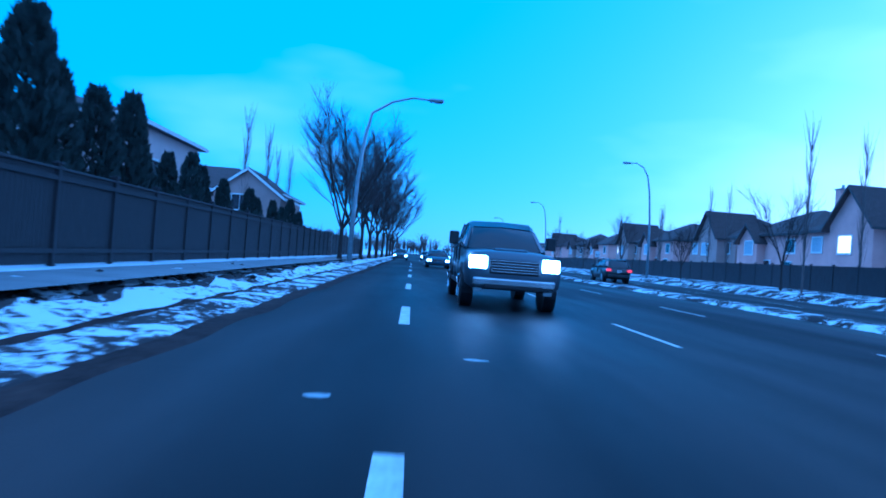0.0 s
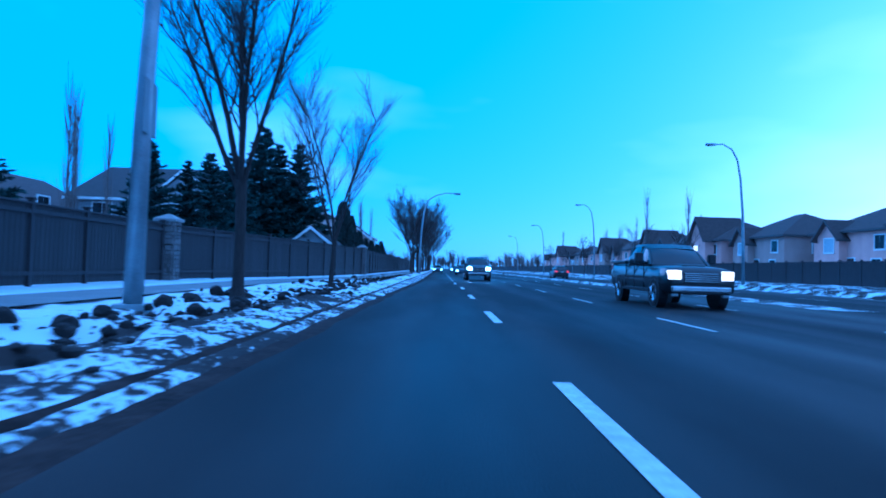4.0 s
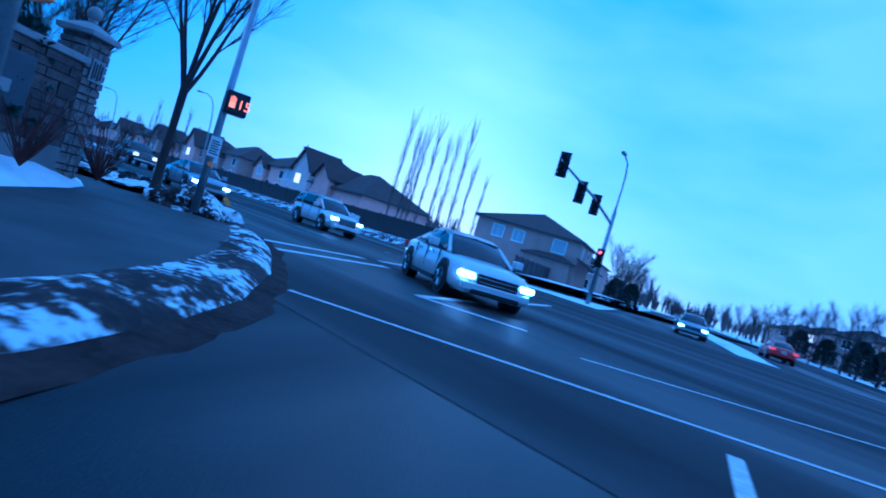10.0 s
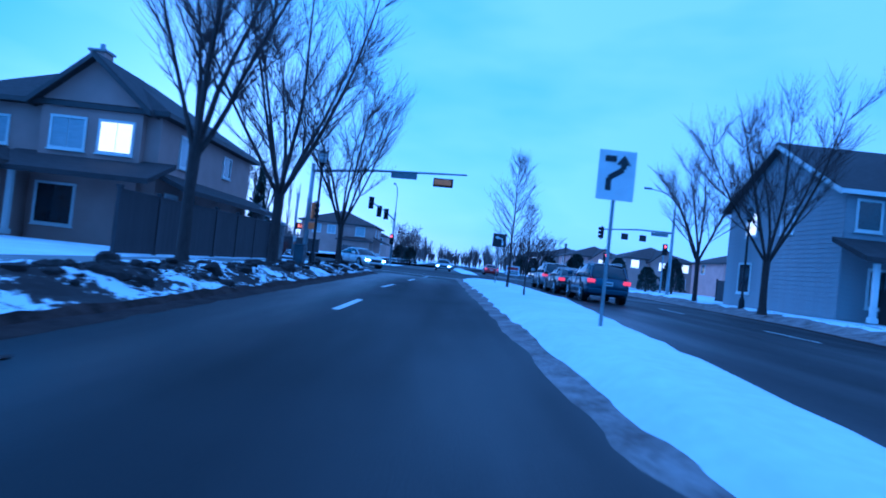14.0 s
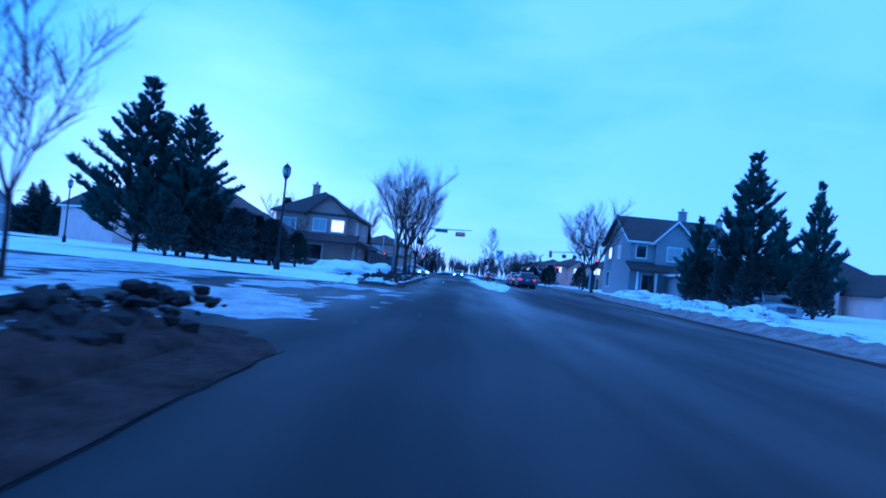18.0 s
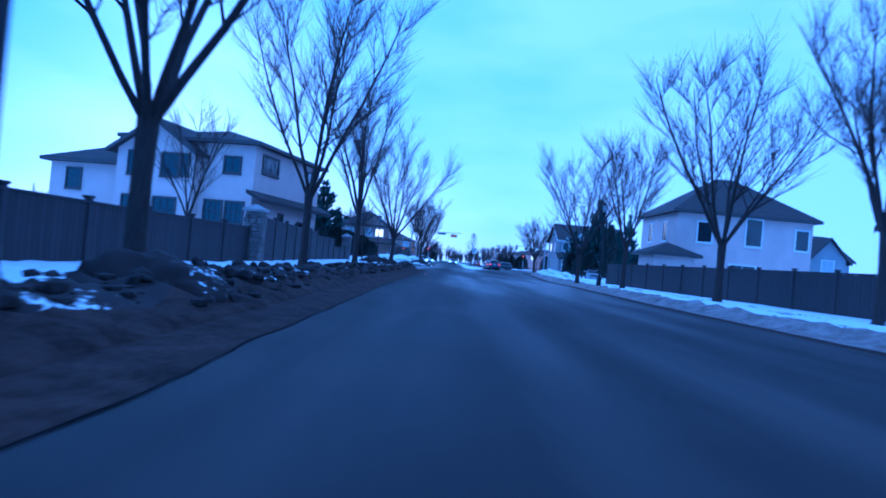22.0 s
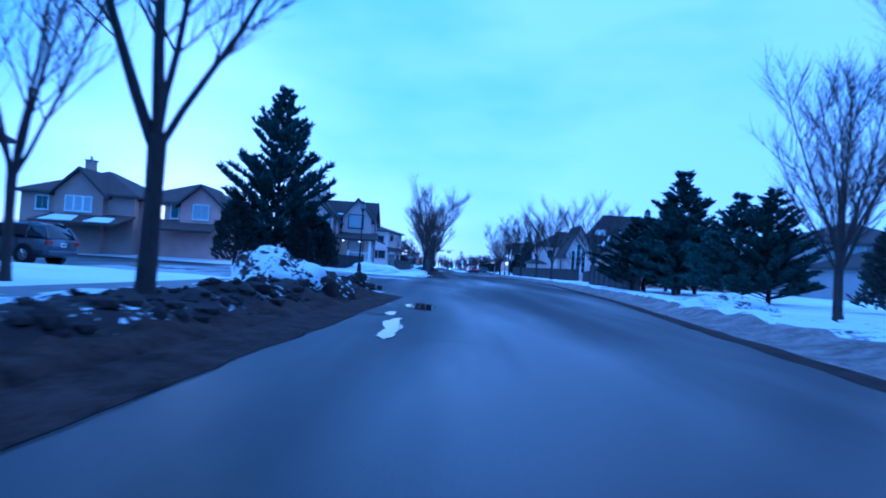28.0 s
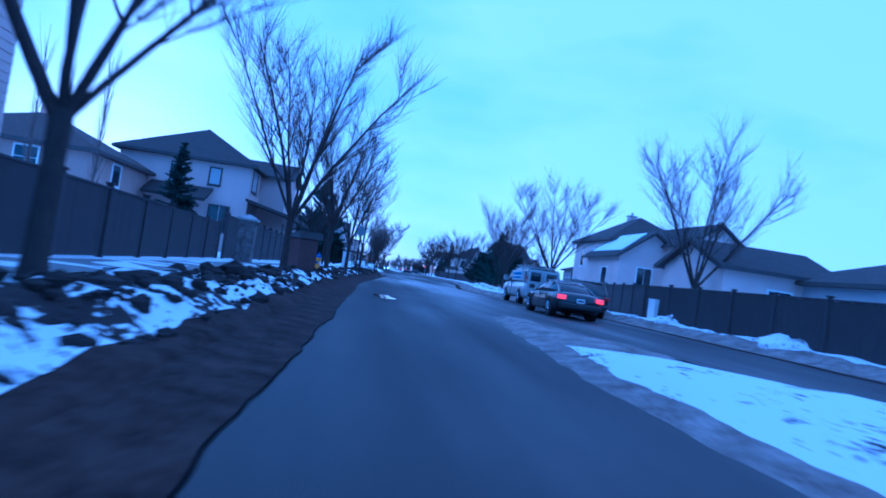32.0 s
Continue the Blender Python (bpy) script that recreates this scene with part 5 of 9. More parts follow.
def fascia(bl, over=0.45, t=0.2):
    """Boards that close the roof's edges: along the eaves and up the gables."""
    x0, x1, y0, y1, z0, ze, zr, kind = bl
    X0, X1, Y0, Y1 = x0 - over, x1 + over, y0 - over, y1 + over
    cx, cy = (x0 + x1) / 2, (y0 + y1) / 2
    if kind == "gx":
        zl = ze - (zr - ze) / ((y1 - y0) / 2) * over
        o = [(Y0, zl - 0.03), (cy, zr - 0.03), (Y1, zl - 0.03), (Y1, zl - t - 0.05), (cy, zr - t - 0.05), (Y0, zl - t - 0.05)]
        return [prism_x(o, X0 - 0.04, X0), prism_x(o, X1, X1 + 0.04), boxed(X0, X1, Y0 - 0.03, Y0, zl - t, zl - 0.02), boxed(X0, X1, Y1, Y1 + 0.03, zl - t, zl - 0.02)]
    if kind == "gy":
        zl = ze - (zr - ze) / ((x1 - x0) / 2) * over
        o = [(X0, zl - 0.03), (cx, zr - 0.03), (X1, zl - 0.03), (X1, zl - t - 0.05), (cx, zr - t - 0.05), (X0, zl - t - 0.05)]
        return [prism(o, Y0 - 0.04, Y0), prism(o, Y1, Y1 + 0.04), boxed(X0 - 0.03, X0, Y0, Y1, zl - t, zl - 0.02), boxed(X1, X1 + 0.03, Y0, Y1, zl - t, zl - 0.02)]
    if kind == "hip":
        return [boxed(X0, X1, Y0 - 0.03, Y0, ze - t, ze - 0.02), boxed(X0, X1, Y1, Y1 + 0.03, ze - t, ze - 0.02), boxed(X0 - 0.03, X0, Y0, Y1, ze - t, ze - 0.02), boxed(X1, X1 + 0.03, Y0, Y1, ze - t, ze - 0.02)]
    return []


def wall_mesh(bl):
    """Walls with gable ends; lapped courses stand out a little where told."""
    x0, x1, y0, y1, z0, ze, zr, kind = bl
    cx, cy = (x0 + x1) / 2, (y0 + y1) / 2
    if kind == "gx":
        k = 0.12
        return prism_x([(y0, z0), (y1, z0), (y1, ze - k), (cy, zr - k), (y0, ze - k)], x0, x1)
    if kind == "gy":
        k = 0.12
        return prism([(x0, z0), (x1, z0), (x1, ze - k), (cx, zr - k), (x0, ze - k)], y0, y1)
    return boxed(x0, x1, y0, y1, z0, ze - 0.1)


def prism_x(outline, x0, x1):
    bm = prism(outline, x0, x1)
    for v in bm.verts:
        v.co = Vector((v.co.y, v.co.x, v.co.z))
    bmesh.ops.reverse_faces(bm, faces=bm.faces)
    bmesh.ops.recalc_face_normals(bm, faces=bm.faces)
    return bm


def oriented(o, u, nrm, a0, a1, z0, z1, d0, d1):
    """A box on a wall: along it a0..a1, height z0..z1, outward d0..d1."""
    bm = bmesh.new()
    vs = box(bm, 0, 1, 0, 1, 0, 1)
    for v in vs:
        a = a0 + (a1 - a0) * v.co.x
        d = d0 + (d1 - d0) * v.co.y
        z = z0 + (z1 - z0) * v.co.z
        p = o + u * a + nrm * d
        v.co = Vector((p.x, p.y, z))
    bmesh.ops.recalc_face_normals(bm, faces=bm.faces)
    return bm


def window(house, bl, face, a, z, w, h, mat, trim, cols=2, rows_=1):
    o, u, nrm, length = face_frame(bl, face)
    bm = bmesh.new()
    t = 0.10
    for q in ((a - t, a, z - t, z + h + t), (a + w, a + w + t, z - t, z + h + t), (a, a + w, z + h, z + h + t), (a, a + w, z - t, z)):
        s_ = oriented(o, u, nrm, q[0], q[1], q[2], q[3], -0.02, 0.07)
        me = bpy.data.meshes.new("tmp")
        s_.to_mesh(me)
        s_.free()
        bm.from_mesh(me)
        bpy.data.meshes.remove(me)
    fr = part("window", bm, trim, house)
    pw, ph = (w - 0.05 * (cols - 1)) / cols, (h - 0.05 * (rows_ - 1)) / rows_
    for i in range(cols):
        for j in range(rows_):
            a0 = a + i * (pw + 0.05)
            b0 = z + j * (ph + 0.05)
            part("pane", oriented(o, u, nrm, a0, a0 + pw, b0, b0 + ph, 0.005, 0.03), mat, fr)
    part("sill", oriented(o, u, nrm, a - t - 0.04, a + w + t + 0.04, z - t - 0.05, z - t, -0.02, 0.11), trim, fr)
    if cols > 1 or rows_ > 1:
        part("mullions", oriented(o, u, nrm, a, a + w, z, z + h, -0.02, 0.004), trim, fr)


def courses(house, bl, face, mat, z0, z1, step=0.2):
    """Lapped siding boards over a wall."""
    o, u, nrm, length = face_frame(bl, face)
    z = z0
    src = None
    while z < z1 - 0.05:
        if src is None:
            bm = oriented(o, u, nrm, 0.02, length - 0.02, 0, step - 0.012, 0.0, 0.022)
            for v in bm.verts:
                if v.co.z > step * 0.5 and (v.co - o).dot(nrm) > 0.01:
                    v.co -= nrm * 0.016
            src = from_bm(bm, "siding_board", mat)
        ob = part("siding_board", src, mat, house)
        ob.location.z = z
        z += step


def garage_door(house, bl, face, a, w, h=2.2, z=0.3, mat=None, lights=True):
    o, u, nrm, length = face_frame(bl, face)
    d = part("garage_door", oriented(o, u, nrm, a, a + w, z, z + h, 0.0, 0.03), mat or M_DOORG, house)
    for j in range(4):
        for i in range(int(w / 0.62)):
            pw = w / int(w / 0.62)
            top = j == 3 and lights
            part("door_panel" if not top else "pane", oriented(o, u, nrm, a + i * pw + 0.06, a + (i + 1) * pw - 0.06, z + j * h / 4 + 0.07, z + (j + 1) * h / 4 - 0.07, 0.03, 0.045), M_GLASS if top else (mat or M_DOORG), d)
    part("door_frame", oriented(o, u, nrm, a - 0.12, a + w + 0.12, z + h, z + h + 0.14, 0.0, 0.06), M_TRIM, d)


def front_door(house, bl, face, a, z=0.5, mat=None):
    o, u, nrm, length = face_frame(bl, face)
    d = part("door", oriented(o, u, nrm, a, a + 0.95, z, z + 2.05, 0.0, 0.05), mat or M_DTRIM, house)
    part("door_light", oriented(o, u, nrm, a + 0.3, a + 0.65, z + 0.7, z + 1.8, 0.05, 0.06), M_GLASS, d)
    part("handle", oriented(o, u, nrm, a + 0.82, a + 0.87, z + 0.95, z + 1.1, 0.05, 0.1), M_CHROME, d)
    part("door_frame", oriented(o, u, nrm, a - 0.1, a + 1.05, z + 2.05, z + 2.16, 0.0, 0.07), M_TRIM, d)


def chimney(house, x, y, z0, z1, mat):
    c = part("chimney", boxed(x - 0.4, x + 0.4, y - 0.35, y + 0.35, z0, z1, 0.02), mat, house)
    part("chimney_cap", boxed(x - 0.48, x + 0.48, y - 0.43, y + 0.43, z1, z1 + 0.12, 0.02), M_CAP, c)
    bm = bmesh.new()
    tube(bm, (x, y, z1 + 0.12), (x, y, z1 + 0.45), 0.12, 0.12, 8)
    part("flue", bm, M_STEEL, c)


def post(house, x, y, z0, z1, r=0.1, mat=None, name="porch_column"):
    c = part(name, boxed(x - r, x + r, y - r, y + r, z0, z1, 0.015), mat or M_TRIM, house)
    part("column_foot", boxed(x - r - 0.05, x + r + 0.05, y - r - 0.05, y + r + 0.05, z0, z0 + 0.2, 0.01), mat or M_TRIM, c)


def snow_on(house, pts, t=0.07):
    bm = bmesh.new()
    slab(bm, [(p[0], p[1], p[2] + t) for p in pts], t)
    bmesh.ops.subdivide_edges(bm, edges=bm.edges[:], cuts=2, use_grid_fill=True)
    for v in bm.verts:
        v.co += Vector((noise2(v.co.x, v.co.y, 1.3) * 0.12, noise2(v.co.y, v.co.x, 1.3) * 0.12, 0))
    part("roof_snow", bm, M_SNOW, house, "patch of old snow left on the roof")


def house(x, y, rz, label, blocks, wall, roof, wins=(), trim=None, lit=(), name="house", z=0.0, lap=(), stretch=(1, 1, 1), edge=None):
    """blocks: (x0, x1, y0, y1, z0, eave, ridge, roof kind). wins: (block, face, along, sill height, width, height, columns, rows, lit or blind)."""
    h = base(name, x, y, z, rz, label, "house", "houses of the neighbourhood")
    h.scale = stretch
    trim = trim or M_TRIM
    for bl in blocks:
        if not bl[7].startswith("s"):
            part("wall", wall_mesh(bl), wall, h)
        rf = part("roof", roof_mesh(bl), roof, h)
        for bm in fascia(bl):
            part("fascia_board", bm, edge or M_DTRIM, rf)
    for b, face, a, zz, w, hh, c, r, k in wins:
        window(h, blocks[b], face, a, zz, w, hh, {1: M_LIT, 2: M_BLIND}.get(k, M_GLASS), trim, c, r)
    for b, face, z0, z1 in lap:
        courses(h, blocks[b], face, wall, z0, z1)
    return h


def s_house(s, n, *a, **kw):
    x, y = sw(s, n)
    return house(x, y, ROT, *a, **kw)


# In a street house, local x runs up the street (away from the camera's way) and local y away from the road on the kerb side.
# corner house with a gabled upper storey and a garage wing
h = s_house(-58, 56.5, "two-storey tan stucco corner house with dark hip roof and lit windows",
            [(0, 12, 0, 8.2, 0, 5.7, 8.4, "hip"), (-0.35, 3.0, 0.6, 4.6, 0, 6.0, 7.7, "gx"), (-6.2, 0.5, 5.0, 12.2, 0, 3.0, 4.9, "hip"), (-1.9, 0, -0.3, 5.2, 2.6, 2.85, 3.7, "s-x"), (-0.4, 12.4, -1.2, 0, 2.6, 2.75, 3.4, "s-y")],
            M_STUCCO, M_SHINGLE,
            [(1, "-x", 0.5, 3.9, 1.25, 1.15, 2, 1, 2), (1, "-x", 2.4, 3.9, 1.25, 1.15, 2, 1, 1), (0, "-x", 0.9, 3.9, 1.2, 1.0, 2, 1, 2), (0, "-y", 2.0, 3.9, 1.1, 1.2, 1, 1, 2), (0, "-y", 7.5, 4.2, 1.0, 0.9, 1, 1, 0), (0, "-y", 1.0, 1.0, 1.1, 1.5, 1, 2, 2), (0, "-y", 5.5, 1.5, 0.8, 0.8, 1, 1, 0),
             (1, "-x", 0.2, 0.9, 1.4, 1.5, 1, 1, 0), (0, "-x", 0.15, 1.0, 0.45, 1.4, 1, 2, 0), (2, "+y", 2.0, 1.2, 1.0, 1.0, 1, 1, 0)])
garage_door(h, (-6.2, 0.5, 5.0, 12.2, 0, 3, 4.9, "hip"), "-x", 0.8, 5.4)
front_door(h, (0, 12, 0, 8.2, 0, 5.7, 8.4, "hip"), "-x", 4.6)
post(h, -1.7, 4.6, 0.3, 2.7)
chimney(h, 4.5, 5.2, 6.5, 9.0, M_STUCCO)
# its neighbour with lit upper windows
h = s_house(-54, 43.0, "two-storey tan house with brown hip roof and three lit upper windows",
            [(0, 12, 0, 9.0, 0, 5.6, 8.6, "hip"), (-0.4, 3, 4.5, 8.4, 0, 5.9, 8.0, "gx"), (-3.5, 0, 0.2, 5.5, 2.4, 2.7, 3.7, "s-x")], M_STUCCO, M_SHINGLE2,
            [(1, "-x", 0.8, 3.8, 1.3, 1.2, 2, 1, 1), (0, "-x", 4.6, 3.8, 1.3, 1.2, 2, 1, 1), (0, "-x", 6.8, 3.8, 1.3, 1.2, 2, 1, 1), (0, "-x", 6.0, 1.0, 1.6, 1.3, 2, 1, 0)])
post(h, -3.2, 0.6, 0.3, 2.5)
post(h, -3.2, 3.0, 0.3, 2.5)
# pale house across the street
h = s_house(-53.8, 98.0, "two-storey grey house with white-trimmed gables and a columned porch",
            [(0, 12, 0, 9.8, 0, 5.6, 8.2, "gy"), (-0.5, 4, 4.0, 7.6, 0, 5.8, 7.6, "gx"), (-0.3, 4, 0.8, 3.4, 0, 5.4, 6.6, "gx"), (-6.5, 0, 1.5, 6.5, 0, 2.8, 4.3, "gx"), (-2.2, 0, 5.6, 9.8, 2.4, 2.7, 3.5, "s-x")], M_GREY, M_SHINGLE,
            [(1, "-x", 1.1, 3.8, 1.3, 1.2, 2, 2, 2), (2, "-x", 0.7, 3.7, 1.2, 1.1, 2, 2, 2), (0, "-x", 0.5, 3.9, 0.9, 1.1, 1, 1, 0), (0, "+y", 2.5, 3.9, 1.2, 1.1, 2, 1, 1), (0, "+y", 6.5, 3.9, 1.2, 1.1, 2, 1, 2), (0, "+y", 2.0, 1.0, 1.4, 1.4, 2, 1, 0), (0, "-x", 1.2, 0.9, 1.3, 1.4, 2, 1, 0)], lap=((0, "-x", 0.3, 5.4), (0, "+y", 0.3, 5.4)), stretch=(1, 1.16, 1.18), edge=M_TRIM)
garage_door(h, (-6.5, 0, 1.5, 6.5, 0, 2.8, 4.3, "gx"), "-x", 0.8, 3.6)
for yy in (6.0, 7.8, 9.5):
    post(h, -2.0, yy, 0.3, 2.5)
chimney(h, 7.5, 3.0, 7.0, 9.2, M_GREY)
# lower dark house beyond it
h = s_house(-64, 110.0, "single-storey house with steep dark roof and a lit round window",
            [(0, 12, 0, 12.0, 0, 3.0, 7.2, "hip"), (-5.5, 1, 0.5, 6.0, 0, 2.8, 4.6, "gx"), (-1.0, 4, 7.0, 11.0, 0, 3.6, 5.8, "gx")], M_STUCCO2, M_SHINGLE,
            [(2, "-x", 1.2, 2.2, 1.4, 1.0, 1, 1, 1), (2, "-x", 0.9, 0.8, 2.0, 1.1, 2, 1, 0)])
garage_door(h, (-5.5, 1, 0.5, 6.0, 0, 2.8, 4.6, "gx"), "-x", 0.6, 4.3)
chimney(h, 6, 6, 6.5, 8.6, M_STUCCO2)
# dark house further over
s_house(-96, 112.0, "two-storey grey house with several steep gables beyond the pines",
        [(0, 11, 0, 14, 0, 5.2, 8.0, "gy"), (-1.0, 4, 1, 5, 0, 5.2, 7.4, "gx"), (-1.2, 4, 8, 12, 0, 5.2, 7.4, "gx"), (-4, 0, 5, 13, 2.4, 2.6, 3.6, "s-x")], M_GREY, M_SHINGLE,
        [(1, "-x", 1.3, 3.6, 1.3, 1.2, 2, 1, 2), (2, "-x", 1.3, 3.6, 1.3, 1.2, 2, 1, 2), (0, "-x", 6.2, 3.6, 1.2, 1.1, 2, 1, 2)])
# white house with many windows behind the long fence
h = house(*sw(-133.5, 55.6), ROT - 11, "large two-storey pale stucco house with many dark windows behind a fence",
          [(0, 9.2, 0, 8.0, 0, 6.45, 7.7, "hip"), (-0.6, 5.0, 3.3, 8.2, 0, 5.8, 7.4, "gx"), (9.2, 13.1, 2.2, 4.0, 3.1, 3.45, 4.3, "s-y"), (-0.3, 9.3, -0.5, 0, 3.1, 3.3, 3.75, "s-y"), (0.6, 8.0, 8.2, 13.6, 0, 4.9, 6.3, "hip"), (9.0, 14.2, 3.9, 8.0, 0, 6.0, 7.6, "hip"), (13.2, 16.6, 4.6, 9.0, 0, 2.7, 3.9, "hip")], M_STUCCO2, M_SHINGLE,
          [(0, "-y", 0.9, 4.95, 1.9, 0.9, 2, 1, 0), (0, "-y", 7.2, 4.4, 0.8, 1.4, 1, 1, 2), (0, "-y", 0.7, 1.2, 0.8, 1.5, 1, 1, 0), (0, "-y", 3.4, 1.1, 0.6, 1.6, 1, 1, 0), (0, "-y", 6.2, 1.1, 1.4, 1.3, 2, 1, 0), (0, "-x", 6.2, 4.7, 0.9, 0.8, 2, 1, 0), (0, "-x", 5.2, 1.9, 1.0, 1.1, 3, 2, 0), (0, "-x", 6.5, 1.9, 1.0, 1.1, 3, 2, 0),
           (1, "-x", 2.9, 4.2, 1.0, 1.2, 2, 1, 0), (1, "-x", 0.8, 4.2, 0.9, 1.2, 2, 1, 0), (1, "-x", 4.1, 4.3, 0.4, 1.1, 1, 1, 0), (1, "-x", 0.6, 1.6, 1.3, 1.3, 3, 2, 0), (1, "-x", 2.6, 1.6, 1.3, 1.3, 3, 2, 0), (4, "-x", 1.2, 3.2, 0.9, 1.1, 1, 1, 0)], M_DTRIM)
post(h, 12.9, 2.3, 0.3, 3.2, 0.2, M_DTRIM)
post(h, 9.5, 2.3, 0.3, 3.2, 0.2, M_DTRIM)
part("porch_deck", boxed(9.2, 13.1, 2.1, 3.9, 0.2, 1.0, 0.02), M_DTRIM, h)
part("handrail", boxed(9.7, 12.7, 2.25, 2.33, 1.85, 1.92, 0.01), M_TRIM, h)
for k in range(18):
    part("baluster", boxed(9.75 + 0.165 * k, 9.79 + 0.165 * k, 2.27, 2.31, 1.0, 1.86), M_TRIM, h)
# gabled house with a porch and double garage
h = s_house(-164.6, 55.7, "pale lap-sided house with twin dark-trimmed gables, porch and garage",
            [(0, 6.9, 0, 11.0, 0, 6.1, 8.5, "gy"), (-0.62, 3.5, -0.06, 3.4, 0, 6.4, 8.6, "gx"), (-1.9, 3.0, 3.7, 9.6, 0, 5.9, 9.0, "gx"), (-2.7, 1.0, 4.2, 8.0, 0, 6.1, 7.8, "gx"), (-3.6, -1.9, 3.9, 10.2, 0, 2.9, 4.3, "hip"), (-3.3, -0.1, -0.5, 3.4, 3.35, 3.6, 4.5, "s-x"), (-0.4, 7.4, -0.75, -0.08, 3.35, 3.6, 4.2, "s-y")], M_PALE, M_SHINGLE,
            [(1, "-x", 0.75, 5.0, 1.7, 1.5, 2, 2, 2), (0, "-x", 7.2, 5.0, 0.45, 1.1, 1, 2, 0), (3, "-x", 0.3, 4.2, 0.8, 1.7, 1, 2, 2), (3, "-x", 1.25, 4.2, 1.2, 1.7, 1, 2, 2), (3, "-x", 2.6, 4.2, 0.8, 1.7, 1, 2, 2), (2, "-x", 4.4, 4.3, 1.1, 1.4, 2, 2, 2), (0, "-y", 0.6, 4.8, 0.6, 1.5, 1, 2, 2), (0, "-y", 4.6, 4.6, 0.6, 1.5, 1, 2, 2), (0, "-y", 4.4, 1.2, 0.8, 1.6, 1, 2, 2),
             (1, "-x", 0.9, 1.9, 1.7, 1.5, 2, 2, 2), (2, "-x", 0.4, 0.9, 0.75, 1.6, 1, 2, 2)], M_DTRIM, lap=((0, "-y", 0.3, 5.9), (1, "-x", 0.3, 6.2), (3, "-x", 4.0, 5.9), (2, "-x", 0.3, 5.8)))
gb = (-3.6, -1.9, 3.9, 10.2, 0, 2.9, 4.3, "hip")
garage_door(h, gb, "-x", 0.8, 2.3)
garage_door(h, gb, "-x", 3.6, 2.3)
for yy in (4.2, 6.9, 9.9):
    part("stone_pier", boxed(-3.9, -3.4, yy - 0.3, yy + 0.3, 0, 1.4, 0.03), M_STONE, h)
front_door(h, (0, 6.9, 0, 11.0, 0, 6.1, 8.5, "gy"), "-x", 7.25, 1.15, M_TRIM)
post(h, -3.1, -0.3, 1.1, 3.4, 0.15)
dk = part("porch_deck", boxed(-3.25, 0, -0.45, 2.3, 0, 1.1, 0.02), M_TRIM, h)
for k in range(12):
    part("baluster", boxed(-3.16, -3.11, 0.0 + k * 0.16, 0.05 + k * 0.16, 1.15, 1.95), M_TRIM, h)
part("handrail", boxed(-3.2, -3.07, -0.2, 2.1, 1.95, 2.03, 0.01), M_TRIM, h)
part("stair_post", boxed(-3.3, -3.1, 2.05, 2.25, 0.2, 2.2, 0.02), M_TRIM, h)
for k in range(5):
    part("step", boxed(-1.6 - 0.3 * (k + 1), -1.6 - 0.3 * k, 2.32, 3.4, 0, 0.95 - 0.18 * k), M_DTRIM, h)
for yy in (0.9, 2.9):
    part("porch_lamp", boxed(-1.7, -1.5, yy, yy + 0.2, 3.28, 3.33), M_PORCH, h)
for yy in (4.9, 8.2):
    part("porch_lamp", boxed(-3.95, -3.8, yy, yy + 0.15, 2.6, 2.66), M_PORCH, h)
chimney(h, 5.0, 6.8, 7.6, 10.3, M_PALE)
snow_on(h, [(0.6, 3.4, 6.55), (1.5, 3.4, 6.9), (1.5, 4.2, 6.9), (0.6, 4.2, 6.55)])
# across: hipped stucco house, then a steep-roofed one
h = s_house(-122.3, 93.5, "two-storey pale stucco house with wide hip roof across the street",
            [(0, 8.4, 0.6, 10.4, 0, 6.2, 9.3, "hip"), (-1.5, 2, 9.6, 12.4, 0, 2.9, 3.7, "hip")], M_STUCCO2, M_SHINGLE,
            [(0, "-x", 1.5, 4.0, 1.0, 1.4, 1, 1, 0), (0, "-x", 5.0, 4.0, 1.1, 1.9, 1, 1, 0), (0, "-x", 8.6, 4.0, 0.9, 1.4, 1, 1, 0), (0, "+y", 2.0, 4.0, 1.0, 1.4, 1, 1, 0), (0, "+y", 5.4, 4.0, 1.0, 1.4, 1, 1, 0), (0, "+y", 3.8, 0.9, 1.0, 1.7, 1, 1, 0), (0, "-x", 4.0, 0.9, 1.8, 1.6, 2, 1, 0)])
post(h, -1.3, 12.2, 0.3, 2.8)
h = s_house(-151.2, 96.4, "pale stucco house with steep gables and snow on the roof",
            [(0, 6.6, -1.3, 11.6, 0, 4.6, 10.2, "hip"), (-2.4, 4, 11.0, 14.6, 0, 4.4, 8.0, "gx"), (-2.8, 3, 3.7, 7.5, 0, 5.0, 8.2, "gx"), (-5.5, 1, -1.8, 3.7, 0, 2.9, 5.8, "hip")], M_STUCCO2, M_SHINGLE,
            [(1, "-x", 0.75, 1.4, 0.45, 3.0, 1, 4, 0), (1, "-x", 1.45, 1.4, 0.5, 3.9, 1, 5, 0), (1, "-x", 2.2, 1.4, 0.45, 3.0, 1, 4, 0), (2, "-x", 1.4, 3.0, 0.9, 2.0, 1, 2, 0), (2, "-x", 1.4, 0.8, 0.9, 1.5, 1, 2, 0), (1, "+y", 2.5, 1.2, 1.2, 1.8, 2, 1, 0)])
chimney(h, 4, 1, 8.0, 10.0, M_STUCCO2)
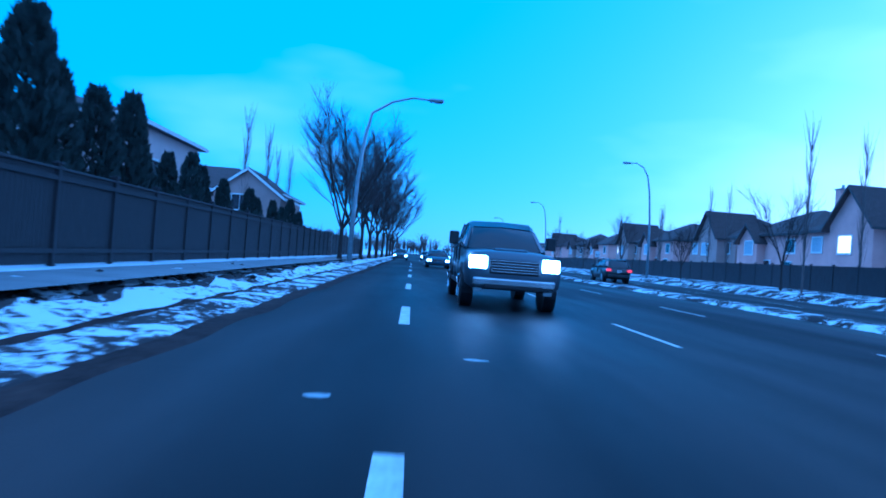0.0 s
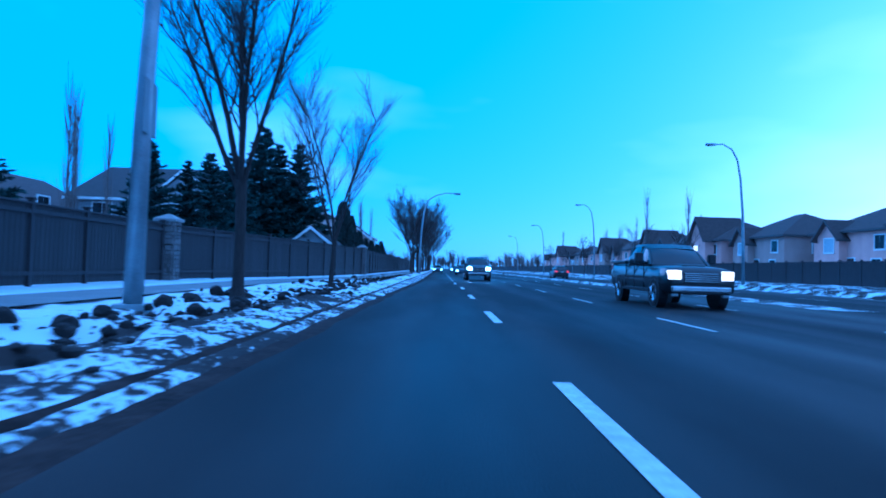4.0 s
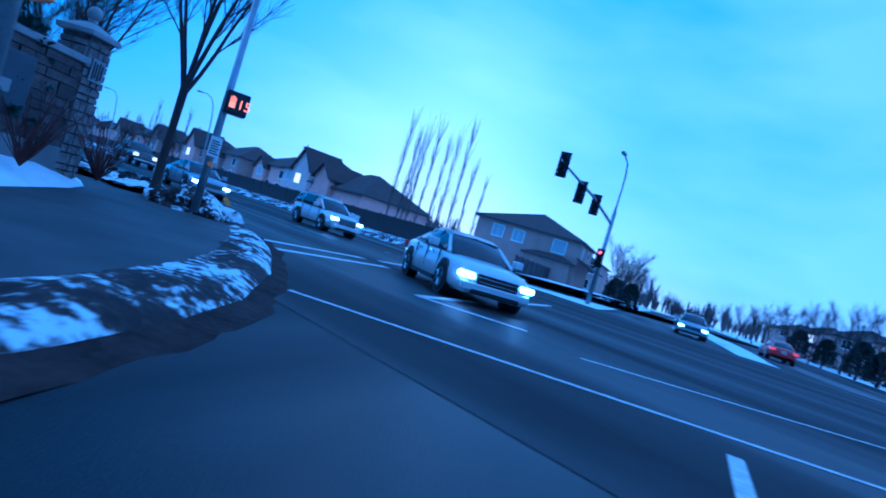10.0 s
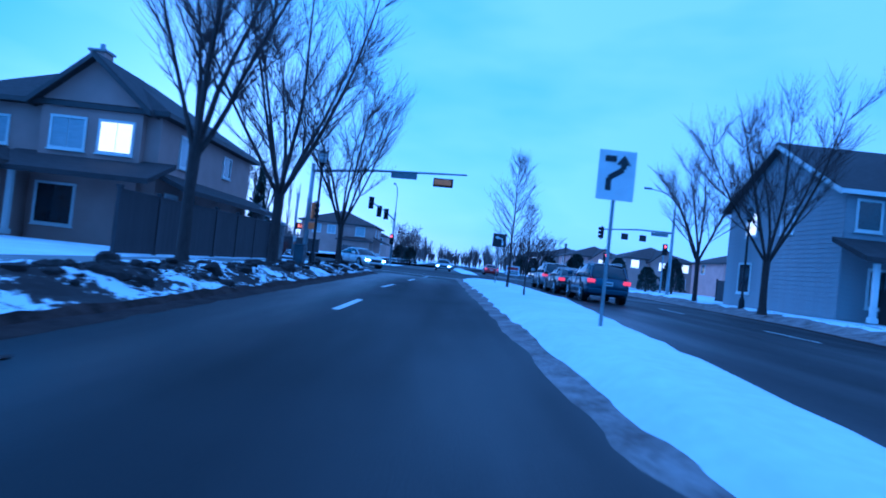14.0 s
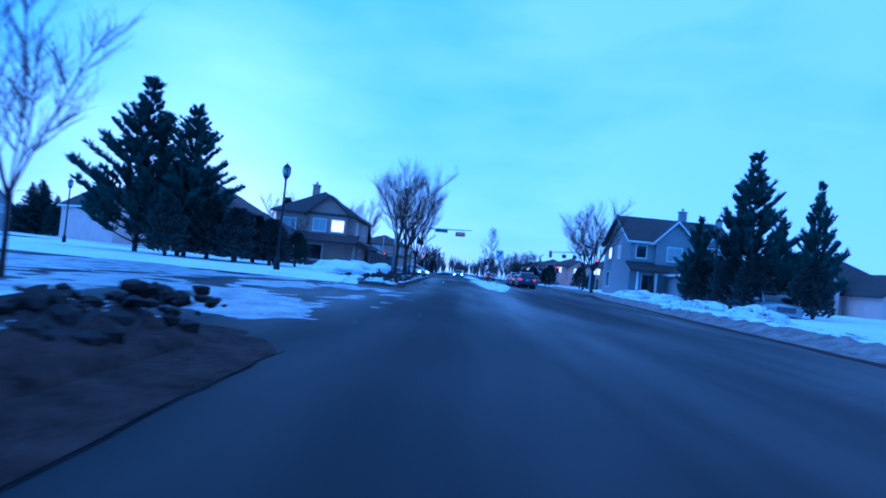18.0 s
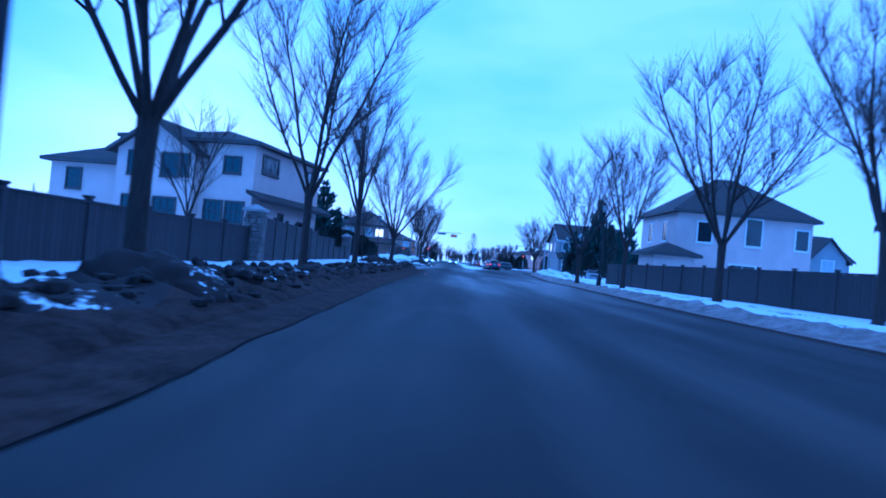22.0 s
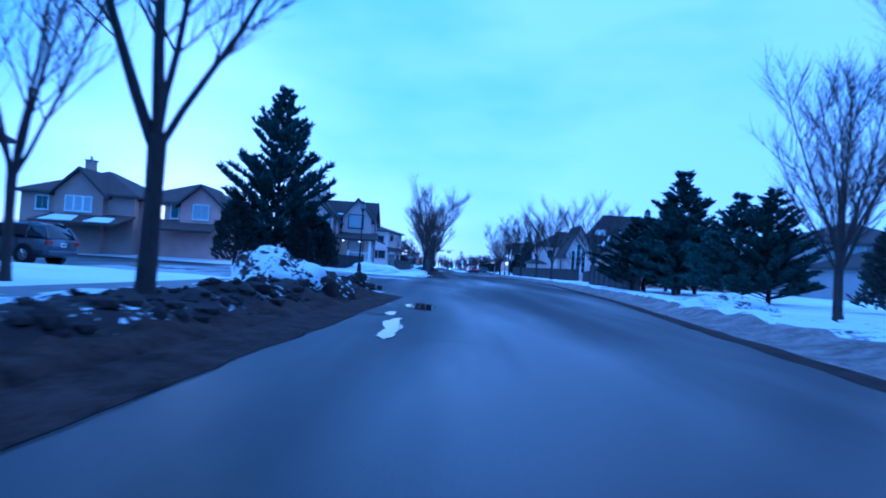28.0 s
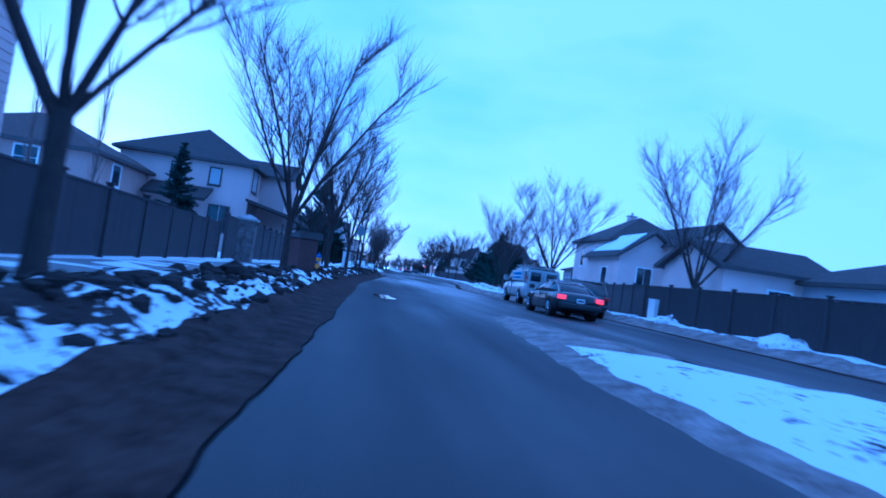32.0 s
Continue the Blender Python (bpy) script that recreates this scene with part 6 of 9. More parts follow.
for x0, ya, yb, w in ((0.1, 9.6, 8.6, 0.5), (0.5, 8.4, 7.9, 0.7), (1.2, 10.0, 8.4, 0.5), (0.3, 2.4, 1.2, 0.6), (1.4, 6.4, 5.2, 0.4)):
    z0, z1 = 4.6 + (x0 + 0.45) * 1.49, 4.6 + (x0 + w + 0.45) * 1.49
    snow_on(h, [(x0, ya, z0), (x0, yb, z0), (x0 + w, yb - 0.3, z1), (x0 + w, ya - 0.5, z1)])
# houses set back round the second joining street
h = s_house(-186.0, 37.0, "two-storey brown house with snow-dusted porch roof and chimney",
            [(0, 11, 0, 10.0, 0, 5.4, 8.0, "hip"), (-0.6, 4, 2.5, 6.7, 0, 5.6, 7.6, "gx"), (-3.2, 0, 0.3, 6.6, 2.4, 2.7, 3.6, "s-x")], M_STUCCO, M_SHINGLE2,
            [(1, "-x", 1.0, 3.8, 0.6, 1.2, 1, 1, 2), (1, "-x", 1.8, 3.8, 0.6, 1.2, 1, 1, 2), (1, "-x", 2.6, 3.8, 0.6, 1.2, 1, 1, 2), (0, "-x", 1.4, 3.8, 1.0, 1.1, 2, 1, 0), (0, "-x", 5.0, 1.0, 1.6, 1.4, 2, 1, 0), (0, "-y", 2.0, 3.7, 1.2, 1.2, 2, 1, 2), (0, "-y", 6.5, 3.7, 1.2, 1.2, 2, 1, 0), (0, "-y", 4.0, 1.0, 1.4, 1.3, 2, 1, 0)])
chimney(h, 3.0, 5.7, 6.8, 8.6, M_STUCCO)
snow_on(h, [(-3.4, 3.6, 2.76), (-3.4, 6.4, 2.76), (-1.6, 6.0, 3.27), (-1.6, 4.0, 3.27)])
snow_on(h, [(-3.4, 0.4, 2.76), (-3.4, 2.6, 2.76), (-1.8, 2.4, 3.2), (-1.8, 0.8, 3.2)])
s_house(-184.9, 45.4, "two-storey rosy stucco house with one lit upper window",
        [(0, 9, 0, 9.6, 0, 5.2, 7.4, "hip"), (-0.6, 4, 1.0, 4.6, 0, 5.3, 6.9, "gx"), (-2.2, 0, 1.5, 6.0, 2.4, 2.7, 3.6, "s-x")], M_PINK, M_SHINGLE2,
        [(0, "-x", 1.9, 3.6, 1.5, 1.2, 2, 1, 1), (0, "-x", 4.0, 3.8, 0.6, 1.2, 1, 1, 0), (1, "-x", 1.2, 3.8, 1.3, 1.2, 2, 1, 2)])
h = s_house(-225.4, 44.6, "dark stucco house with chimney and lit window",
            [(0, 10, 0, 9.0, 0, 5.3, 7.9, "hip"), (-0.6, 4, 1.0, 5.0, 0, 5.5, 7.5, "gx"), (-2.6, 0, 0.0, 5.5, 2.4, 2.7, 3.5, "s-x")], M_STUCCO, M_SHINGLE2,
            [(1, "-x", 1.2, 3.7, 1.5, 1.2, 2, 1, 2), (0, "-x", 6.5, 3.7, 1.2, 1.2, 2, 1, 0), (0, "-x", 5.8, 1.0, 1.6, 1.3, 2, 1, 0)])
chimney(h, 3, 3, 7.0, 9.0, M_STUCCO)
h = s_house(-193.0, 104.0, "two-storey grey house with low hip roof behind the spruces",
            [(0, 10, 0, 10.0, 0, 5.0, 7.1, "hip"), (-5.5, 0.5, 5.0, 10.6, 0, 2.9, 4.4, "hip")], M_GREY, M_SHINGLE, [(0, "-x", 6.6, 3.6, 1.2, 1.2, 2, 1, 0), (0, "-x", 2.0, 3.6, 1.2, 1.2, 2, 1, 2), (0, "+y", 4.0, 3.4, 1.4, 1.2, 2, 1, 0)])
garage_door(h, (-5.5, 0.5, 5.0, 10.6, 0, 2.9, 4.4, "hip"), "-x", 0.6, 4.2)
s_house(-188.0, 90.0, "tan house with chimney seen over the spruces",
        [(0, 12, 0, 9.0, 0, 3.2, 6.2, "hip"), (-1.5, 4, 1.0, 5.0, 0, 3.4, 5.6, "gx")], M_STUCCO, M_SHINGLE2, [(0, "-x", 1.0, 1.2, 1.8, 1.3, 2, 1, 2), (1, "-x", 1.2, 1.2, 1.6, 1.4, 2, 1, 2)])
# lap-sided house behind the fence near the walk's end
h = s_house(-245.0, 51.6, "two-storey pale lap-sided house with dark-trimmed windows behind a board fence",
            [(0, 9.6, 0, 9.0, 0, 6.6, 9.4, "hip"), (4.0, 9.4, -2.0, 3.0, 0, 6.7, 7.9, "gy"), (-0.5, 10.0, -2.95, -0.02, 3.15, 3.4, 4.2, "s-y"), (-1.4, 0, 2.9, 6.2, 3.5, 3.7, 4.6, "s-x")], M_PALE, M_SHINGLE,
            [(0, "-y", 0.6, 4.9, 1.7, 1.45, 2, 1, 2), (0, "-x", 6.2, 4.9, 0.7, 1.1, 1, 1, 2), (0, "-y", 0.25, 1.2, 1.0, 1.9, 1, 1, 2), (1, "-y", 0.9, 5.0, 0.5, 1.4, 1, 1, 2), (1, "-y", 2.6, 2.3, 1.7, 0.6, 1, 1, 2), (0, "-x", 3.6, 4.7, 0.9, 1.3, 1, 1, 2), (0, "-x", 6.5, 1.7, 1.3, 1.7, 2, 1, 0), (1, "-y", 0.4, 1.1, 0.7, 1.8, 1, 1, 2)], M_DTRIM, lap=((0, "-y", 0.3, 6.4), (1, "-y", 0.3, 6.5), (0, "-x", 0.3, 6.4), (1, "-x", 0.3, 6.5)))
post(h, 9.7, -2.7, 0.3, 3.2, 0.2, M_DTRIM)
h = s_house(-254.2, 44.7, "two-storey tan house with hip roof beyond the fence",
        [(0, 10, 0, 10.0, 0, 5.0, 7.4, "hip")], M_STUCCO, M_SHINGLE2, [(0, "-x", 1.5, 3.4, 1.2, 1.2, 2, 2, 2), (0, "-x", 6.0, 3.4, 1.2, 1.2, 2, 2, 0), (0, "-y", 3.0, 3.4, 1.2, 1.2, 2, 1, 0)])
chimney(h, 5.0, 5.0, 6.8, 8.0, M_PINK)
s_house(-290.2, 52.8, "tall pale lap-sided house wall beside the fence",
        [(0, 12.4, 0, 10.0, 0, 6.6, 8.8, "hip")], M_PALE, M_SHINGLE, [(0, "-y", 3.0, 4.0, 1.2, 1.4, 2, 1, 0)], M_DTRIM, lap=((0, "-y", 0.3, 6.4),))
# across near the end
h = s_house(-246.0, 88.3, "two-storey pale stucco house with chimney and snow patches on the roof",
            [(0, 11, 0, 4.2, 0, 6.2, 7.8, "gx"), (10.5, 20.6, -2, 6.3, 0, 6.5, 9.3, "hip"), (4.0, 11.5, 2.6, 8.0, 0, 4.9, 6.9, "gx"), (-0.6, 3.0, 0.6, 3.6, 0, 3.0, 3.4, "hip")], M_STUCCO2, M_SHINGLE,
            [(0, "+y", 8.4, 4.2, 1.2, 1.1, 2, 1, 0), (0, "+y", 8.4, 1.4, 1.4, 1.2, 2, 1, 0), (0, "-x", 1.0, 4.2, 0.7, 1.1, 1, 1, 0), (1, "+y", 2.0, 4.0, 1.0, 1.5, 1, 1, 0), (1, "+y", 5.2, 3.6, 1.2, 2.0, 2, 1, 0), (2, "-x", 1.6, 2.4, 1.2, 1.4, 2, 1, 0), (2, "+y", 4.0, 2.2, 1.2, 1.4, 2, 1, 0)])
chimney(h, 17.6, 1.9, 7.6, 9.6, M_STUCCO2)
snow_on(h, [(4.2, 7.8, 5.06), (11.0, 7.8, 5.06), (11.0, 5.5, 6.76), (5.0, 5.5, 6.76)])
snow_on(h, [(13.4, 6.0, 6.75), (17.0, 6.3, 6.55), (17.0, 5.3, 7.1), (14.4, 5.2, 7.15)])
snow_on(h, [(11.6, 0.4, 7.3), (12.0, 2.2, 7.45), (12.9, 2.4, 7.9), (12.6, 0.8, 7.75)])
h = s_house(-262.0, 83.8, "low pale garage with a shallow dark gable roof behind the fence",
            [(0, 6.5, 0, 6.0, 0, 3.6, 4.9, "gy")], M_STUCCO2, M_SHINGLE, [(0, "-x", 2.4, 1.6, 1.2, 0.9, 2, 1, 0)])
s_house(-272.0, 93.0, "dark single-storey house with low roof behind the fence",
        [(0, 12, 0, 11.0, 0, 3.2, 5.4, "hip")], M_GREY, M_SHINGLE, [(0, "-x", 7.0, 1.2, 1.6, 1.3, 2, 1, 0)])

# behind the fence of the main road
house(-27, 13.3, 0, "grey lap-sided house with white-edged gable behind the cedars",
      [(0, 10, 0, 9, 0, 5.2, 8.2, "gy")], M_GREY, M_SHINGLE, [(0, "+x", 2.0, 3.5, 1.3, 1.2, 2, 1, 0), (0, "-y", 3.0, 3.5, 1.3, 1.2, 2, 1, 0), (0, "+x", 5.5, 3.5, 1.1, 1.2, 1, 1, 0), (0, "-y", 6.0, 3.4, 1.2, 1.2, 2, 1, 2)], lap=((0, "-y", 0.3, 5.0), (0, "+x", 0.3, 5.0)), edge=M_TRIM)
house(-23.3, 24.5, 0, "pale two-storey house with white-edged gable behind the cedars",
      [(0, 9.5, 0, 10, 0, 6.4, 7.9, "hip")], M_PALE, M_SHINGLE, [(0, "+x", 3.0, 3.5, 1.2, 1.2, 2, 1, 0), (0, "-y", 5.0, 3.4, 1.2, 1.2, 2, 1, 0)], edge=M_TRIM)
house(-27.6, 2.1, 0, "pale two-storey house with dark roof behind the spruces",
      [(0, 10, 0, 12, 0, 5.4, 8.2, "gx"), (6, 10.6, -0.6, 4, 0, 5.4, 7.4, "gy")], M_GREY, M_SHINGLE, [(1, "-y", 0.8, 3.6, 1.0, 1.2, 1, 1, 2), (1, "-y", 2.8, 3.6, 1.0, 1.2, 1, 1, 2), (0, "-y", 1.5, 3.6, 1.3, 1.2, 2, 1, 0), (0, "-y", 1.5, 1.0, 1.6, 1.3, 2, 1, 2)], edge=M_TRIM)
h = house(-13.3, 0.0, 0, "low garden shed with white-edged gable roof above the fence",
          [(2.0, 4.6, -0.4, 3.4, 0, 2.5, 3.5, "gy"), (0, 3.3, 0, 3.0, 0, 2.5, 3.3, "gx")], M_GREY, M_SHINGLE, lap=((0, "-y", 0.2, 2.4),), name="garden_shed", edge=M_TRIM)
house(-36.5, -6, 0, "tan two-storey house with steep gable behind the fence",
      [(0, 9.6, 0, 11, 0, 4.2, 6.6, "gy")], M_STUCCO, M_SHINGLE2, [(0, "-y", 3.0, 2.5, 1.3, 1.2, 2, 1, 0), (0, "-y", 6.5, 3.5, 1.0, 1.2, 1, 1, 0), (0, "+x", 3.0, 3.5, 1.2, 1.2, 2, 1, 0)], edge=M_TRIM)
house(-25.5, -40.5, 0, "pale two-storey house with white-edged gables behind the spruces",
      [(0, 10, 0, 12, 0, 5.2, 8.2, "gy"), (6, 10.8, -1, 4, 0, 5.0, 7.2, "gy")], M_PALE, M_SHINGLE, [(0, "-y", 2.0, 3.5, 1.3, 1.2, 2, 1, 2), (1, "-y", 1.4, 3.4, 1.4, 1.2, 2, 1, 0)], edge=M_TRIM)
house(-26, 50.5, 0, "tan two-storey house with white-edged roof down the road", [(0, 14, 0, 10, 0, 5.2, 7.6, "hip"), (9, 14.5, -2, 4, 0, 5.0, 7.0, "gy")], M_STUCCO, M_SHINGLE2, [(1, "-y", 1.5, 3.5, 1.3, 1.2, 2, 1, 0), (0, "+x", 4.0, 3.5, 1.3, 1.2, 2, 1, 0)], edge=M_TRIM)

# backs of the houses across the main road
ROW = ((31, -20, M_PINK, 0), (35, -4, M_STUCCO2, 1), (37, 10.5, M_PINK, 0), (35, 24.5, M_STUCCO, 0), (34, 37.7, M_PINK, 1), (35, 51.6, M_PINK, 0), (36, 66, M_STUCCO, 1), (35, 81, M_PINK, 0), (36, 97, M_STUCCO, 1), (36, 114, M_PINK, 0), (36, 131, M_STUCCO, 0), (36, 151, M_PINK, 1), (36, 174, M_PINK, 0))
for i, (x, y, wm, v) in enumerate(ROW):
    lowered = i == 0
    bl = [(0, 10, 0, 12.0, 0, 5.0 if not lowered else 3.4, 7.8 if not lowered else 6.4, "hip")]
    if v:
        bl.append((-1.2, 4, 2.0, 7.0, 0, 5.4, 8.2, "gx"))
    else:
        bl.append((-0.8, 4, 6.5, 10.0, 0, 4.6, 6.2, "gx"))
    k = 1 if v else 0
    wn = [(0, "-x", 1.0, 3.2, 1.3, 1.2, 2, 1, (1 if i in (5, 8) else 2)), (0, "-x", 9.4, 3.2, 1.3, 1.2, 2, 1, 0), (0, "-x", 4.6, 0.9, 2.0, 1.5, 2, 1, 0), (0, "-y", 3.0, 3.2, 1.2, 1.2, 2, 1, 2), (1, "-x", 1.2, 3.0, 1.5, 1.3, 2, 1, 1 if i in (1, 4) else 2), (0, "-x", 9.0, 0.9, 1.2, 1.4, 1, 1, 0)]
    if lowered:
        wn = [(0, "-x", 2.0, 1.0, 1.4, 1.3, 2, 1, 2)]
    hh = house(x, y, 0, "rosy stucco two-storey house with dark hip roof behind the far fence" if wm is M_PINK else "pale stucco two-storey house with dark roof behind the far fence", bl, wm, M_SHINGLE2, wn, z=0.6)
    if v:
        chimney(hh, 1.0, 9.0, 5.0, 8.4, wm)
h = house(*sw(22, 57), ROT, "two-storey tan corner house with hip roof across the junction",
          [(0, 12, 0, 12, 0, 5.4, 7.8, "hip"), (-1.0, 6, 0.5, 5.5, 0, 2.8, 3.8, "hip"), (-0.4, 12.4, -1.4, 0, 2.6, 2.8, 3.6, "s-y")], M_STUCCO, M_SHINGLE2,
          [(0, "-x", 2.0, 3.6, 1.2, 1.2, 2, 1, 2), (0, "-x", 4.4, 3.6, 1.2, 1.2, 2, 1, 2), (0, "-x", 9.0, 3.6, 1.4, 1.3, 1, 1, 2), (0, "-y", 2.0, 3.6, 1.2, 1.2, 2, 1, 2), (0, "-y", 7.0, 3.6, 1.2, 1.2, 2, 1, 0), (0, "-x", 8.0, 1.0, 2.0, 1.4, 3, 1, 0)], z=0.3)
for i, (s, n, lit) in enumerate(((28, 112, 1), (46, 106, 1), (66, 104, 0), (12, 122, 1), (60, 56, 0), (84, 54, 0), (108, 52, 0), (92, 104, 1), (120, 104, 0), (-8, 124, 1))):
    s_house(s, n, "tan house with hip roof and lit windows beyond the junction" if lit else "tan house with hip roof beyond the junction",
            [(0, 12, 0, 12, 0, 5.2, 7.6, "hip"), (-1.0, 4, 3, 8, 0, 5.0, 7.0, "gx")], (M_STUCCO, M_PINK)[i % 2], M_SHINGLE2,
            [(0, "-x", 1.0, 3.5, 1.3, 1.3, 2, 1, lit), (1, "-x", 1.5, 3.4, 1.5, 1.3, 2, 1, lit), (0, "-x", 9.6, 3.5, 1.3, 1.3, 2, 1, lit), (0, "-x", 9.0, 0.9, 1.6, 1.4, 2, 1, 0), (0, "+y", 4.0, 3.5, 1.3, 1.3, 2, 1, 0)], z=0.2)


# ---- fences ----
def fence(pts, h, label, board=0.15, nearby=True, pier=(), top=0.0, z=0.25):
    """Board fence through pts: posts, rails and upright boards; each straight run is a thing of its own."""
    post_me = from_bm(boxed(-0.06, 0.06, -0.06, 0.06, 0, 1, 0.01), "post", M_FENCE)
    cap_me = from_bm(boxed(-0.085, 0.085, -0.085, 0.085, 0, 0.05, 0.01), "post_cap", M_FENCE)
    board_me = from_bm(boxed(-board / 2 + 0.006, board / 2 - 0.006, -0.012, 0.012, 0, 1), "board", M_FENCE)
    for (x0, y0), (x1, y1) in zip(pts, pts[1:]):
        l = math.hypot(x1 - x0, y1 - y0)
        f = base("fence", x0, y0, z, math.degrees(math.atan2(y1 - y0, x1 - x0)), label, "fence", "board fences")
        for zz in (0.25, h - 0.22):
            part("rail", boxed(0, l, 0.012, 0.05, zz, zz + 0.09), M_FENCE, f)
        part("top_rail", boxed(0, l, -0.05, 0.05, h - 0.02, h + 0.03, 0.008), M_FENCE, f)
        k = max(1, round(l / 2.4))
        for i in range(k + 1):
            p = part("post", post_me, None, f)
            p.location = (l * i / k, 0, 0)
            p.scale = (1, 1, h + 0.08)
            c = part("post_cap", cap_me, None, f)
            c.location = (l * i / k, 0, h + 0.08)
        m = int(l / board)
        if nearby:
            for i in range(m):
                b = part("board", board_me, None, f)
                b.location = (board * (i + 0.5), -0.012, 0.04)
                b.scale = (1, 1, h - 0.06)
        else:
            bm = bmesh.new()
            for i in range(m):
                box(bm, board * i + 0.008, board * (i + 1) - 0.008, -0.024, 0.0, 0.04, h - 0.02 + 0.01 * math.sin(i * 2.3))
            tagged(part("boarding", bm, M_FENCE, f), kind="stuff")


def pier(x, y, rz, h=2.0, z=0.2, label="stone-clad fence pier with a pale cap"):
    p = base("stone_pier", x, y, z, rz, label, "pier", "fence piers")
    part("core", boxed(-0.27, 0.27, -0.27, 0.27, 0, h), M_STONE, p)
    rng = random.Random(int(x * 7 + y))
    verts, faces = [], []
    zz = 0.02
    while zz < h - 0.1:
        hh = min(rng.choice((0.11, 0.15, 0.2)), h - zz - 0.01)
        for a in range(4):
            ca, sa = (1, 0, -1, 0)[a], (0, 1, 0, -1)[a]
            u = -0.29
            while u < 0.24:
                w = min(rng.choice((0.16, 0.24, 0.3)), 0.29 - u)
                o, pr = len(verts), 0.31 + rng.uniform(0, 0.025)
                for yy, k in ((-0.26, 0.0), (-pr, 0.012)):
                    for ux, uz in ((u + 0.006 + k, zz + 0.005 + k), (u + w - 0.006 - k, zz + 0.005 + k), (u + w - 0.006 - k, zz + hh - 0.005 - k), (u + 0.006 + k, zz + hh - 0.005 - k)):
                        verts.append((ux * ca - yy * sa, ux * sa + yy * ca, uz))
                faces.append((o + 4, o + 5, o + 6, o + 7))
                for i in range(4):
                    faces.append((o + i, o + (i + 1) % 4, o + 4 + (i + 1) % 4, o + 4 + i))
                u += w
        zz += hh
    tagged(raw("stonework", verts, faces, M_STONEP, p), kind="stuff")
    c = part("cap", boxed(-0.38, 0.38, -0.38, 0.38, h, h + 0.1, 0.02), M_CAP, p)
    bm = bmesh.new()
    bmesh.ops.create_cone(bm, cap_ends=True, segments=4, radius1=0.5, radius2=0.08, depth=0.16, matrix=Matrix.Translation((0, 0, h + 0.18)) @ Matrix.Rotation(math.pi / 4, 4, "Z"))
    part("cap_top", bm, M_CAP, c)
    return p


DARKF = "dark stained board fence with capped posts"
fence([(-7.4, 48.5), (-7.2, 26), (-7.1, 4.5)], 1.85, DARKF, nearby=False)
fence([(-7.1, 3.5), (-7.9, -7.2), (-10.3, -21.8)], 1.85, DARKF, 0.18)
fence([(-10.4, -22.8), (-10.3, -38.8)], 1.85, DARKF, 0.18)
fence([(-10.3, -39.8), (-10.0, -52.5)], 1.85, DARKF, 0.18)
fence([(-10.0, -53.6), (-8.3, -59.8)], 1.85, DARKF, 0.18)
for x, y in ((-7.4, 49.0), (-7.1, 4.0), (-10.4, -22.3), (-10.3, -39.3), (-10.0, -53.0), (-8.1, -60.4), (-7.4, 81)):
    pier(x, y, 0)
fence([(-7.4, 49.6), (-7.4, 80.5)], 1.85, DARKF, 0.2, False)
fence([(27, 330), (27, 180), (27, 100), (27, 40), (27, -10), (27.5, -44)], 1.8, "weathered grey board fence along the far yards", 0.2, False, z=0.45)
# street fences
fence([sw(-66.5, 59.4), sw(-52.6, 59.8)], 1.75, DARKF, 0.16)
fence([sw(-146.8, 60.1), sw(-133.0, 59.3)], 1.55, DARKF, 0.16)
fence([sw(-132.9, 59.3), sw(-126.2, 59.1)], 1.35, DARKF, 0.16)
fence([sw(-126.1, 59.1), sw(-120.8, 59.0)], 0.85, "low dark stained board fence with capped posts", 0.16)
fence([sw(-173.2, 59.0), sw(-147.4, 59.9)], 1.2, DARKF, 0.16, z=0.2)
fence([sw(-184.9, 57.2), sw(-190.0, 51.1)], 1.2, DARKF, 0.2, False)
fence([sw(-263.7, 54.5), sw(-254.2, 54.5), sw(-243.5, 54.4), sw(-233.4, 54.0)], 1.85, "dark blue-grey board fence with tall posts", 0.16)
fence([sw(-291.7, 55.5), sw(-277.8, 55.1), sw(-264.9, 54.5)], 1.45, DARKF, 0.16)
for s, n in ((-52.0, 60.0), (-120.1, 59.0), (-147.2, 60.0), (-173.6, 59.0), (-232.8, 54.0), (-264.9, 55.6)):
    pier(*sw(s, n), ROT, 1.75)
fence([sw(-34, 89.5), sw(-56, 88.5)], 1.6, DARKF, 0.2, False)
fence([sw(-121.7, 78.5), sw(-151.3, 80.8), sw(-161.1, 82.0)], 1.5, "low dark board fence along the yards opposite", 0.2, False)
fence([sw(-164.7, 81.8), sw(-183.9, 82.1)], 1.3, "low dark board fence along the yards opposite", 0.2, False)
fence([sw(-231.4, 78.4), sw(-248.1, 76.2), sw(-262.4, 73.8), sw(-291.7, 74.0)], 1.6, "dark board fence along the yards opposite", 0.2, False)
fence([sw(-205.3, 75.8), sw(-186.0, 77.5)], 1.6, "tall dark board fence beside the pines", 0.2, False)
fence([sw(4, 54.6), sw(40, 54.6)], 1.7, "grey board fence beyond the junction", 0.25, False)

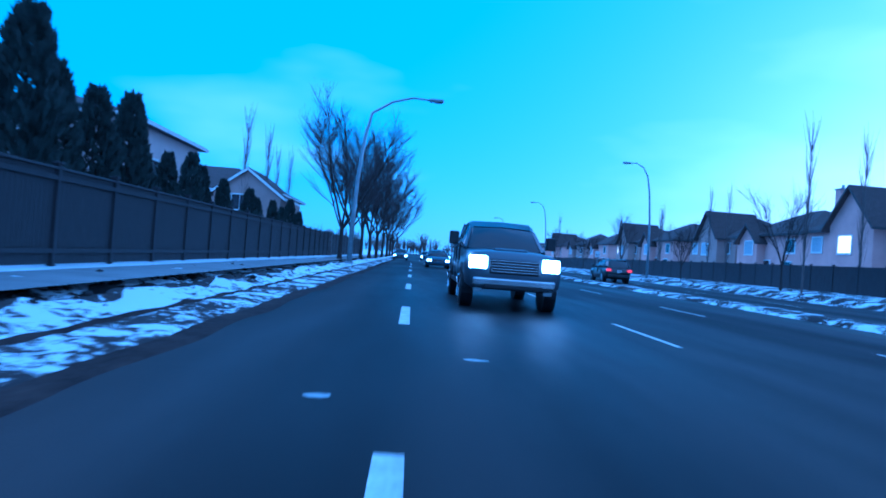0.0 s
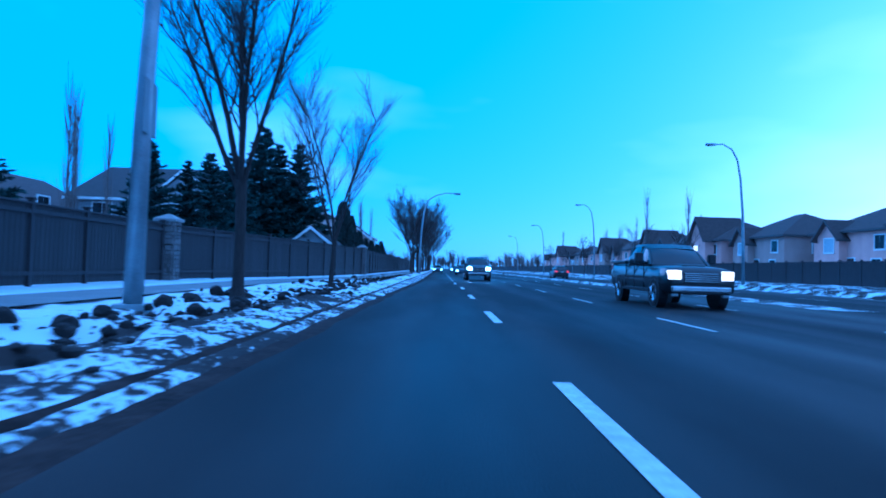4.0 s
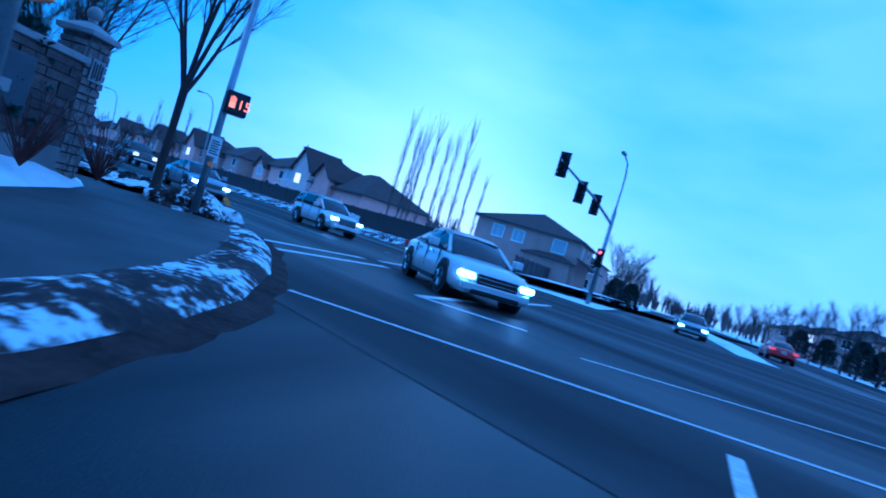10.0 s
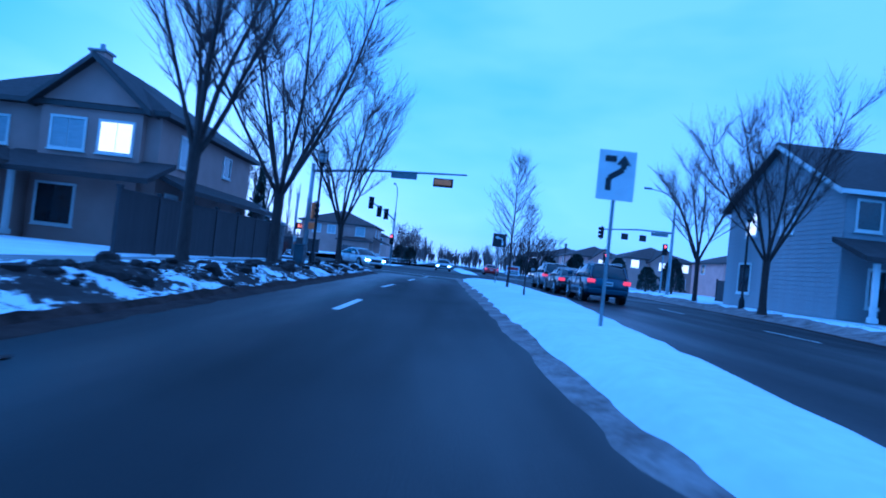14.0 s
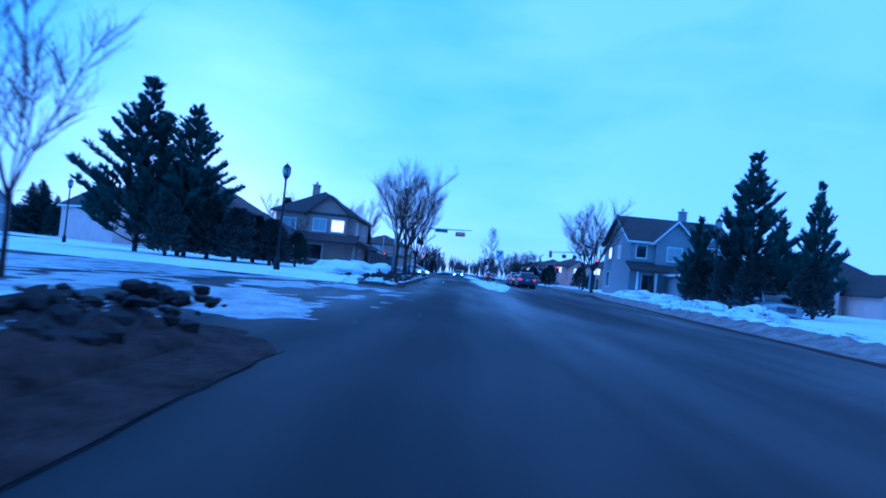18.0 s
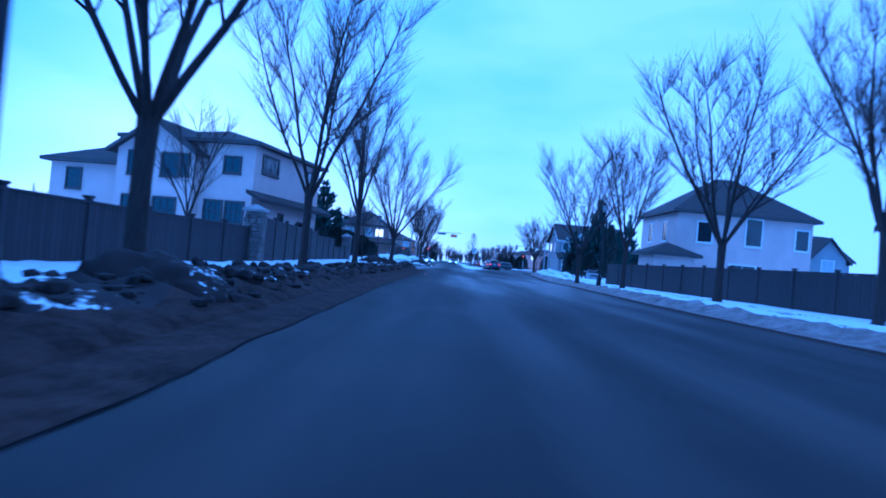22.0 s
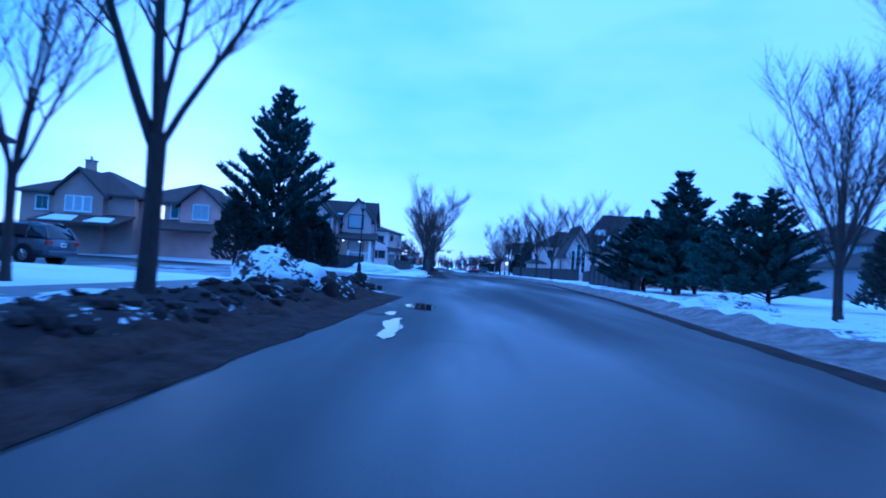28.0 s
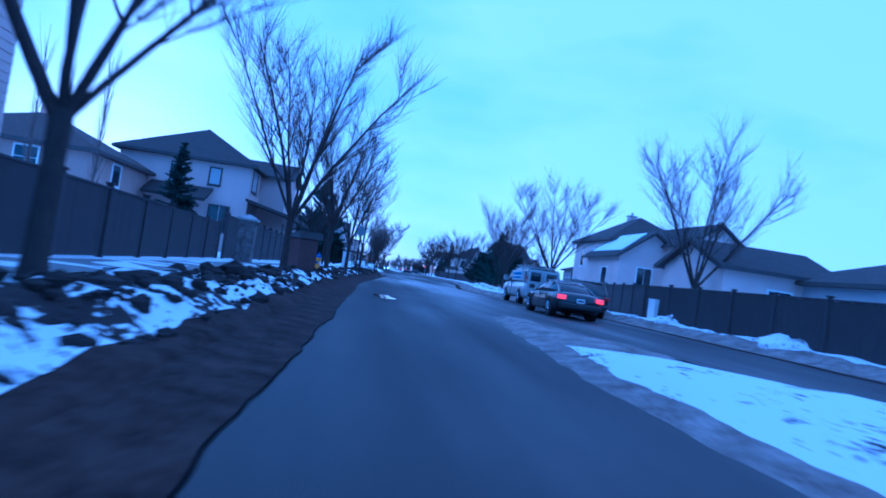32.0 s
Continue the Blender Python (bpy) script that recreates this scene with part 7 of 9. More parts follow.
# entrance wall of the estate at the corner
w = base("entrance_wall", -13.0, -73.05, 0.2, math.degrees(math.atan2(4.9, 5.6)), "low stone-clad estate entrance wall with a lettered panel", "wall")
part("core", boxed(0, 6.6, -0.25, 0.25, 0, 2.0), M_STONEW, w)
part("plinth", boxed(0, 6.6, -0.36, 0.3, 0, 0.5, 0.02), M_WALK, w, "smooth rendered plinth")
rng = random.Random(4)
zz = 0.5
while zz < 1.95:
    u = 0.0
    hh = rng.choice((0.15, 0.2, 0.25))
    while u < 6.5:
        wd = min(rng.choice((0.3, 0.4, 0.55)), 6.6 - u)
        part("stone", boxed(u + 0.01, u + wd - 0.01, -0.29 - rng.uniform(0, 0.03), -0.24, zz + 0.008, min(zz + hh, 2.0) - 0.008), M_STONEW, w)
        u += wd
    zz += hh
part("coping", boxed(-0.1, 6.7, -0.36, 0.36, 2.0, 2.12, 0.02), M_CAP, w)
pn = part("sign_panel", boxed(1.0, 5.6, -0.36, -0.3, 0.8, 1.75, 0.02), M_BIN, w, "dark panel with pale script lettering that cannot be read")
for k, (a, b, zz) in enumerate(((2.6, 3.4, 1.5), (1.4, 2.6, 1.1), (2.75, 4.0, 1.1), (4.1, 5.2, 1.1), (3.0, 4.4, 0.88))):
    part("lettering_bar", boxed(a, b, -0.38, -0.36, zz, zz + (0.2 if k in (1, 2, 3) else 0.1), 0.008), M_CAP, pn)
for x, y, hh in ((-7.8, -68.5, 2.5), (-13.4, -73.4, 2.5)):
    q = pier(x, y, math.degrees(math.atan2(4.9, 5.6)), hh, 0.2, "tall stone entrance pier with cap, ball finial and emblem tile")
    bm = bmesh.new()
    bmesh.ops.create_uvsphere(bm, u_segments=14, v_segments=10, radius=0.13, matrix=Matrix.Translation((0, 0, hh + 0.42)))
    tube(bm, (0, 0, hh + 0.24), (0, 0, hh + 0.32), 0.09, 0.06, 10)
    part("finial", bm, M_CAP, q, soft=True)
    tl = part("emblem_tile", boxed(-0.17, 0.17, -0.36, -0.33, hh - 0.75, hh - 0.35, 0.01), M_SIGNB, q, "pale emblem tile")
    for k in range(4):
        part("emblem_bar", boxed(-0.13 + 0.07 * k, -0.09 + 0.07 * k, -0.368, -0.36, hh - 0.71 + 0.03 * (k % 2), hh - 0.39 - 0.03 * (k % 2)), M_SIGNK, tl)


# ---- lamps, signals and signs ----
def lantern(x, y, rz, z=0.25, sign=False, tall=1.0):
    p = base("street_lamp", x, y, z, rz, "black decorative street lamp with an acorn lantern" + (" and diamond sign" if sign else ""), "street lamp", "lantern posts")
    p.scale = (tall, tall, tall)
    bm = bmesh.new()
    tube(bm, (0, 0, 0), (0, 0, 0.5), 0.16, 0.13, 12)
    tube(bm, (0, 0, 0.5), (0, 0, 0.62), 0.11, 0.08, 12)
    part("post_base", bm, M_BLACK, p)
    bm = bmesh.new()
    tube(bm, (0, 0, 0.6), (0, 0, 4.3), 0.062, 0.05, 10)
    part("pole", bm, M_BLACK, p)
    bm = bmesh.new()
    tube(bm, (0, 0, 4.3), (0, 0, 4.42), 0.06, 0.13, 10)
    tube(bm, (0, 0, 4.42), (0, 0, 4.47), 0.15, 0.15, 10)
    part("collar", bm, M_BLACK, p)
    bm = bmesh.new()
    tube(bm, (0, 0, 4.47), (0, 0, 4.72), 0.13, 0.19, 10)
    tube(bm, (0, 0, 4.72), (0, 0, 4.86), 0.19, 0.17, 10)
    ln = part("lantern", bm, M_LANTERN, p, "frosted lantern glass", True)
    for k in range(4):
        a = math.pi / 2 * k + 0.4
        part("rib", tubed([(0.14 * math.cos(a), 0.14 * math.sin(a), 4.47), (0.2 * math.cos(a), 0.2 * math.sin(a), 4.72), (0.18 * math.cos(a), 0.18 * math.sin(a), 4.87)], [0.012] * 3, 4), M_BLACK, ln)
    bm = bmesh.new()
    tube(bm, (0, 0, 4.86), (0, 0, 5.0), 0.21, 0.1, 10)
    tube(bm, (0, 0, 5.0), (0, 0, 5.06), 0.1, 0.03, 10)
    tube(bm, (0, 0, 5.06), (0, 0, 5.16), 0.018, 0.01, 6)
    part("lamp_cap", bm, M_BLACK, p)
    if sign:
        bm = boxed(-0.02, 0.0, -0.32, 0.32, -0.32, 0.32, 0.01)
        s_ = part("warning_sign", bm, M_SIGNB, p, "grey metal back of a diamond sign")
        s_.location = (-0.08, 0, 2.95)
        s_.rotation_euler = (radians(45), 0, 0)
    return p


for s, n in ((-55.8, 62.6), (-51.9, 83.1), (-94.8, 58.7), (-90.1, 81.2), (-74.6, 36.4), (-165.1, 63.5), (-129.8, 76.0), (-196.8, 58.3), (-204.2, 76.4)):
    lantern(*sw(s, n), ROT)
for s, n in ((2, 84.5), (22, 84.2), (46, 84.0)):
    lantern(*sw(s, n), ROT)
lantern(*sw(-243.6, 59.75), ROT, 0.25, True, 1.02)


def tall_lamp(x, y, rz, reach=2.4, h=10.2, sign=False):
    p = base("road_lamp", x, y, 0.25, rz, "tall galvanised road lamp with a curved arm and cobra head", "street lamp", "road lamps")
    part("pole", tubed([(0, 0, 0), (0.03, 0, h * 0.25), (0.12, 0, h * 0.5), (0.34, 0, h * 0.75), (0.62, 0, h * 0.89), (reach * 0.45, 0, h * 0.965), (reach * 0.75, 0, h * 1.0), (reach, 0, h * 0.995)], [0.14, 0.12, 0.1, 0.085, 0.07, 0.06, 0.05, 0.045], 10), M_STEEL, p, soft=True)
    part("foot_plate", boxed(-0.22, 0.22, -0.22, 0.22, -0.05, 0.05, 0.01), M_STEEL, p)
    hd = part("lamp_head", boxed(reach - 0.05, reach + 0.75, -0.14, 0.14, h * 0.995 - 0.09, h * 0.995 + 0.08, 0.05), M_SIGNB, p)
    part("lens", boxed(reach + 0.25, reach + 0.65, -0.1, 0.1, h * 0.995 - 0.13, h * 0.995 - 0.09, 0.01), M_LANTERN, hd)
    if sign:
        part("sign_plate", boxed(0.1, 0.13, -0.3, 0.3, 2.5, 3.3, 0.01), M_SIGNB, p, "grey back of a sign plate")
    return p


tall_lamp(-5.7, -34.6, 8, 2.4, 10.6, True)
tall_lamp(-3.7, 29.7, 0, 3.7, 9.2)
tall_lamp(-4.2, 95, 0, 3.0, 9.6)
for y in (6.7, 56, 105, 155):
    tall_lamp(22.4, y, 180, 2.4, 11.1)


def signal_head(parent, x, y, z, rz, name="signal_head", back=M_YELLOW, lens=None, horizontal=False):
    """Three-lens head; local -y is the face."""
    hd = new(name)
    hd.parent = parent
    bm = boxed(-0.16, 0.16, -0.1, 0.12, -0.5, 0.5, 0.03)
    me = from_bm(bm, name, back)
    hd.data = None
    ob = part(name, me, None, parent)
    bpy.data.objects.remove(hd)
    ob.matrix_basis = pose(x, y, z, 0, 90 if horizontal else 0, rz)
    part("backplate", boxed(-0.26, 0.26, -0.09, -0.07, -0.6, 0.6, 0.01), M_BLACK, ob)
    for k, zz in enumerate((0.33, 0.0, -0.33)):
        bm = bmesh.new()
        tube(bm, (0, -0.1, zz), (0, -0.12, zz), 0.11, 0.11, 14)
        part("lens", bm, lens if (lens and k == 0) else M_GRILLE, ob)
        bm = bmesh.new()
        tube(bm, (0, -0.1, zz + 0.01), (0, -0.32, zz), 0.135, 0.125, 12, False)
        part("visor", bm, M_BLACK, ob)
    return ob


def dir_deg(a, b):
    return math.degrees(math.atan2(b[1] - a[1], b[0] - a[0]))


# signal with a mast arm over the street's mouth
px, py = -9.5, -73.6
q = base("traffic_signal", px, py, 0.2, dir_deg((px, py), (-6.6, -83.2)), "steel traffic signal pole with a mast arm over the lanes", "traffic signal", "traffic signals")
part("pole", tubed([(0, 0, 0), (0, 0, 3), (0, 0, 6.0)], [0.16, 0.14, 0.12], 12), M_STEEL, q, soft=True)
part("mast_arm", tubed([(0, 0, 5.55), (4.0, 0, 5.85), (9.6, 0, 6.0)], [0.1, 0.08, 0.05], 10), M_STEEL, q, soft=True)
part("name_plate", boxed(5.0, 6.6, -0.03, 0.03, 5.5, 5.85, 0.01), M_SIGNB, q, "grey back of a street name plate")
signal_head(q, 8.2, 0, 5.45, 180, horizontal=True)
signal_head(q, 0.32, 0, 3.1, 90 + 10)
part("walk_signal_box", boxed(0.15, 0.55, -0.2, 0.2, 1.95, 2.35, 0.03), M_YELLOW, q, "orange pedestrian signal box")
# pedestrian pole with countdown
q = base("pedestrian_signal", -5.3, -68.9, 0.2, 0, "grey pedestrian signal pole with an orange countdown", "traffic signal")
part("pole", tubed([(0, 0, 0), (0, 0, 2.0), (0, 0, 4.6)], [0.085, 0.075, 0.065], 10), M_STEEL, q, soft=True)
bx = part("countdown_box", boxed(-0.22, 0.22, -0.2, 0.1, 2.05, 2.5, 0.03), M_BLACK, q)
bx.location = (0.14, -0.12, 0)
bx.rotation_euler = (0, 0, radians(-12))
part("digit_shadow", boxed(-0.17, 0.17, -0.205, -0.2, 2.1, 2.45), M_GRILLE, bx)
cu = bpy.data.curves.new("countdown_digit", "FONT")
cu.body = "15"
cu.size = 0.26
cu.extrude = 0.004
cu.materials.append(M_ORANGE)
dg = new("countdown_digit", cu)
dg.parent = bx
dg.location = (0.0, -0.212, 2.18)
dg.rotation_euler = (radians(90), 0, 0)
for k, (a, b, c, d) in enumerate(((-0.15, -0.04, 2.17, 2.28), (-0.15, -0.13, 2.29, 2.37), (-0.12, -0.10, 2.29, 2.40), (-0.09, -0.07, 2.29, 2.40), (-0.06, -0.04, 2.29, 2.37))):
    part("stop_symbol", boxed(a, b, -0.212, -0.206, c, d), M_ORANGE, bx)
pl = part("push_sign", boxed(-0.12, 0.12, -0.1, -0.085, 1.15, 1.55, 0.005), M_SIGNW, q, "white push-button notice with small print")
for k in range(6):
    part("print_bar", boxed(-0.09, 0.09 - 0.03 * (k % 2), -0.106, -0.1, 1.2 + 0.05 * k, 1.225 + 0.05 * k), M_SIGNK, pl)
bm = bmesh.new()
tube(bm, (0, -0.07, 1.0), (0, -0.15, 1.0), 0.05, 0.05, 10)
part("push_button", bm, M_YELLOW, q)
# signal across the junction
px, py = 24.6, -57.5
q = base("traffic_signal", px, py, 0.1, dir_deg((px, py), (12.8, -62.2)), "steel traffic signal with a long mast arm and lamp", "traffic signal", "traffic signals")
part("pole", tubed([(0, 0, 0), (0, 0, 3), (0, 0, 6.2)], [0.16, 0.14, 0.12], 12), M_STEEL, q, soft=True)
part("mast_arm", tubed([(0, 0, 5.3), (6.0, 0, 5.9), (12.9, 0, 6.2)], [0.1, 0.08, 0.05], 10), M_STEEL, q, soft=True)
part("lamp_arm", tubed([(0, 0, 6.1), (0.0, 0, 8.4), (0.5, 0, 9.2), (1.8, 0, 9.4)], [0.07, 0.06, 0.05, 0.04], 8), M_STEEL, q, soft=True)
part("lamp_head", boxed(1.7, 2.4, -0.12, 0.12, 9.34, 9.5, 0.04), M_SIGNB, q)
for a in (12.4, 8.5, 5.0):
    signal_head(q, a, 0, 6.1 if a > 12 else 5.6, 95, back=M_BLACK)
signal_head(q, 0.3, 0, 3.0, 80, back=M_BLACK, lens=M_REDLENS)
# signal on the far corner, facing the queue
px, py = sw(-27, 88.2)
q = base("traffic_signal", px, py, 0.1, dir_deg((px, py), sw(-27, 82)), "steel traffic signal with a mast arm, name plate and lamp", "traffic signal", "traffic signals")
part("pole", tubed([(0, 0, 0), (0, 0, 3), (0, 0, 7.0)], [0.16, 0.14, 0.12], 12), M_STEEL, q, soft=True)
part("mast_arm", tubed([(0, 0, 5.6), (3.0, 0, 5.6), (6.4, 0, 5.3)], [0.1, 0.08, 0.05], 10), M_STEEL, q, soft=True)
part("lamp_arm", tubed([(0, 0, 6.9), (0.0, 0, 8.2), (0.5, 0, 9.0), (2.3, 0, 9.3)], [0.07, 0.06, 0.05, 0.04], 8), M_STEEL, q, soft=True)
part("lamp_head", boxed(2.2, 2.9, -0.12, 0.12, 9.22, 9.4, 0.04), M_SIGNB, q)
part("name_plate", boxed(0.4, 1.9, -0.03, 0.03, 5.2, 5.5, 0.01), M_SIGNB, q, "pale street name plate")
for a in (2.6, 4.2):
    part("sign_plate", boxed(a - 0.3, a + 0.3, -0.03, 0.03, 4.6, 5.15, 0.01), M_SIGNK, q, "dark square lane sign")
signal_head(q, 6.2, 0, 5.0, 90, back=M_BLACK)
for (s, n), hgt in (((-14, 92.0), 5.0), ((-18.5, 84.6), 3.2)):
    q = base("traffic_signal", *sw(s, n), -0.08, ROT, "signal pole with a red light beyond the junction", "traffic signal", "traffic signals")
    part("pole", tubed([(0, 0, 0), (0, 0, hgt + 0.6)], [0.1, 0.08], 8), M_STEEL, q)
    signal_head(q, -0.25, 0, hgt, -90, back=M_BLACK, lens=M_REDLENS)


def road_sign(s, n, label, z=0.2, h=2.45):
    q = base("road_sign", *sw(s, n), z, ROT, label, "road sign", "signs on the median")
    bm = bmesh.new()
    tube(bm, (0, 0, 0), (0, 0, h + 0.4), 0.03, 0.03, 8)
    part("sign_post", bm, M_STEEL, q)
    return q


def arrow(parent, pts, w, mat, x):
    """A flat bent arrow on a plate that faces -x."""
    bm = bmesh.new()
    for (y0, z0), (y1, z1) in zip(pts, pts[1:]):
        dy, dz = y1 - y0, z1 - z0
        l = math.hypot(dy, dz)
        ny, nz = -dz / l * w / 2, dy / l * w / 2
        bm.faces.new([bm.verts.new((x, y0 + ny, z0 + nz)), bm.verts.new((x, y1 + ny, z1 + nz)), bm.verts.new((x, y1 - ny, z1 - nz)), bm.verts.new((x, y0 - ny, z0 - nz))])
    (y0, z0), (y1, z1) = pts[-2], pts[-1]
    l = math.hypot(y1 - y0, z1 - z0)
    uy, uz = (y1 - y0) / l, (z1 - z0) / l
    bm.faces.new([bm.verts.new((x, y1 - uz * w * 1.3, z1 + uy * w * 1.3)), bm.verts.new((x, y1 + uy * w * 1.8, z1 + uz * w * 1.8)), bm.verts.new((x, y1 + uz * w * 1.3, z1 - uy * w * 1.3))])
    r = bmesh.ops.extrude_face_region(bm, geom=bm.faces[:])
    bmesh.ops.translate(bm, verts=[v for v in r["geom"] if isinstance(v, bmesh.types.BMVert)], vec=(-0.004, 0, 0))
    part("arrow", bm, mat, parent)


q = road_sign(-73.5, 70.75, "white keep-aside sign with a black arrow on a steel post")
pl = part("sign_plate", boxed(-0.05, -0.035, -0.3, 0.3, 2.05, 2.85, 0.005), M_SIGNW, q)
arrow(pl, [(0.12, 2.2), (0.12, 2.4), (-0.1, 2.55), (-0.1, 2.62)], 0.09, M_SIGNK, -0.052)
part("island_mark", boxed(-0.056, -0.052, 0.02, 0.2, 2.66, 2.76), M_SIGNK, pl)
q = road_sign(-48.6, 71.2, "black lane sign with a white turning arrow on a post")
pl = part("sign_plate", boxed(-0.05, -0.035, -0.36, 0.36, 1.95, 2.67, 0.005), M_SIGNK, q)
arrow(pl, [(-0.18, 2.05), (-0.18, 2.32), (-0.1, 2.42), (0.08, 2.45)], 0.09, M_SIGNW, -0.052)
q = base("road_sign", 22.9, 75, 0.4, 0, "small white speed sign reading 60 on a post", "road sign")
bm = bmesh.new()
tube(bm, (0, 0, 0), (0, 0, 2.6), 0.03, 0.03, 8)
part("sign_post", bm, M_STEEL, q)
pl = part("sign_plate", boxed(-0.3, 0.3, -0.05, -0.035, 1.9, 2.65, 0.005), M_SIGNW, q)
cu = bpy.data.curves.new("speed_number", "FONT")
cu.body = "60"
cu.size = 0.42
cu.extrude = 0.003
cu.align_x = "CENTER"
cu.materials.append(M_SIGNK)
dg = new("speed_number", cu)
dg.parent = pl
dg.location = (0, -0.056, 2.0)
dg.rotation_euler = (radians(90), 0, 0)


q = base("lawn_sign", *sw(-48.5, 72.1), 0.2, ROT, "small white lawn sign with red lettering in the snowy median", "sign")
for yy in (-0.25, 0.25):
    part("stake", boxed(-0.01, 0.01, yy - 0.01, yy + 0.01, -0.1, 0.55), M_STEEL, q)
pl = part("board", boxed(-0.02, 0.0, -0.36, 0.36, 0.5, 1.0, 0.004), M_SIGNW, q)
part("lettering_bar", boxed(-0.026, -0.02, -0.3, 0.3, 0.78, 0.94), M_CARR, pl)
part("lettering_bar", boxed(-0.026, -0.02, -0.3, 0.3, 0.56, 0.62), M_SIGNK, pl)
part("lettering_bar", boxed(-0.026, -0.02, -0.3, 0.2, 0.66, 0.72), M_SIGNK, pl)


# ---- small street furniture ----
def hydrant(s, n, top=M_HYDRANT, label="yellow fire hydrant standing in the snow"):
    q = base("fire_hydrant", *sw(s, n), 0.25, 20, label, "hydrant", "hydrants")
    bm = bmesh.new()
    tube(bm, (0, 0, 0), (0, 0, 0.08), 0.17, 0.17, 12)
    tube(bm, (0, 0, 0.08), (0, 0, 0.62), 0.11, 0.11, 12)
    tube(bm, (0, 0, 0.58), (0, 0, 0.64), 0.15, 0.15, 12)
    part("barrel", bm, M_HYDRANT, q)
    bm = bmesh.new()
    bmesh.ops.create_uvsphere(bm, u_segments=12, v_segments=6, radius=0.13, matrix=Matrix.Translation((0, 0, 0.66)))
    tube(bm, (0, 0, 0.76), (0, 0, 0.86), 0.035, 0.03, 6)
    part("bonnet", bm, top, q, soft=True)
    for a in (0, 90, 180):
        bm = bmesh.new()
        c, s_ = math.cos(radians(a)), math.sin(radians(a))
        tube(bm, (0.09 * c, 0.09 * s_, 0.45), (0.2 * c, 0.2 * s_, 0.45), 0.07 if a == 90 else 0.055, 0.07 if a == 90 else 0.055, 10)
        part("nozzle", bm, top, q)


hydrant(-120.3, 62.5)
hydrant(-265.4, 58.6, M_HYDBLUE, "yellow fire hydrant with blue bonnet and caps in snow")


def cabinet(x, y, rz, w, d, h, label, mat=None, z=0.3):
    q = base("utility_cabinet", x, y, z, rz, label, "utility box", "utility boxes")
    part("body", boxed(-w / 2, w / 2, -d / 2, d / 2, 0, h, 0.02), mat or M_BOX, q)
    part("lid", boxed(-w / 2 - 0.03, w / 2 + 0.03, -d / 2 - 0.03, d / 2 + 0.03, h, h + 0.06, 0.02), mat or M_BOX, q)
    part("door_seam", boxed(-0.01, 0.01, -d / 2 - 0.006, -d / 2, 0.08, h - 0.06), M_DTRIM, q)
    part("handle", boxed(0.05, 0.09, -d / 2 - 0.03, -d / 2, h * 0.5, h * 0.62), M_CHROME, q)


cabinet(23.6, -26.5, 90, 2.2, 0.9, 1.55, "large grey utility cabinet by the far verge", z=0.45)
cabinet(23.8, -30.0, 90, 1.4, 0.9, 0.9, "white utility box on the far verge", M_SIGNW, 0.45)
cabinet(*sw(-242.4, 58.9), ROT, 0.7, 0.5, 1.25, "pale utility pedestal beside the lamp post", M_TRIM)
cabinet(*sw(-57.0, 62.3), ROT, 0.5, 0.4, 0.75, "dark waste bin beside the lamp post", M_BIN)
cabinet(*sw(-165.6, 63.1), ROT, 0.55, 0.5, 0.6, "blue-grey plastic recycling bin on the snow", M_BIN)
cabinet(*sw(-263.6, 73.9), ROT, 0.7, 0.6, 0.9, "pale utility box behind the snowbank", M_TRIM)
cabinet(*sw(-246.7, 72.8), ROT, 0.6, 0.5, 0.8, "grey utility pedestal in the snowbank", M_BOX)
cabinet(*sw(-169.1, 62.9), ROT, 0.8, 0.5, 1.2, "dark brown mailbox cluster on the verge", M_DTRIM)
M_KIOSK = nmat("brown_enamel", (0.060, 0.028, 0.024), 0.5, scale=3, vary=0.25, bump=0.15)
kiosk = base("mailbox_kiosk", *sw(-268.3, 58.2), 0.28, ROT + 24, "dark brown community mailbox kiosk with sloping roof in snow", "mailbox")
part("cabinet_body", boxed(-0.72, 0.72, -0.32, 0.32, 0.12, 1.28, 0.02), M_KIOSK, kiosk)
part("plinth", boxed(-0.78, 0.78, -0.38, 0.38, -0.1, 0.12, 0.02), M_WALK, kiosk)
part("kiosk_roof", prism([(-0.82, 1.46), (0.82, 1.28), (0.82, 1.22), (-0.82, 1.22)], -0.42, 0.42), M_DTRIM, kiosk)
for c in range(5):
    for r in range(4):
        d = part("mail_door", boxed(-0.68 + 0.273 * c, -0.68 + 0.273 * c + 0.258, -0.335, -0.32, 0.18 + 0.27 * r, 0.18 + 0.27 * r + 0.255, 0.004), M_KIOSK, kiosk)
        part("lock", boxed(-0.68 + 0.273 * c + 0.2, -0.68 + 0.273 * c + 0.225, -0.342, -0.335, 0.3 + 0.27 * r, 0.325 + 0.27 * r), M_CHROME, d)
em = part("emblem", prism([(-0.3, 1.02), (-0.06, 1.1), (-0.1, 1.0)], -0.348, -0.336), M_SIGNW, kiosk, "small pale emblem of plain bars")
for s, n in ((-7.3, -69.6), (-8.6, -71.0), (-10.2, -72.2), (-11.8, -73.8)):
    x, y = s, n
    ob = base("shrub", x, y, 0.35, 40 * s, "reddish bare shrub before the entrance wall", "shrub", "entrance shrubs")
    rng = random.Random(int(s * 10))
    sp = []
    for k in range(60):
        a = rng.uniform(0, math.tau)
        pts, rad, _ = grow(rng, Vector((0, 0, 0)), Vector((math.cos(a) * rng.uniform(0.2, 0.8), math.sin(a) * rng.uniform(0.2, 0.8), 1)), rng.uniform(0.6, 1.3), 0.012, 0.004, 3, 0.05, 0.2)
        sp.append((pts, rad, 3))
    me = branch_mesh(sp, "stem_clump")
    me.materials.append(M_RUST)
    part("stem_clump", me, None, ob)


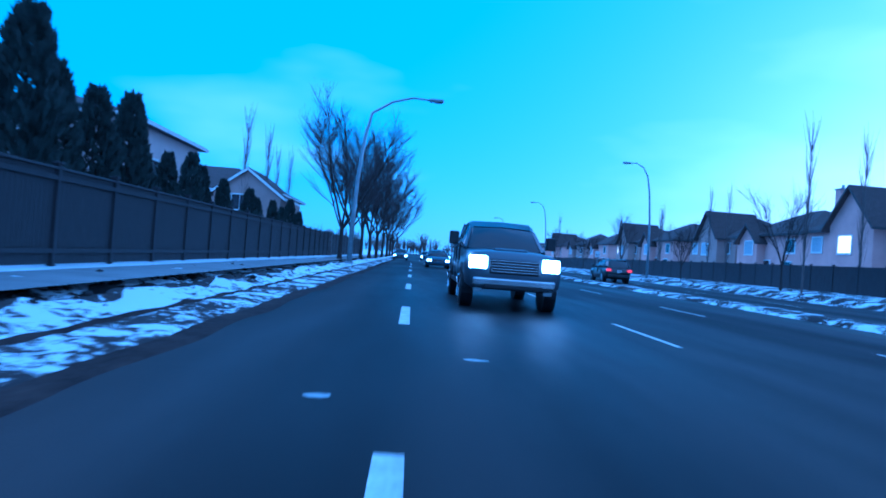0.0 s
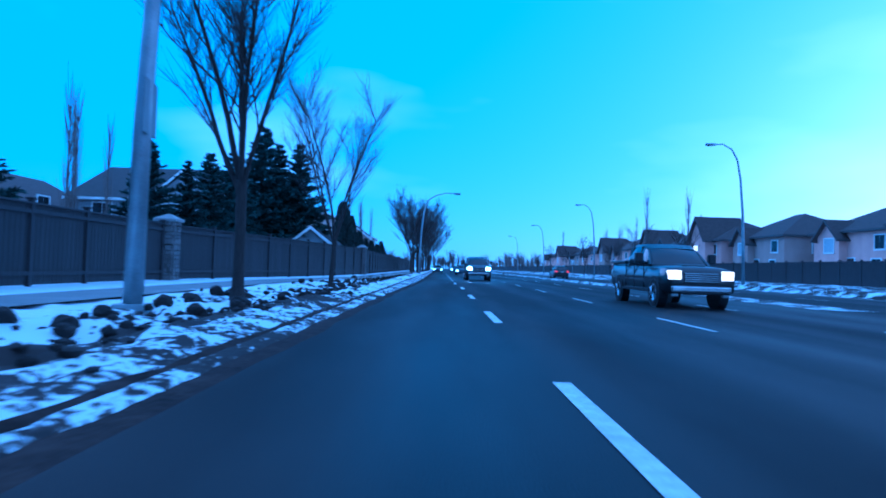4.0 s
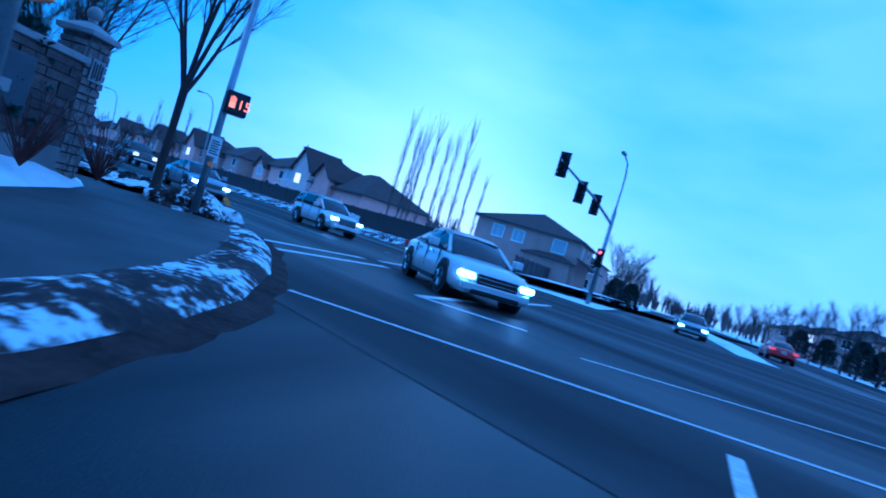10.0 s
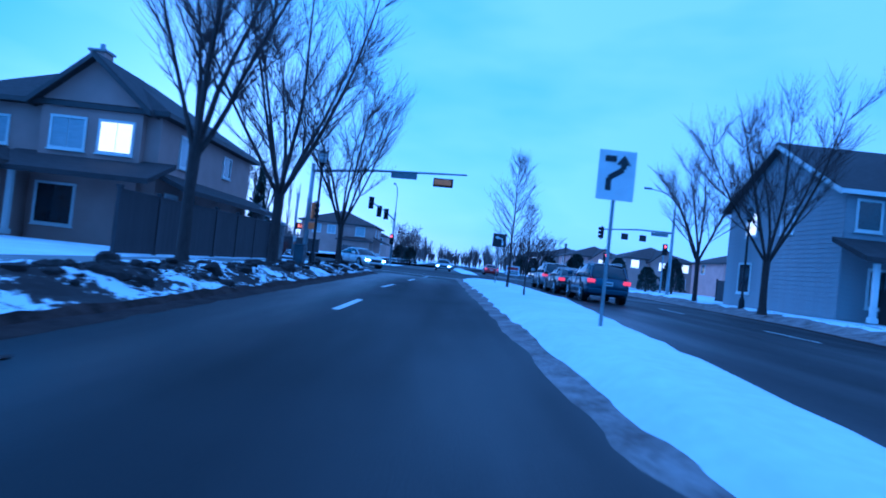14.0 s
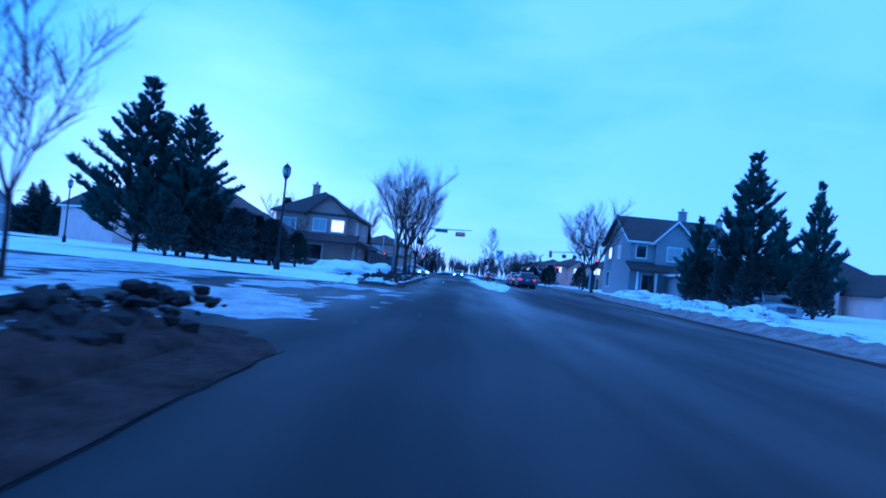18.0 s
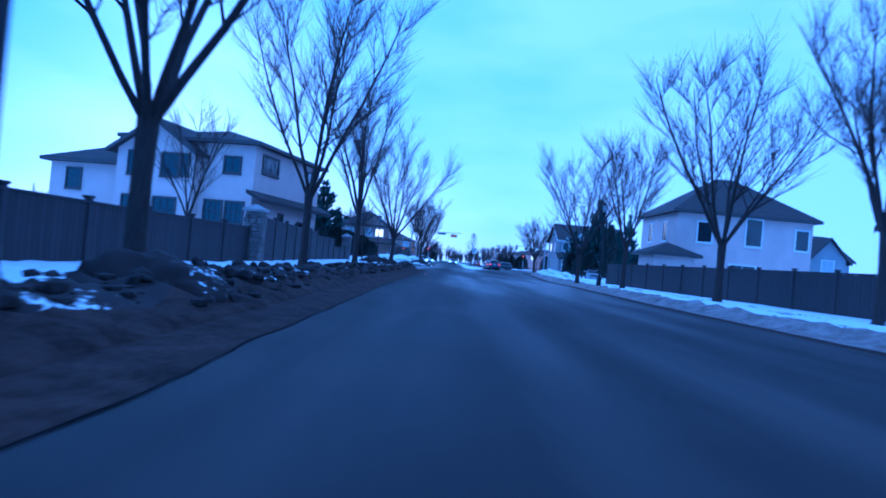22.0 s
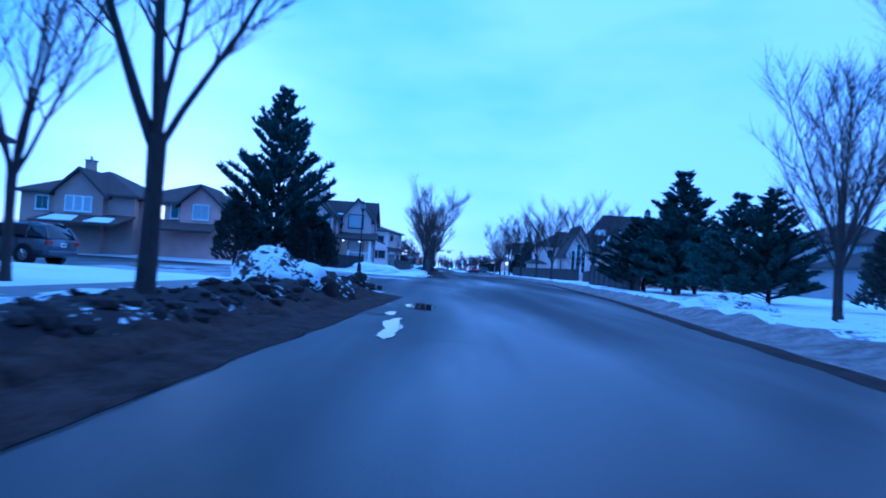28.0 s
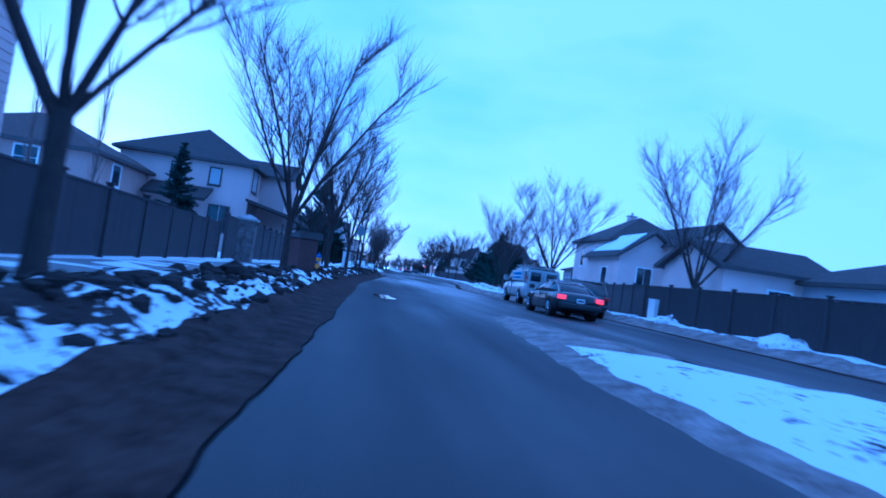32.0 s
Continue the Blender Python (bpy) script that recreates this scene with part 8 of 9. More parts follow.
# clods of frozen soil on the banks and heaps of ploughed snow
def lump(r, seed, squash=0.7, sub=2):
    bm = bmesh.new()
    bmesh.ops.create_icosphere(bm, subdivisions=sub, radius=r)
    for v in bm.verts:
        f = 1 + 0.35 * noise.noise(v.co * (1.6 / r) + Vector((seed, 0, 0))) + 0.15 * noise.noise(v.co * (4 / r) + Vector((0, seed, 0)))
        v.co = Vector((v.co.x * f, v.co.y * f, v.co.z * f * squash))
    return bm


LUMPS = [from_bm(lump(0.2, k, 0.75), "soil_clod", M_CLOD) for k in range(5)]
rng = random.Random(12)
for i in range(230):
    y = rng.uniform(-64, 2)
    d = abs(rng.gauss(1.5, 0.5)) + 0.2
    x = -3.4 - d
    ob = tagged(new("soil_clod", LUMPS[i % 5]), "dark clod of frozen soil lying on the snowbank", "clod", "soil clods")
    k = (0.28 + 0.62 * rng.random() ** 2) * (1.0 if d < 2.4 else 0.5)
    ob.matrix_world = pose(x, y, bank_h(d, x, y) + 0.03, rng.uniform(-30, 30), rng.uniform(-30, 30), rng.uniform(0, 360)) @ Matrix.Diagonal((k, k, k, 1))
for i in range(150):
    s = rng.uniform(-334, -50) if i % 2 else rng.uniform(-100, -48)
    if -221 < s < -163 or -116 < s < -94:
        continue
    d = abs(rng.gauss(1.5, 0.5)) + 0.15
    x, y = sw(s, n_left(s) - d)
    ob = tagged(new("soil_clod", LUMPS[i % 5]), "dark clod of frozen soil on the earthy windrow", "clod", "soil clods")
    k = rng.uniform(0.35, 1.2)
    ob.matrix_world = pose(x, y, bank_h(d, x, y) + 0.02, rng.uniform(-30, 30), rng.uniform(-30, 30), rng.uniform(0, 360)) @ Matrix.Diagonal((k, k, k, 1))


def clod_litter(places, label):
    """Countless small clods strewn over a bank, as one mesh."""
    bm = bmesh.new()
    bmesh.ops.create_icosphere(bm, subdivisions=1, radius=1.0)
    ball = [v.co.copy() for v in bm.verts]
    tris = [tuple(v.index for v in f.verts) for f in bm.faces]
    bm.free()
    verts, faces = [], []
    for x, y, z, r in places:
        o = len(verts)
        sx, sy, sz = rng.uniform(0.7, 1.4), rng.uniform(0.7, 1.4), rng.uniform(0.5, 0.9)
        for p in ball:
            f = r * (1 + 0.45 * noise.noise(p * 1.6 + Vector((x * 3, y * 3, 0))))
            verts.append((x + p.x * f * sx, y + p.y * f * sy, z + p.z * f * sz))
        faces += [(o + a, o + b, o + c) for a, b, c in tris]
    ob = raw("soil_litter", verts, faces, M_CLOD)
    return tagged(ob, label, "soil", kind="stuff")


spots = []
while len(spots) < 5200:
    s = rng.uniform(-334, -117)
    if -222 < s < -186:
        continue
    d = min(2.0, max(0.35, rng.gauss(1.15, 0.4)))
    x, y = sw(s, n_left(s) - d)
    if (noise2(x, y, 0.8, 6.0) < -0.15 and d > 1.0) or (s > -190 and s < -163 and not 0.8 < d < 1.25):
        continue
    spots.append((x, y, lawn_h(d, x, y) if -190 < s < -165 else bank_h(d, x, y), 0.03 + 0.12 * rng.random() ** 2.2))
clod_litter(spots, "dark crumbled frozen soil strewn over the windrow")
spots = []
while len(spots) < 1500:
    y = rng.uniform(-64, 14)
    d = min(1.9, max(0.9, rng.gauss(1.3, 0.2))) if rng.random() < 0.75 else rng.uniform(0.3, 2.4)
    x = -3.4 - d
    spots.append((x, y, bank_h(d, x, y), 0.02 + 0.07 * rng.random() ** 2.2))
clod_litter(spots, "dark crumbled soil strewn over the roadside snow")
spots = []
while len(spots) < 900:
    s = rng.uniform(-94, -50)
    d = min(2.2, max(0.3, rng.gauss(1.1, 0.5)))
    x, y = sw(s, n_left(s) - d)
    if noise2(x, y, 0.8, 6.0) < 0.0:
        continue
    spots.append((x, y, bank_h(d, x, y), 0.03 + 0.15 * rng.random() ** 2.2))
clod_litter(spots, "dark lumps of frozen soil in the ploughed snow")


def heap(x, y, r, h, seed, label="heap of ploughed dirty snow", mat=None):
    bm = bmesh.new()
    bmesh.ops.create_icosphere(bm, subdivisions=4, radius=1.0)
    for v in bm.verts:
        p = v.co.copy()
        f = 1 + 0.3 * noise.noise(p * 1.7 + Vector((seed, 0, 0))) + 0.14 * noise.noise(p * 5 + Vector((0, seed, 0))) + 0.05 * noise.noise(p * 12)
        v.co = Vector((p.x * r * f, p.y * r * f, max(-0.2, p.z) * h * f))
    ob = part("snow_mound", bm, mat or M_BANKR, None, soft=True)
    ob.location = (x, y, 0.1)
    return tagged(ob, label, "snowbank", "ploughed snow")


heap(-4.8, -67.5, 1.0, 0.5, 1, "heap of gritty snow by the signal pole", M_BANKC)
bk = part("brick", boxed(-0.1, 0.1, -0.05, 0.05, 0, 0.07, 0.008), M_HYDRANT)
bk.matrix_world = pose(-4.35, -68.0, 0.52, 20, 30, 40)
tagged(bk, "orange-brown brick lying on the snow heap", "brick")
heap(*sw(-80.5, 61.0), 2.0, 1.0, 2, "ploughed heap of clean and dirty snow at the driveway")
heap(*sw(-77.5, 58.5), 1.8, 0.85, 7, "heap of ploughed snow before the garage", M_SNOW)
heap(*sw(-88.5, 60.8), 1.7, 0.8, 3, "ploughed snow heap beside the street mouth", M_SNOW)
heap(*sw(-228.4, 60.1), 1.15, 0.95, 4, "ploughed dirty snow heap at the street mouth", M_CRUNCH)
heap(*sw(-228.0, 60.9), 0.9, 0.6, 5, "ploughed earthy snow heap at the street mouth", M_EARTH)
heap(*sw(-120.0, 61.4), 1.4, 0.6, 6, "low earthy snow heap at the street mouth", M_EARTH)
heap(*sw(-161.1, 62.8), 1.0, 0.55, 8, "small ploughed heap of soil and snow", M_EARTH)
heap(*sw(-185.4, 58.3), 2.4, 0.8, 9, "smooth snow heap on the front lawn", M_SNOW)
for i, (s, d, r, hh) in enumerate(((-70, 2.2, 1.6, 0.8), (-76, 2.6, 1.8, 0.8), (-82, 3.0, 1.6, 0.7), (-92, 2.0, 1.6, 0.6), (-223, 2.0, 1.3, 0.6), (-235, 2.2, 1.2, 0.5), (-98, 2.6, 1.4, 0.7), (-265, 1.5, 1.1, 0.6), (-273, 1.6, 1.2, 0.6))):
    heap(*sw(s, n_right(s) + d), r, hh, 20 + i, "ploughed heap of snow along the opposite kerb")


# ---- vehicles ----
def loft(stations, ring):
    """Rings of points at stations, skinned and closed."""
    bm = bmesh.new()
    rr = []
    for st_ in stations:
        rr.append([bm.verts.new(p) for p in ring(*st_)])
    k = len(rr[0])
    for a, b in zip(rr, rr[1:]):
        for i in range(k):
            bm.faces.new((a[i], a[(i + 1) % k], b[(i + 1) % k], b[i]))
    bm.faces.new(rr[0][::-1])
    bm.faces.new(rr[-1])
    bmesh.ops.recalc_face_normals(bm, faces=bm.faces)
    return bm


def body_ring(x, w, zb, zt, r=0.16):
    """Rounded body section, half width w."""
    zm = zb + (zt - zb) * 0.55
    half = [(0.0, zb), (w * 0.82, zb), (w * 0.97, zb + 0.1), (w, zm - 0.05), (w * 0.985, zm + 0.05), (w * 0.94, zt - r * 0.6), (w * 0.86, zt - 0.03), (w * 0.5, zt + 0.01), (0.0, zt + 0.02)]
    return [(x, y, z) for y, z in half] + [(x, -y, z) for y, z in half[-2:0:-1]]


def cab_ring(x, wb, wt, zb, zt):
    half = [(0, zb), (wb, zb), (wb * 0.99, zb + (zt - zb) * 0.3), (wt, zt - 0.06), (wt * 0.9, zt), (0, zt + 0.02)]
    return [(x, y, z) for y, z in half] + [(x, -y, z) for y, z in half[-2:0:-1]]


def wheel(parent, x, y, r, w):
    side = 1 if y > 0 else -1
    bm = bmesh.new()
    tube(bm, (x, y - w / 2, r), (x, y + w / 2, r), r, r, 22)
    bmesh.ops.bevel(bm, geom=[e for e in bm.edges if len(e.link_faces) == 2 and any(len(f.verts) > 4 for f in e.link_faces)], offset=0.03, segments=2, affect="EDGES")
    wh = part("wheel", bm, M_TYRE, parent, soft=False)
    bm = bmesh.new()
    tube(bm, (x, y + side * w * 0.3, r), (x, y + side * (w / 2 + 0.004), r), r * 0.66, r * 0.62, 18)
    rm = part("rim", bm, M_RIM, wh)
    bm = bmesh.new()
    for k in range(5):
        a = math.tau * k / 5
        tube(bm, (x + r * 0.1 * math.cos(a), y + side * (w / 2 + 0.008), r + r * 0.1 * math.sin(a)), (x + r * 0.58 * math.cos(a), y + side * (w / 2 + 0.008), r + r * 0.58 * math.sin(a)), r * 0.09, r * 0.12, 6)
    part("spokes", bm, M_CHROME, wh)


SPEC = {
    "sedan": dict(l=4.85, w=0.93, wheel=0.34, axles=(1.45, -1.45), belt=0.93,
                  body=[(2.42, 0.62, 0.34, 0.62), (2.34, 0.80, 0.22, 0.72), (1.9, 0.92, 0.2, 0.82), (1.0, 0.93, 0.2, 0.92), (0, 0.93, 0.2, 0.95), (-1.2, 0.93, 0.2, 0.97), (-2.0, 0.91, 0.24, 0.98), (-2.34, 0.82, 0.32, 0.94), (-2.42, 0.66, 0.42, 0.86)],
                  cab=[(1.15, 0.78, 0.70, 0.90, 0.93), (0.45, 0.82, 0.62, 0.92, 1.32), (0.1, 0.83, 0.62, 0.93, 1.40), (-0.7, 0.83, 0.60, 0.94, 1.41), (-1.3, 0.80, 0.58, 0.95, 1.27), (-1.95, 0.72, 0.62, 0.95, 0.98)]),
    "suv": dict(l=4.65, w=0.94, wheel=0.37, axles=(1.38, -1.3), belt=1.05,
                body=[(2.32, 0.66, 0.4, 0.78), (2.24, 0.82, 0.26, 0.9), (1.8, 0.93, 0.25, 0.98), (1.0, 0.94, 0.25, 1.04), (0, 0.94, 0.25, 1.06), (-1.4, 0.94, 0.27, 1.08), (-2.1, 0.9, 0.32, 1.08), (-2.3, 0.8, 0.42, 1.02)],
                cab=[(1.12, 0.8, 0.74, 1.02, 1.05), (0.4, 0.84, 0.66, 1.04, 1.52), (0.0, 0.85, 0.68, 1.05, 1.64), (-1.2, 0.85, 0.68, 1.06, 1.66), (-1.95, 0.82, 0.66, 1.06, 1.6), (-2.24, 0.78, 0.7, 1.06, 1.1)]),
    "truck": dict(l=5.9, w=1.0, wheel=0.42, axles=(1.95, -1.75), belt=1.3,
                  body=[(2.95, 0.82, 0.5, 1.05), (2.88, 0.96, 0.42, 1.16), (2.2, 1.0, 0.42, 1.22), (1.2, 1.0, 0.42, 1.26), (0, 1.0, 0.42, 1.28), (-1.0, 1.0, 0.44, 1.3), (-2.7, 1.0, 0.46, 1.32), (-2.94, 0.97, 0.5, 1.32)],
                  cab=[(1.28, 0.9, 0.84, 1.24, 1.28), (0.65, 0.93, 0.74, 1.26, 1.76), (0.3, 0.93, 0.76, 1.27, 1.9), (-0.7, 0.93, 0.76, 1.28, 1.92), (-1.0, 0.92, 0.76, 1.28, 1.86), (-1.08, 0.9, 0.78, 1.28, 1.34)]),
    "van": dict(l=5.7, w=0.99, wheel=0.37, axles=(1.75, -1.65), belt=1.2,
                body=[(2.85, 0.78, 0.42, 0.95), (2.76, 0.94, 0.34, 1.06), (2.3, 0.99, 0.32, 1.16), (1.7, 0.99, 0.32, 1.22), (0, 0.99, 0.32, 1.25), (-2.5, 0.99, 0.34, 1.28), (-2.84, 0.97, 0.4, 1.28)],
                cab=[(2.0, 0.92, 0.86, 1.18, 1.2), (1.3, 0.95, 0.8, 1.2, 1.9), (0.9, 0.96, 0.82, 1.2, 2.02), (-1.2, 0.96, 0.84, 1.22, 2.06), (-2.7, 0.95, 0.84, 1.24, 2.04), (-2.83, 0.94, 0.84, 1.24, 1.98)]),
}


def vehicle(kind, x, y, heading, mat, label, group="", head=None, tail=None, plate=True):
    """heading: the way its nose points, in degrees from the x axis."""
    sp = SPEC[kind]
    v = base({"sedan": "sedan_car", "suv": "suv_car", "truck": "pickup_truck", "van": "work_van"}[kind], x, y, 0.0, heading, label, {"truck": "pickup truck", "van": "van"}.get(kind, "car"), group or "cars on the road")
    w, hb = sp["w"], sp["body"]
    part("body", loft([(a, b, c, d) for a, b, c, d in hb], body_ring), mat, v, soft=True)
    cb = part("cabin_glass", loft(sp["cab"], cab_ring), M_CARGLASS, v, "dark tinted glass", True)
    # roof skin and pillars over the glass
    cab = sp["cab"]
    rings = []
    roof = bmesh.new()
    idx = [i for i in range(1, len(cab) - 1)]
    for i in idx:
        cx, wb_, wt_, zb_, zt_ = cab[i]
        rings.append([roof.verts.new((cx, yy, zz)) for yy, zz in ((wt_ + 0.012, zt_ - 0.07), (wt_ * 0.9, zt_ + 0.012), (0, zt_ + 0.035), (-wt_ * 0.9, zt_ + 0.012), (-wt_ - 0.012, zt_ - 0.07))])
    for a, b in zip(rings, rings[1:]):
        for k in range(4):
            roof.faces.new((a[k], a[k + 1], b[k + 1], b[k]))
    r = bmesh.ops.solidify(roof, geom=roof.faces[:], thickness=0.02)
    part("roof", roof, mat, v, soft=True)
    for sd in (1, -1):
        for i in range(len(cab)):
            cx, wb_, wt_, zb_, zt_ = cab[i]
            if i in (0, len(cab) - 1):
                nx = cab[1] if i == 0 else cab[-2]
                part("pillar", tubed([(cx, sd * wb_ * 0.99, zb_), (nx[0], sd * (nx[2] + 0.0), nx[4] - 0.05)], [0.045, 0.04], 6), mat, v)
            elif i in (2, 3):
                part("pillar", tubed([(cx - 0.1, sd * (wb_ + 0.0), zb_), (cx - 0.12, sd * (wt_ + 0.01), zt_ - 0.05)], [0.035, 0.03], 6), M_GRILLE if i == 2 else mat, v)
        for ax in sp["axles"]:
            bm = bmesh.new()
            tube(bm, (ax, sd * (w - 0.25), sp["wheel"] + 0.02), (ax, sd * (w + 0.004), sp["wheel"] + 0.02), sp["wheel"] + 0.07, sp["wheel"] + 0.07, 20)
            part("wheel_arch", bm, M_GRILLE, v)
            wheel(v, ax, sd * (w - 0.1), sp["wheel"], 0.24)
        part("mirror", boxed(cab[0][0] - 0.5, cab[0][0] - 0.3, sd * (w + 0.02), sd * (w + 0.24), sp["belt"] + 0.02, sp["belt"] + 0.2 + (0.12 if kind in ("truck", "van") else 0), 0.03), mat if kind != "truck" else M_GRILLE, v)
        for hx in (0.35, -0.65) if kind != "van" else (0.9,):
            part("door_handle", boxed(hx - 0.1, hx + 0.1, sd * (w - 0.02), sd * (w + 0.015), sp["belt"] - 0.12, sp["belt"] - 0.08, 0.006), mat, v)
        for hx in (0.95, -0.05, -0.95) if kind != "van" else (1.4, 0.45):
            part("door_gap", boxed(hx - 0.006, hx + 0.006, sd * (w - 0.03), sd * (w + 0.002), 0.45, sp["belt"] - 0.02), M_GRILLE, v)
        part("sill", boxed(sp["axles"][1] + 0.5, sp["axles"][0] - 0.5, sd * (w - 0.05), sd * (w + 0.005), hb[4][2] + 0.02, hb[4][2] + 0.12, 0.01), M_GRILLE, v)
    xf, xb = hb[0][0], hb[-1][0]
    zt = hb[1][3]
    zh = zt - (0.14 if kind != "truck" else 0.2)
    hl = 0.12 if kind not in ("truck",) else 0.26
    for sd in (1, -1):
        bm = boxed(xf - 0.15, xf + (0.03 if kind == "truck" else 0.02), sd * (w * 0.56), sd * (w * 0.92), zh - hl / 2, zh + hl / 2, 0.03)
        for q_ in bm.verts:
            q_.co.x -= abs(q_.co.y) / w * 0.10 - 0.06
        part("headlight", bm, head or M_LANTERN, v, "bright white headlight" if head is M_HEAD else "")
        bm = boxed(xb - 0.01, xb + 0.12, sd * (w * 0.62), sd * (w * 0.96), sp["belt"] - (0.22 if kind != "van" else 0.02), sp["belt"] - (0.06 if kind != "van" else -0.36), 0.02)
        part("taillight", bm, tail or M_CARR, v, "red tail light")
        part("fog_lamp", boxed(xf - 0.16, xf - 0.03, sd * (w * 0.62), sd * (w * 0.8), 0.36, 0.44, 0.015), M_LANTERN, v)
    gr = part("grille", boxed(xf - 0.08, xf + 0.015, -w * 0.5, w * 0.5, zh - 0.22, zh + 0.08, 0.02), M_GRILLE, v)
    for k in range(3 if kind != "truck" else 5):
        part("grille_bar", boxed(xf + 0.012, xf + 0.028, -w * 0.47, w * 0.47, zh - 0.18 + k * (0.09 if kind != "truck" else 0.055), zh - 0.16 + k * (0.09 if kind != "truck" else 0.055), 0.004), M_CHROME, gr)
    part("front_bumper", boxed(xf - 0.12, xf + 0.04, -w * 0.84, w * 0.84, hb[1][2] + 0.06, hb[1][2] + 0.24, 0.04), mat if kind != "truck" else M_CHROME, v)
    part("air_intake", boxed(xf - 0.05, xf + 0.045, -w * 0.6, w * 0.6, hb[1][2] + 0.02, hb[1][2] + 0.12, 0.02), M_GRILLE, v)
    part("rear_bumper", boxed(xb - 0.05, xb + 0.12, -w * 0.86, w * 0.86, hb[-1][2] - 0.04, hb[-1][2] + 0.18, 0.04), mat if kind in ("sedan", "suv") else M_CHROME, v)
    pl = part("number_plate", boxed(xb - 0.02, xb + 0.01, -0.16, 0.16, sp["belt"] - 0.3, sp["belt"] - 0.14, 0.004), M_SIGNW, v)
    part("plate_bar", boxed(xb - 0.026, xb - 0.02, -0.12, 0.12, sp["belt"] - 0.25, sp["belt"] - 0.19), M_SIGNK, pl)
    if kind == "truck":
        bed = part("bed_liner", boxed(-2.85, -1.12, -0.82, 0.82, 1.32, 1.345), M_GRILLE, v)
        for sd in (1, -1):
            part("bed_rail", boxed(-2.9, -1.12, sd * 0.86, sd * 0.99, 1.31, 1.4, 0.02), mat, v)
        part("tailgate", boxed(-2.95, -2.88, -0.9, 0.9, 0.72, 1.4, 0.02), mat, v)
        part("hood_scoop", boxed(1.6, 2.4, -0.35, 0.35, 1.2, 1.27, 0.04), mat, v)
    if kind == "suv":
        for sd in (1, -1):
            part("roof_rail", tubed([(0.1, sd * 0.62, 1.66), (0.0, sd * 0.62, 1.71), (-1.5, sd * 0.62, 1.73), (-1.7, sd * 0.62, 1.67)], [0.018] * 4, 6), M_CHROME, v)
    if kind == "van":
        for sd in (1, -1):
            part("side_panel", boxed(-2.55, 0.55, sd * 0.945, sd * 0.965, 1.26, 1.86, 0.02), mat, v)
            dc = part("decal", boxed(-1.9, 0.3, sd * 0.966, sd * 0.97, 1.34, 1.8), M_SIGNW, v, "pale blue tradesman's panel with unreadable lettering")
            part("lettering_bar", boxed(-1.8, 0.2, sd * 0.971, sd * 0.974, 1.58, 1.74), M_DECAL, dc)
            part("lettering_bar", boxed(-1.8, 0.2, sd * 0.971, sd * 0.974, 1.38, 1.5), M_DECAL, dc)
        for sd in (1, -1):
            part("rear_door", boxed(-2.86, -2.83, sd * 0.01, sd * 0.86, 0.62, 1.95, 0.02), mat, v)
            part("rear_window", boxed(-2.868, -2.858, sd * 0.15, sd * 0.72, 1.32, 1.82, 0.02), M_CARGLASS, v)
        part("door_gap", boxed(-2.868, -2.86, -0.008, 0.008, 0.62, 1.95), M_GRILLE, v)
        for k in range(3):
            part("roof_rack", tubed([(-2.2 + k * 1.5, -0.7, 2.12), (-2.2 + k * 1.5, 0.7, 2.12)], [0.02, 0.02], 6), M_STEEL, v)
        for sd in (1, -1):
            part("roof_rack", tubed([(-2.4, sd * 0.66, 2.17), (1.0, sd * 0.66, 2.17)], [0.02, 0.02], 6), M_STEEL, v)
    return v


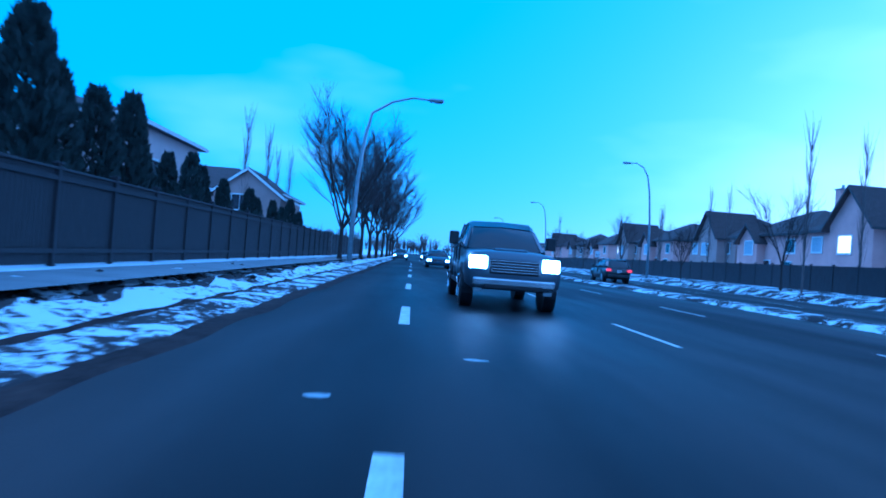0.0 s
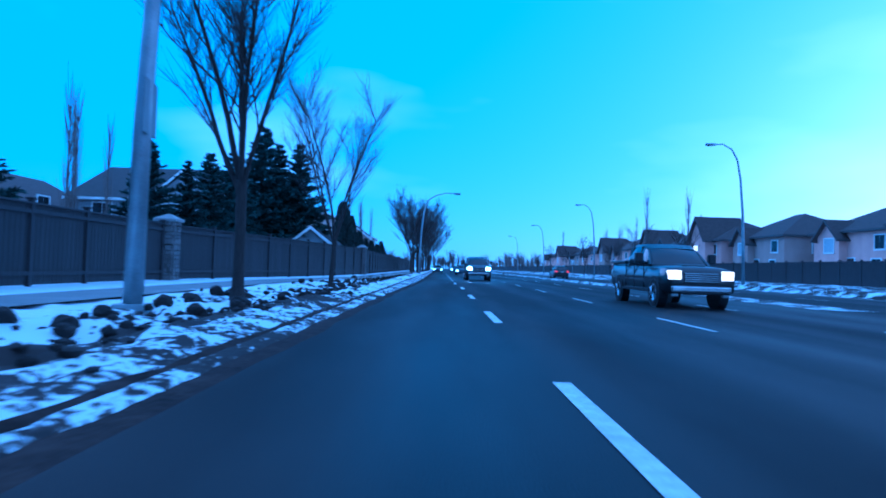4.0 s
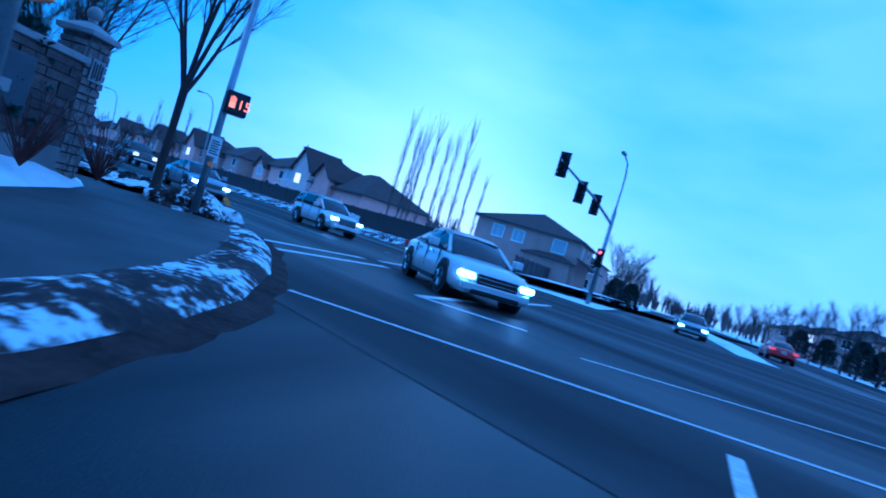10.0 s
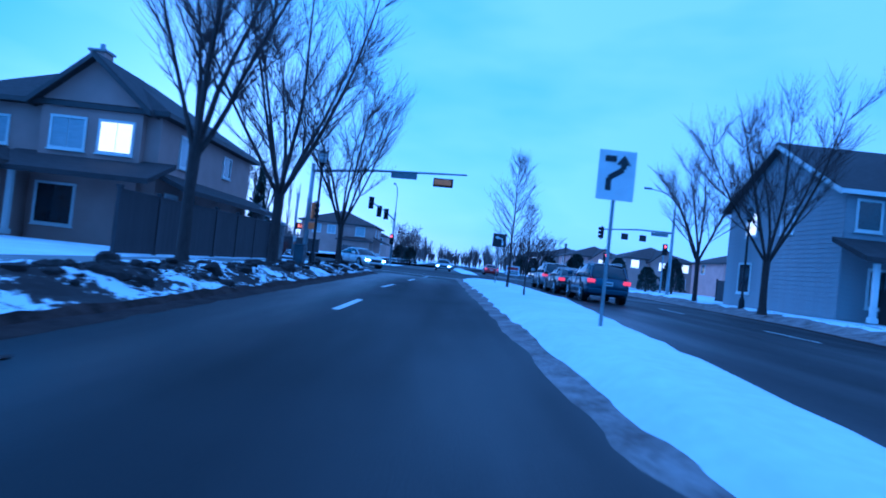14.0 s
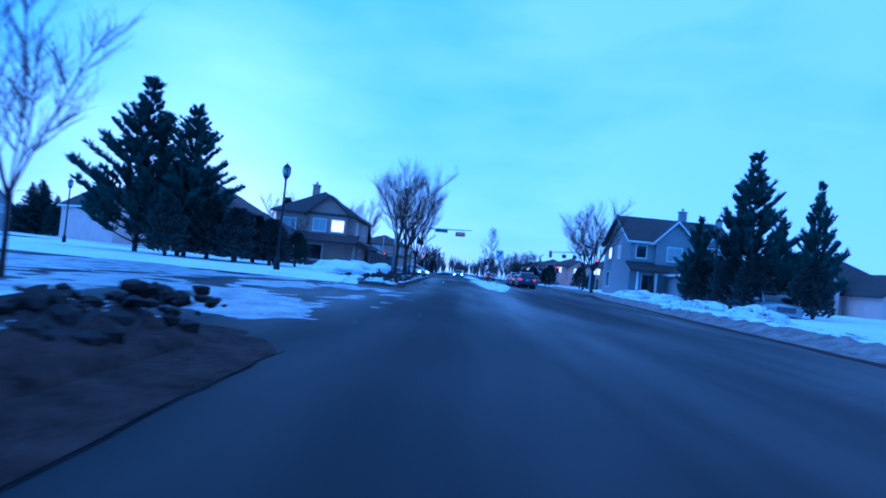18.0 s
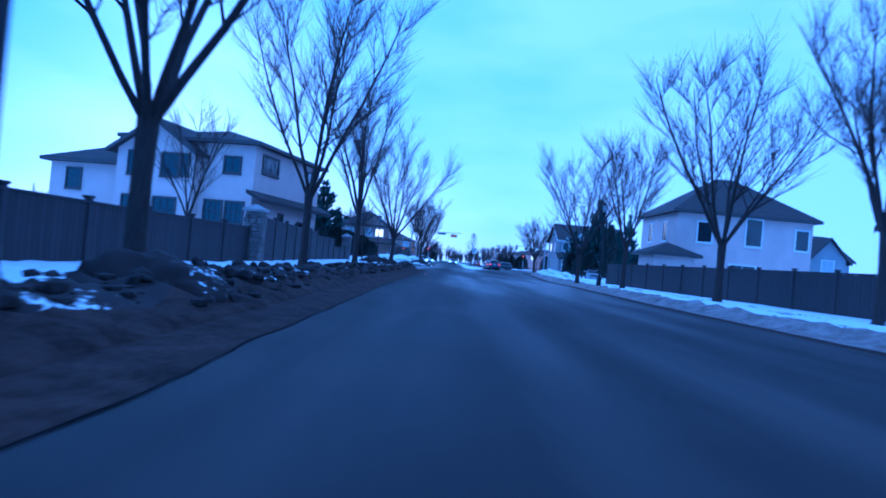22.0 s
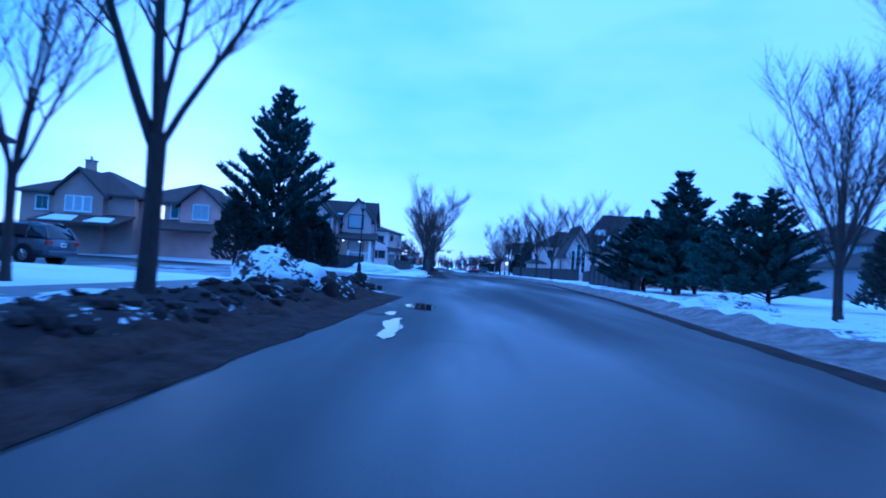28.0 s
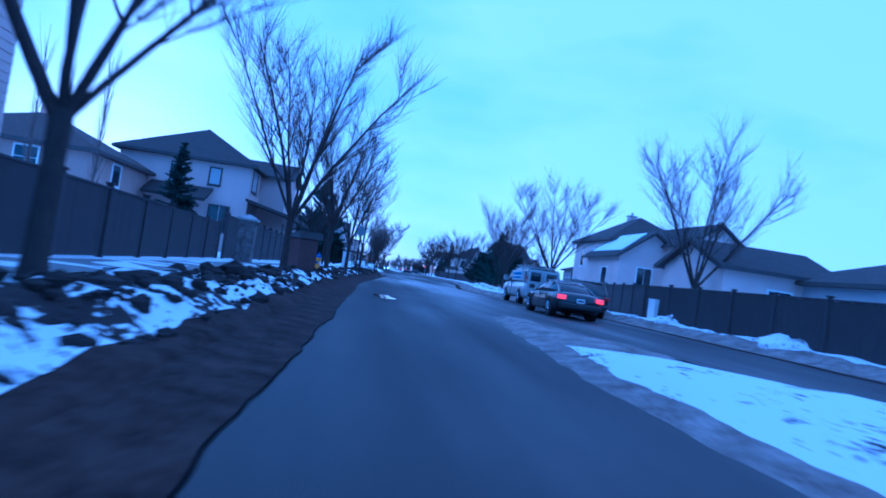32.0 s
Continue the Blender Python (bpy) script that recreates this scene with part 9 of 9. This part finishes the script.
# on the main road, noses toward the junction
vehicle("truck", 1.75, 10.2, -90, M_CARG, "dark grey heavy pickup with glowing headlights in the middle lane", head=M_HEAD)
vehicle("truck", 6.0, -23.0, -90, M_CARK, "black pickup with dim amber headlights in the outer lane", head=M_DIM)
vehicle("sedan", 0.6, -70.5, -114, M_WHITE, "white sedan with bright headlights turning at the junction", head=M_HEAD)
vehicle("sedan", 1.3, -50.5, -92, M_CARS, "pale silver sedan with bright headlights in the middle lane", head=M_HEAD)
vehicle("suv", 7.2, -53.0, -93, M_WHITE, "white sport utility car with headlights nearing the junction", head=M_HEAD)
vehicle("sedan", 1.7, 46, -90, M_CARB, "dark blue car with headlights further up the road", head=M_HEAD)
vehicle("sedan", -1.8, 78, -90, M_CARG, "distant grey car with bright headlights in the kerb lane", head=M_HEAD)
vehicle("sedan", 1.8, 92, -90, M_CARB, "distant dark car with bright headlights", head=M_HEAD)
vehicle("suv", 5.2, 104, -90, M_CARK, "distant dark car with bright headlights", head=M_HEAD)
vehicle("suv", 14.4, 42, 90, M_CARK, "dark car driving away with red tail lights", tail=M_TAIL)
# waiting at the lights, tails toward the camera
vehicle("suv", *sw(-54.6, 75.2), ROT, M_CARB, "dark sport utility car waiting with brake lights on", "cars waiting at the lights", tail=M_TAIL)
vehicle("sedan", *sw(-48.0, 75.2), ROT, M_CARK, "black sedan waiting with red tail lights lit", "cars waiting at the lights", tail=M_TAIL)
vehicle("suv", *sw(-41.5, 75.4), ROT, M_CARS, "silver car at the head of the queue with tail lights lit", "cars waiting at the lights", tail=M_TAIL)
vehicle("sedan", *sw(-4, 68.6), ROT + 180, M_CARS, "silver car with headlights coming up the far leg", head=M_HEAD)
vehicle("sedan", *sw(4.0, 75.0), ROT, M_CARR, "red car driving away on the far leg", tail=M_TAIL)
vehicle("suv", *sw(-12.0, 80.5), ROT + 100, M_CARG, "dark grey car crossing beyond the junction", head=M_DIM)
vehicle("suv", *sw(-89.0, 85.0), ROT + 170, M_CARS, "silver sport utility car parked on a snowy driveway", "parked cars")
vehicle("suv", *sw(-86.0, 97.0), ROT + 100, M_CARG, "grey car parked on a driveway", "parked cars")
vehicle("suv", *sw(-216.4, 46.3), ROT + 80, M_CARG, "dark car parked on a snowy driveway", "parked cars")
# parked along the street near the end
vehicle("van", *sw(-254.7, 70.1), ROT, M_VAN, "white work van with blue lettered panel and roof rack", "parked cars")
vehicle("suv", *sw(-260.6, 71.0), ROT, M_CARK, "black wagon parked at the kerb", "parked cars")
vehicle("sedan", *sw(-266.0, 68.6), ROT + 1, M_CARK, "black sedan with tail lights glowing, pulling out", "parked cars", tail=M_TAIL)
